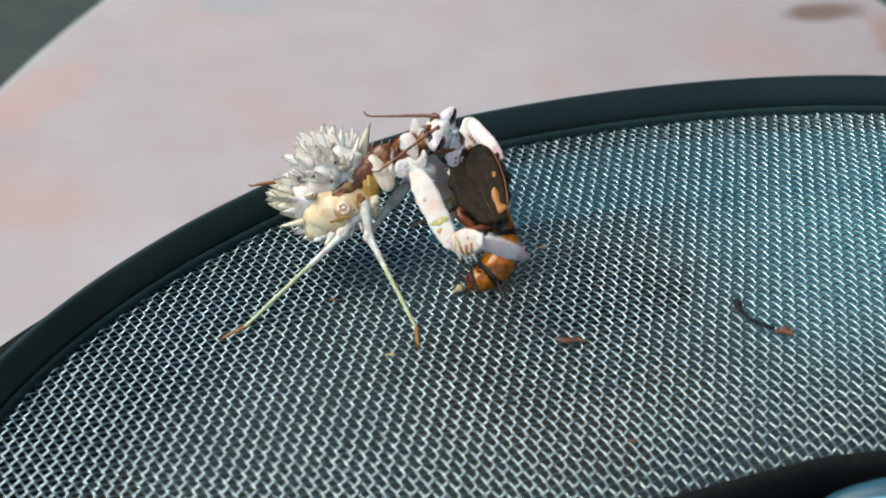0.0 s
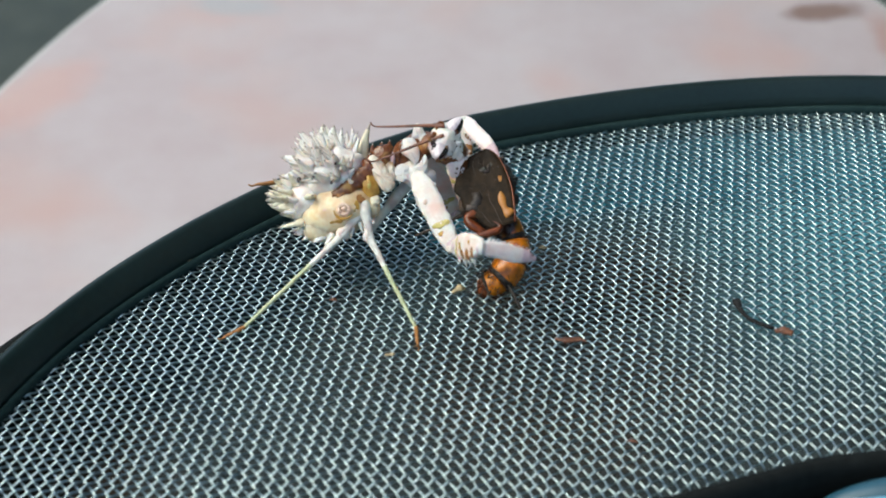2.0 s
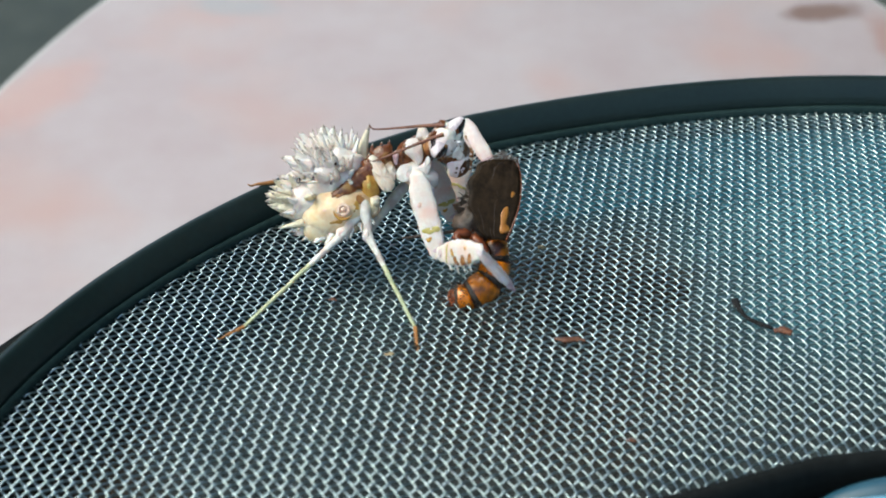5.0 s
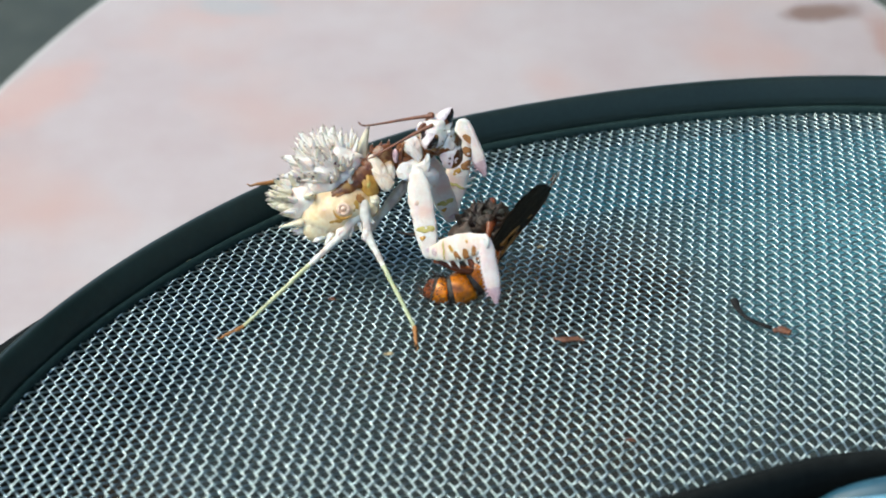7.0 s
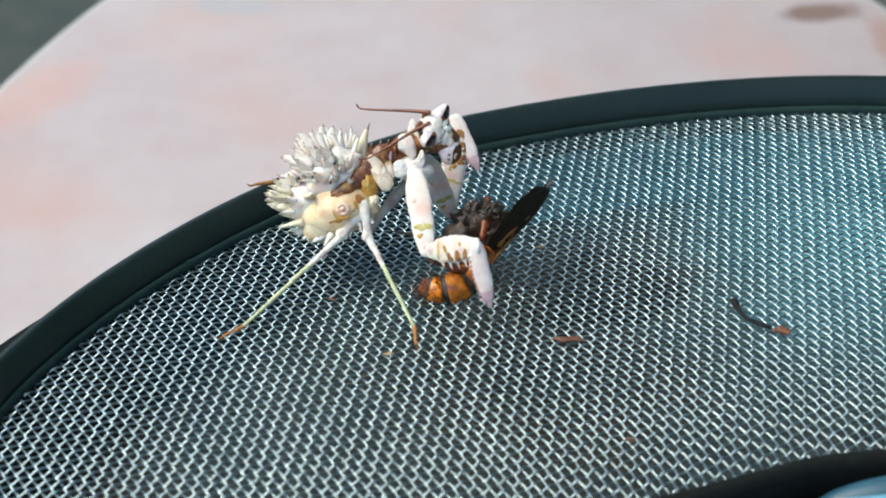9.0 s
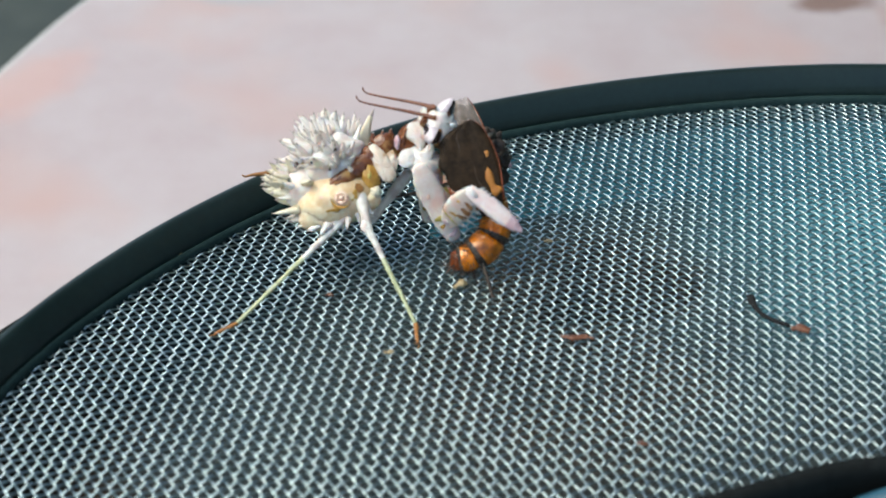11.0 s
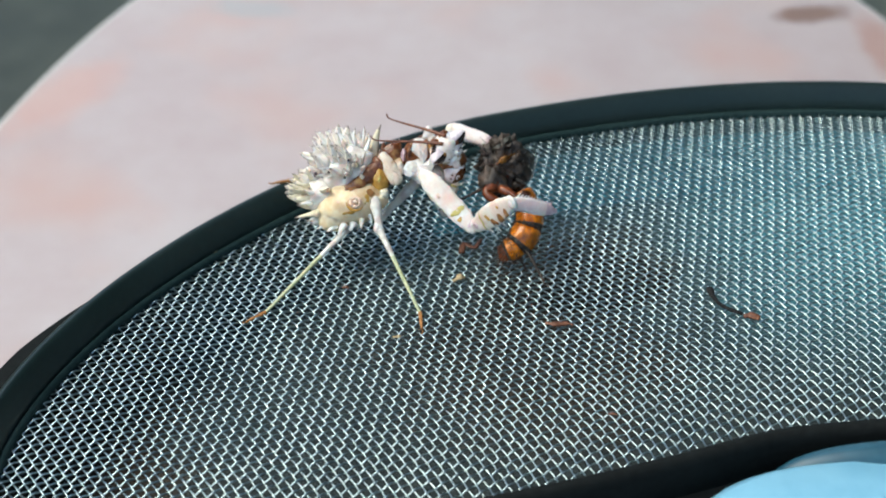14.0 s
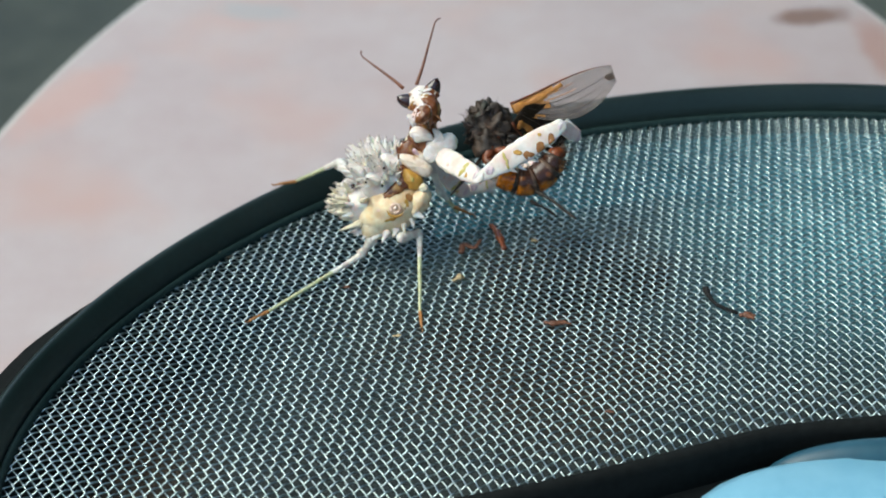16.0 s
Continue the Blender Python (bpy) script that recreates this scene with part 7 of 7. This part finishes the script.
    walk(LEGS["hind_far"][1], [
        (0, aim(G(555.1, 325.0, 9.00), G(465.6, 313.0, 15.02))), (4.2, aim(G(556.2, 325.3, 9.00), G(465.6, 313.0, 15.02))),
        (6.3, aim(G(557.0, 325.5, 9.00), G(465.6, 313.0, 15.02))), (9.2, aim(G(558.2, 327.3, 9.00), G(465.6, 313.0, 15.02))),
        (11.3, aim(G(572.5, 343.8, 9.00), G(465.6, 313.0, 15.02))), (12, aim(G(568.4, 339.2, 9.00), G(465.6, 313.0, 15.02))),
        (13, aim(G(561.3, 332.9, 9.00), G(465.6, 313.0, 15.02))), (13.5, aim(G(558.9, 330.1, 9.00), G(465.6, 313.0, 15.02))),
        (14, aim(G(557.8, 329.0, 9.00), G(465.6, 313.0, 15.02))), (14.5, aim(G(558.5, 326.5, 9.00), G(465.6, 313.0, 15.02))),
        (15, aim(G(561.0, 326.2, 9.00), G(465.6, 313.0, 15.02))), (15.3, aim(G(562.9, 326.2, 9.00), G(465.6, 313.0, 15.02))),
        (15.5, aim(G(564.2, 326.2, 9.00), G(465.6, 313.0, 15.02))), (15.6, aim(G(557.2, 286.5, 9.00), G(465.6, 313.0, 15.02))),
        (15.8, aim(G(559.5, 281.8, 9.00), G(465.6, 313.0, 15.02))), (16, aim(G(561.9, 277.2, 9.00), G(465.6, 313.0, 15.02))),
    ])
    walk(LEGS["hind_far"][2], [
        (0, aim(G(465.6, 313.0, 15.02), G(438.4, 317.6, 14.60))), (4.2, aim(G(465.6, 313.0, 15.02), G(438.4, 317.6, 14.60))),
        (6.3, aim(G(465.6, 313.0, 15.02), G(438.4, 317.6, 14.60))), (9.2, aim(G(465.6, 313.0, 15.02), G(438.4, 317.6, 14.60))),
        (11.3, aim(G(465.6, 313.0, 15.02), G(438.4, 317.6, 14.60))), (12, aim(G(465.6, 313.0, 15.02), G(438.4, 317.6, 14.60))),
        (13, aim(G(465.6, 313.0, 15.02), G(438.4, 317.6, 14.60))), (13.5, aim(G(465.6, 313.0, 15.02), G(438.4, 317.6, 14.60))),
        (14, aim(G(465.6, 313.0, 15.02), G(438.4, 317.6, 14.60))), (14.5, aim(G(465.6, 313.0, 15.02), G(438.4, 317.6, 14.60))),
        (15, aim(G(465.6, 313.0, 15.02), G(438.4, 317.6, 14.60))), (15.3, aim(G(465.6, 313.0, 15.02), G(438.4, 317.6, 14.60))),
        (15.5, aim(G(465.6, 313.0, 15.02), G(438.4, 317.6, 14.60))), (15.6, aim(G(465.6, 313.0, 15.02), G(438.4, 317.6, 14.60))),
        (15.8, aim(G(465.6, 313.0, 15.02), G(438.4, 317.6, 14.60))), (16, aim(G(465.6, 313.0, 15.02), G(438.4, 317.6, 14.60))),
    ])
    fly_rows = [
        (0, BASE @ at(G(880.2, 394.9, 0.50), 0, 0.0, 0)),
        (0.5, BASE @ at(G(885.4, 399.9, 0.50), 0, 0.0, 0)),
        (1, BASE @ at(G(890.6, 402.0, 0.50), 0, -3.0, 0)),
        (1.5, BASE @ at(G(895.8, 405.0, 0.50), 0, -3.0, 0)),
        (2, BASE @ at(G(895.4, 402.3, -0.50), 0, -3.0, 0)),
        (2.5, BASE @ at(G(890.6, 408.3, -0.50), 0, 0.0, 0)),
        (3, BASE @ at(G(890.1, 420.5, -1.70), 0, 0.0, 0)),
        (3.5, BASE @ at(G(885.3, 424.5, -1.70), 0, 2.0, 0)),
        (4, BASE @ at(G(880.5, 430.5, -1.70), 0, 2.0, 0)),
        (4.2, BASE @ at(G(880.6, 430.5, -1.70), 0, 2.0, 0)),
        (4.9, BASE @ at(G(873.7, 437.2, -1.50), 0, 11.0, 0)),
        (5.6, BASE @ at(G(866.8, 443.9, -1.30), 0, 20.0, 0)),
        (6.3, BASE @ at(G(859.8, 450.6, -1.10), 0, 29.0, 0)),
        (7, BASE @ at(G(860.1, 448.7, -1.10), 0, 29.0, 0)),
        (7.5, BASE @ at(G(857.4, 446.8, -1.10), 0, 29.0, 0)),
        (8, BASE @ at(G(851.6, 446.9, -1.10), 0, 29.0, 0)),
        (8.5, BASE @ at(G(851.4, 446.9, -1.10), 0, 29.0, 0)),
        (9, BASE @ at(G(851.2, 447.0, -1.10), 0, 29.0, 0)),
        (9.2, BASE @ at(G(850.2, 448.1, -1.10), 0, 29.0, 0)),
        (9.9, BASE @ at(G(856.3, 420.4, -0.57), 0, 20.7, 0)),
        (10.6, BASE @ at(G(862.2, 393.3, -0.03), 0, 12.3, 0)),
        (11.3, BASE @ at(G(867.9, 367.0, 0.50), 0, 4.0, 0)),
        (11.5, BASE @ at(G(874.2, 368.3, 0.50), 0, 2.9, 0)),
        (12, BASE @ at(G(890.6, 371.6, 0.50), 0, 0.0, 0)),
        (12.5, BASE @ at(G(898.3, 379.9, 0.50), 0, 0.0, 0)),
        (13, BASE @ at(G(898.5, 387.8, 0.50), 0, 2.0, 0)),
        (13.25, BASE @ at(G(910.5, 380.0, 0.50), 0, -2.0, 0)),
        (13.5, BASE @ at(G(922.7, 372.0, 0.50), 0, -6.0, 0)),
        (14, BASE @ at(G(933.2, 354.5, 0.50), 0, -6.0, 0)),
        (14.5, BASE @ at(G(919.6, 392.1, 0.50), 0, -4.0, 0)),
        (15, BASE @ at(G(910.7, 403.3, -0.50), 0, 0.0, 0)),
        (15.3, BASE @ at(G(893.5, 442.4, -1.70), 0, 0.0, 0)),
        (15.5, BASE @ at(G(921.3, 442.4, -1.70), 0, -4.0, 0)),
        (15.54, BASE @ at(G(922.3, 391.9, 0.50), 0, -12.0, 0)),
        (15.57, BASE @ at(G(923.4, 347.0, 0.50), 0, -22.0, 0)),
        (15.6, BASE @ at(G(927.0, 308.5, 1.00), 0, -30.0, 0)),
        (15.7, BASE @ at(G(933.8, 305.1, 1.00), 0, -30.0, 0)),
        (15.8, BASE @ at(G(936.0, 300.6, 1.00), 0, -30.0, 0)),
        (15.9, BASE @ at(G(934.9, 282.6, 1.00), 0, -30.0, 0)),
        (16, BASE @ at(G(932.6, 260.0, 1.00), 0, -30.0, 0)),
    ]
    walk(FLY, fly_rows)
    # a leg that stays with the fly until it drops at the end
    rest = FALLEN_LEG.matrix_basis.copy()
    walk(FALLEN_LEG, [(t, f @ at((-1.5, 1.5, 4.0), 60, 0, 0)) for t, f in fly_rows if t < 15.85] + [(15.9, at((6.0, 1.0, 5.5), 30, 20, 10)), (16, rest)])
    walk(FLY_ABDOMEN, [
        (0, pose(0, 0, 0)), (4.2, pose(0, 0, 0)), (6.3, pose(0, 0, 0, 0, 4, 0)),
        (9.2, pose(0, 0, 0, 0, 4, 0)), (11.3, pose(0, 0, 0)), (15.5, pose(0, 0, 0)),
        (15.54, pose(-0.001, 0, -0.0004, 0, 20, 60)), (15.57, pose(-0.002, 0, -0.0008, 0, 40, 120)), (15.6, pose(-0.0036, 0, -0.0020, 0, 58, 178)),
        (16, pose(-0.0036, 0, -0.0020, 0, 60, 180)),
    ])
    walk(FLY_THORAX, [
        (0, pose(0, 0, 0)), (4.2, pose(0, 0, 0)), (6.3, pose(0.0006, 0.0014, -0.0026, 0, 0, 0)),
        (9.2, pose(0.0006, 0.0014, -0.0026, 0, 0, 0)), (11.3, pose(0, 0, 0)), (16, pose(0, 0, 0)),
    ])
    wing_rows = [
        (0, aim(G(893.6, 387.7, 1.00), G(850.3, 249.0, 12.47), 180)), (0.5, aim(G(898.7, 389.8, 1.00), G(854.5, 253.1, 12.58), 180)),
        (1, aim(G(903.9, 391.8, 1.00), G(858.7, 257.1, 12.68), 180)), (1.5, aim(G(905.1, 393.4, 1.00), G(859.9, 258.2, 12.65), 180)),
        (2, aim(G(906.3, 394.9, 1.00), G(861.0, 259.2, 12.61), 180)), (2.5, aim(G(905.0, 400.2, 0.20), G(861.9, 267.5, 12.04), 180)),
        (3, aim(G(903.6, 405.4, -0.60), G(862.7, 275.7, 11.46), 180)), (3.5, aim(G(900.8, 410.4, -0.60), G(859.4, 278.2, 11.30), 180)),
        (4, aim(G(898.0, 415.4, -0.60), G(856.1, 280.7, 11.14), 180)), (4.2, aim(G(898.1, 415.5, -0.60), G(856.1, 280.7, 11.14), 180)),
        (4.9, aim(G(893.0, 428.9, -1.27), G(901.0, 289.6, 8.21), 205)), (5.6, aim(G(888.0, 442.3, -1.93), G(945.5, 298.4, 4.54), 232)),
        (6.3, aim(G(883.0, 455.5, -2.60), G(989.8, 307.2, 5.16), 264)), (7, aim(G(885.3, 455.6, -2.60), G(987.1, 312.2, 5.47), 264)),
        (7.5, aim(G(883.5, 455.7, -2.60), G(970.5, 327.1, 6.20), 264)), (8, aim(G(879.8, 455.8, -2.60), G(966.8, 332.1, 6.32), 264)),
        (8.5, aim(G(880.0, 456.2, -2.60), G(968.7, 333.0, 6.30), 264)), (9, aim(G(880.2, 456.7, -2.60), G(970.6, 333.8, 6.28), 264)),
        (9.2, aim(G(879.2, 457.9, -2.60), G(969.9, 335.7, 6.29), 264)), (9.9, aim(G(880.4, 426.3, -1.40), G(911.9, 285.8, 5.53), 232)),
        (10.6, aim(G(881.5, 395.3, -0.20), G(854.8, 236.9, 8.06), 205)), (11.3, aim(G(882.5, 364.8, 1.00), G(798.5, 188.9, 7.49), 180)),
        (11.5, aim(G(887.6, 365.0, 1.00), G(813.6, 205.5, 9.92), 180)), (12, aim(G(900.9, 365.4, 1.00), G(852.7, 248.1, 13.58), 180)),
        (12.5, aim(G(908.8, 373.5, 1.00), G(861.2, 257.7, 13.66), 180)), (13, aim(G(909.4, 377.1, 1.00), G(863.6, 260.2, 13.64), 180)),
        (13.25, aim(G(898.8, 325.8, -1.50), G(935.0, 330.0, 11.00), 195)), (13.5, aim(G(887.1, 298.4, -1.50), G(930.0, 332.0, 11.00), 190)),
        (14, aim(G(891.3, 283.9, -1.50), G(935.0, 318.0, 11.00), 185)), (14.5, aim(G(901.9, 318.0, -1.50), G(932.0, 348.0, 11.50), 190)),
        (15, aim(G(904.6, 336.6, -1.50), G(952.0, 395.0, 6.50), 185)), (15.3, aim(G(874.6, 392.3, -1.50), G(934.9, 531.6, 2.91), 180)),
        (15.5, aim(G(915.8, 381.1, -1.50), G(1010.6, 509.3, 2.67), 185)), (15.54, aim(G(922.0, 319.1, 0.00), G(1056.6, 408.8, 4.09), 240)),
        (15.57, aim(G(924.2, 263.0, 0.00), G(1101.3, 296.7, 3.38), 300)), (15.6, aim(G(927.6, 229.4, 0.00), G(1129.2, 184.7, 1.68), 360)),
        (15.7, aim(G(930.9, 220.4, 0.00), G(1140.3, 171.2, 0.00), 360)), (15.8, aim(G(930.9, 216.0, 0.00), G(1140.3, 164.5, 0.00), 360)),
        (15.9, aim(G(933.2, 201.4, 0.00), G(1148.1, 134.3, 0.00), 360)), (16, aim(G(916.3, 173.4, 0.00), G(1132.4, 97.3, 0.00), 360)),
    ]
    walk(WINGS[0], [(t, (BASE.inverted() @ f).inverted() @ w) for (t, w), (_, f) in zip(wing_rows, fly_rows)])
    wing_rows = [
        (0, aim(G(891.0, 389.0, -3.60), G(848.8, 253.5, -0.08), 180)), (0.5, aim(G(896.1, 391.0, -3.60), G(852.9, 257.4, 0.00), 180)),
        (1, aim(G(901.2, 393.0, -3.60), G(857.0, 261.4, 0.08), 180)), (1.5, aim(G(902.3, 394.5, -3.60), G(858.1, 262.4, 0.05), 180)),
        (2, aim(G(903.5, 396.0, -3.60), G(859.3, 263.4, 0.03), 180)), (2.5, aim(G(902.2, 401.1, -4.40), G(860.1, 271.5, -0.60), 180)),
        (3, aim(G(900.9, 406.2, -5.20), G(860.9, 279.5, -1.24), 180)), (3.5, aim(G(898.1, 411.1, -5.20), G(857.7, 282.0, -1.35), 180)),
        (4, aim(G(895.3, 416.1, -5.20), G(854.4, 284.5, -1.47), 180)), (4.2, aim(G(895.4, 416.1, -5.20), G(854.5, 284.5, -1.47), 180)),
        (4.9, aim(G(889.2, 425.2, -4.53), G(899.0, 292.1, -1.91), 192)), (5.6, aim(G(883.0, 434.4, -3.87), G(943.9, 299.8, -2.80), 206)),
        (6.3, aim(G(876.8, 443.7, -3.20), G(989.1, 307.6, -3.20), 246)), (7, aim(G(879.0, 443.8, -3.20), G(986.5, 312.6, -3.20), 246)),
        (7.5, aim(G(877.3, 443.8, -3.20), G(970.0, 327.5, -3.20), 246)), (8, aim(G(873.6, 443.9, -3.20), G(966.2, 332.4, -3.20), 246)),
        (8.5, aim(G(873.8, 444.4, -3.20), G(968.1, 333.3, -3.20), 246)), (9, aim(G(874.0, 444.8, -3.20), G(970.0, 334.2, -3.20), 246)),
        (9.2, aim(G(873.1, 446.1, -3.20), G(969.3, 336.0, -3.20), 246)), (9.9, aim(G(875.6, 418.8, -3.33), G(910.6, 287.4, -2.06), 213)),
        (10.6, aim(G(877.9, 392.4, -3.47), G(853.6, 240.5, -1.61), 194)), (11.3, aim(G(880.2, 366.8, -3.60), G(798.1, 195.2, -3.60), 180)),
        (11.5, aim(G(885.3, 367.0, -3.60), G(813.0, 211.2, -3.42), 180)), (12, aim(G(898.6, 367.2, -3.60), G(851.5, 252.6, 0.73), 180)),
        (12.5, aim(G(906.4, 374.8, -3.60), G(859.9, 261.5, 0.78), 180)), (13, aim(G(907.1, 378.4, -3.60), G(862.3, 264.0, 0.77), 180)),
        (13.25, aim(G(891.5, 335.0, 1.50), G(937.9, 372.7, 13.22), 195)), (13.5, aim(G(879.5, 307.4, 1.50), G(926.5, 345.6, 13.20), 190)),
        (14, aim(G(883.6, 293.0, 1.50), G(931.5, 331.9, 13.17), 185)), (14.5, aim(G(894.2, 327.7, 1.50), G(942.6, 367.2, 13.14), 190)),
        (15, aim(G(896.8, 346.6, 1.50), G(945.4, 386.1, 13.14), 185)), (15.3, aim(G(866.4, 403.1, 1.50), G(914.9, 442.6, 13.14), 180)),
        (15.5, aim(G(908.1, 391.7, 1.50), G(956.7, 431.3, 13.14), 185)), (15.54, aim(G(921.5, 347.6, -1.20), G(1010.8, 442.4, 2.06), 185)),
        (15.57, aim(G(923.7, 297.4, -1.20), G(1010.7, 364.3, 3.61), 185)), (15.6, aim(G(932.6, 255.0, -1.20), G(1010.7, 305.2, 5.11), 185)),
        (15.7, aim(G(935.9, 246.1, -1.20), G(1014.0, 296.3, 5.11), 185)), (15.8, aim(G(935.9, 241.6, -1.20), G(1014.0, 291.8, 5.11), 185)),
        (15.9, aim(G(938.1, 227.2, -1.20), G(1016.2, 277.3, 5.11), 185)), (16, aim(G(921.4, 199.3, -1.20), G(999.5, 249.5, 5.11), 185)),
    ]
    walk(WINGS[1], [(t, (BASE.inverted() @ f).inverted() @ w) for (t, w), (_, f) in zip(wing_rows, fly_rows)])


motions()
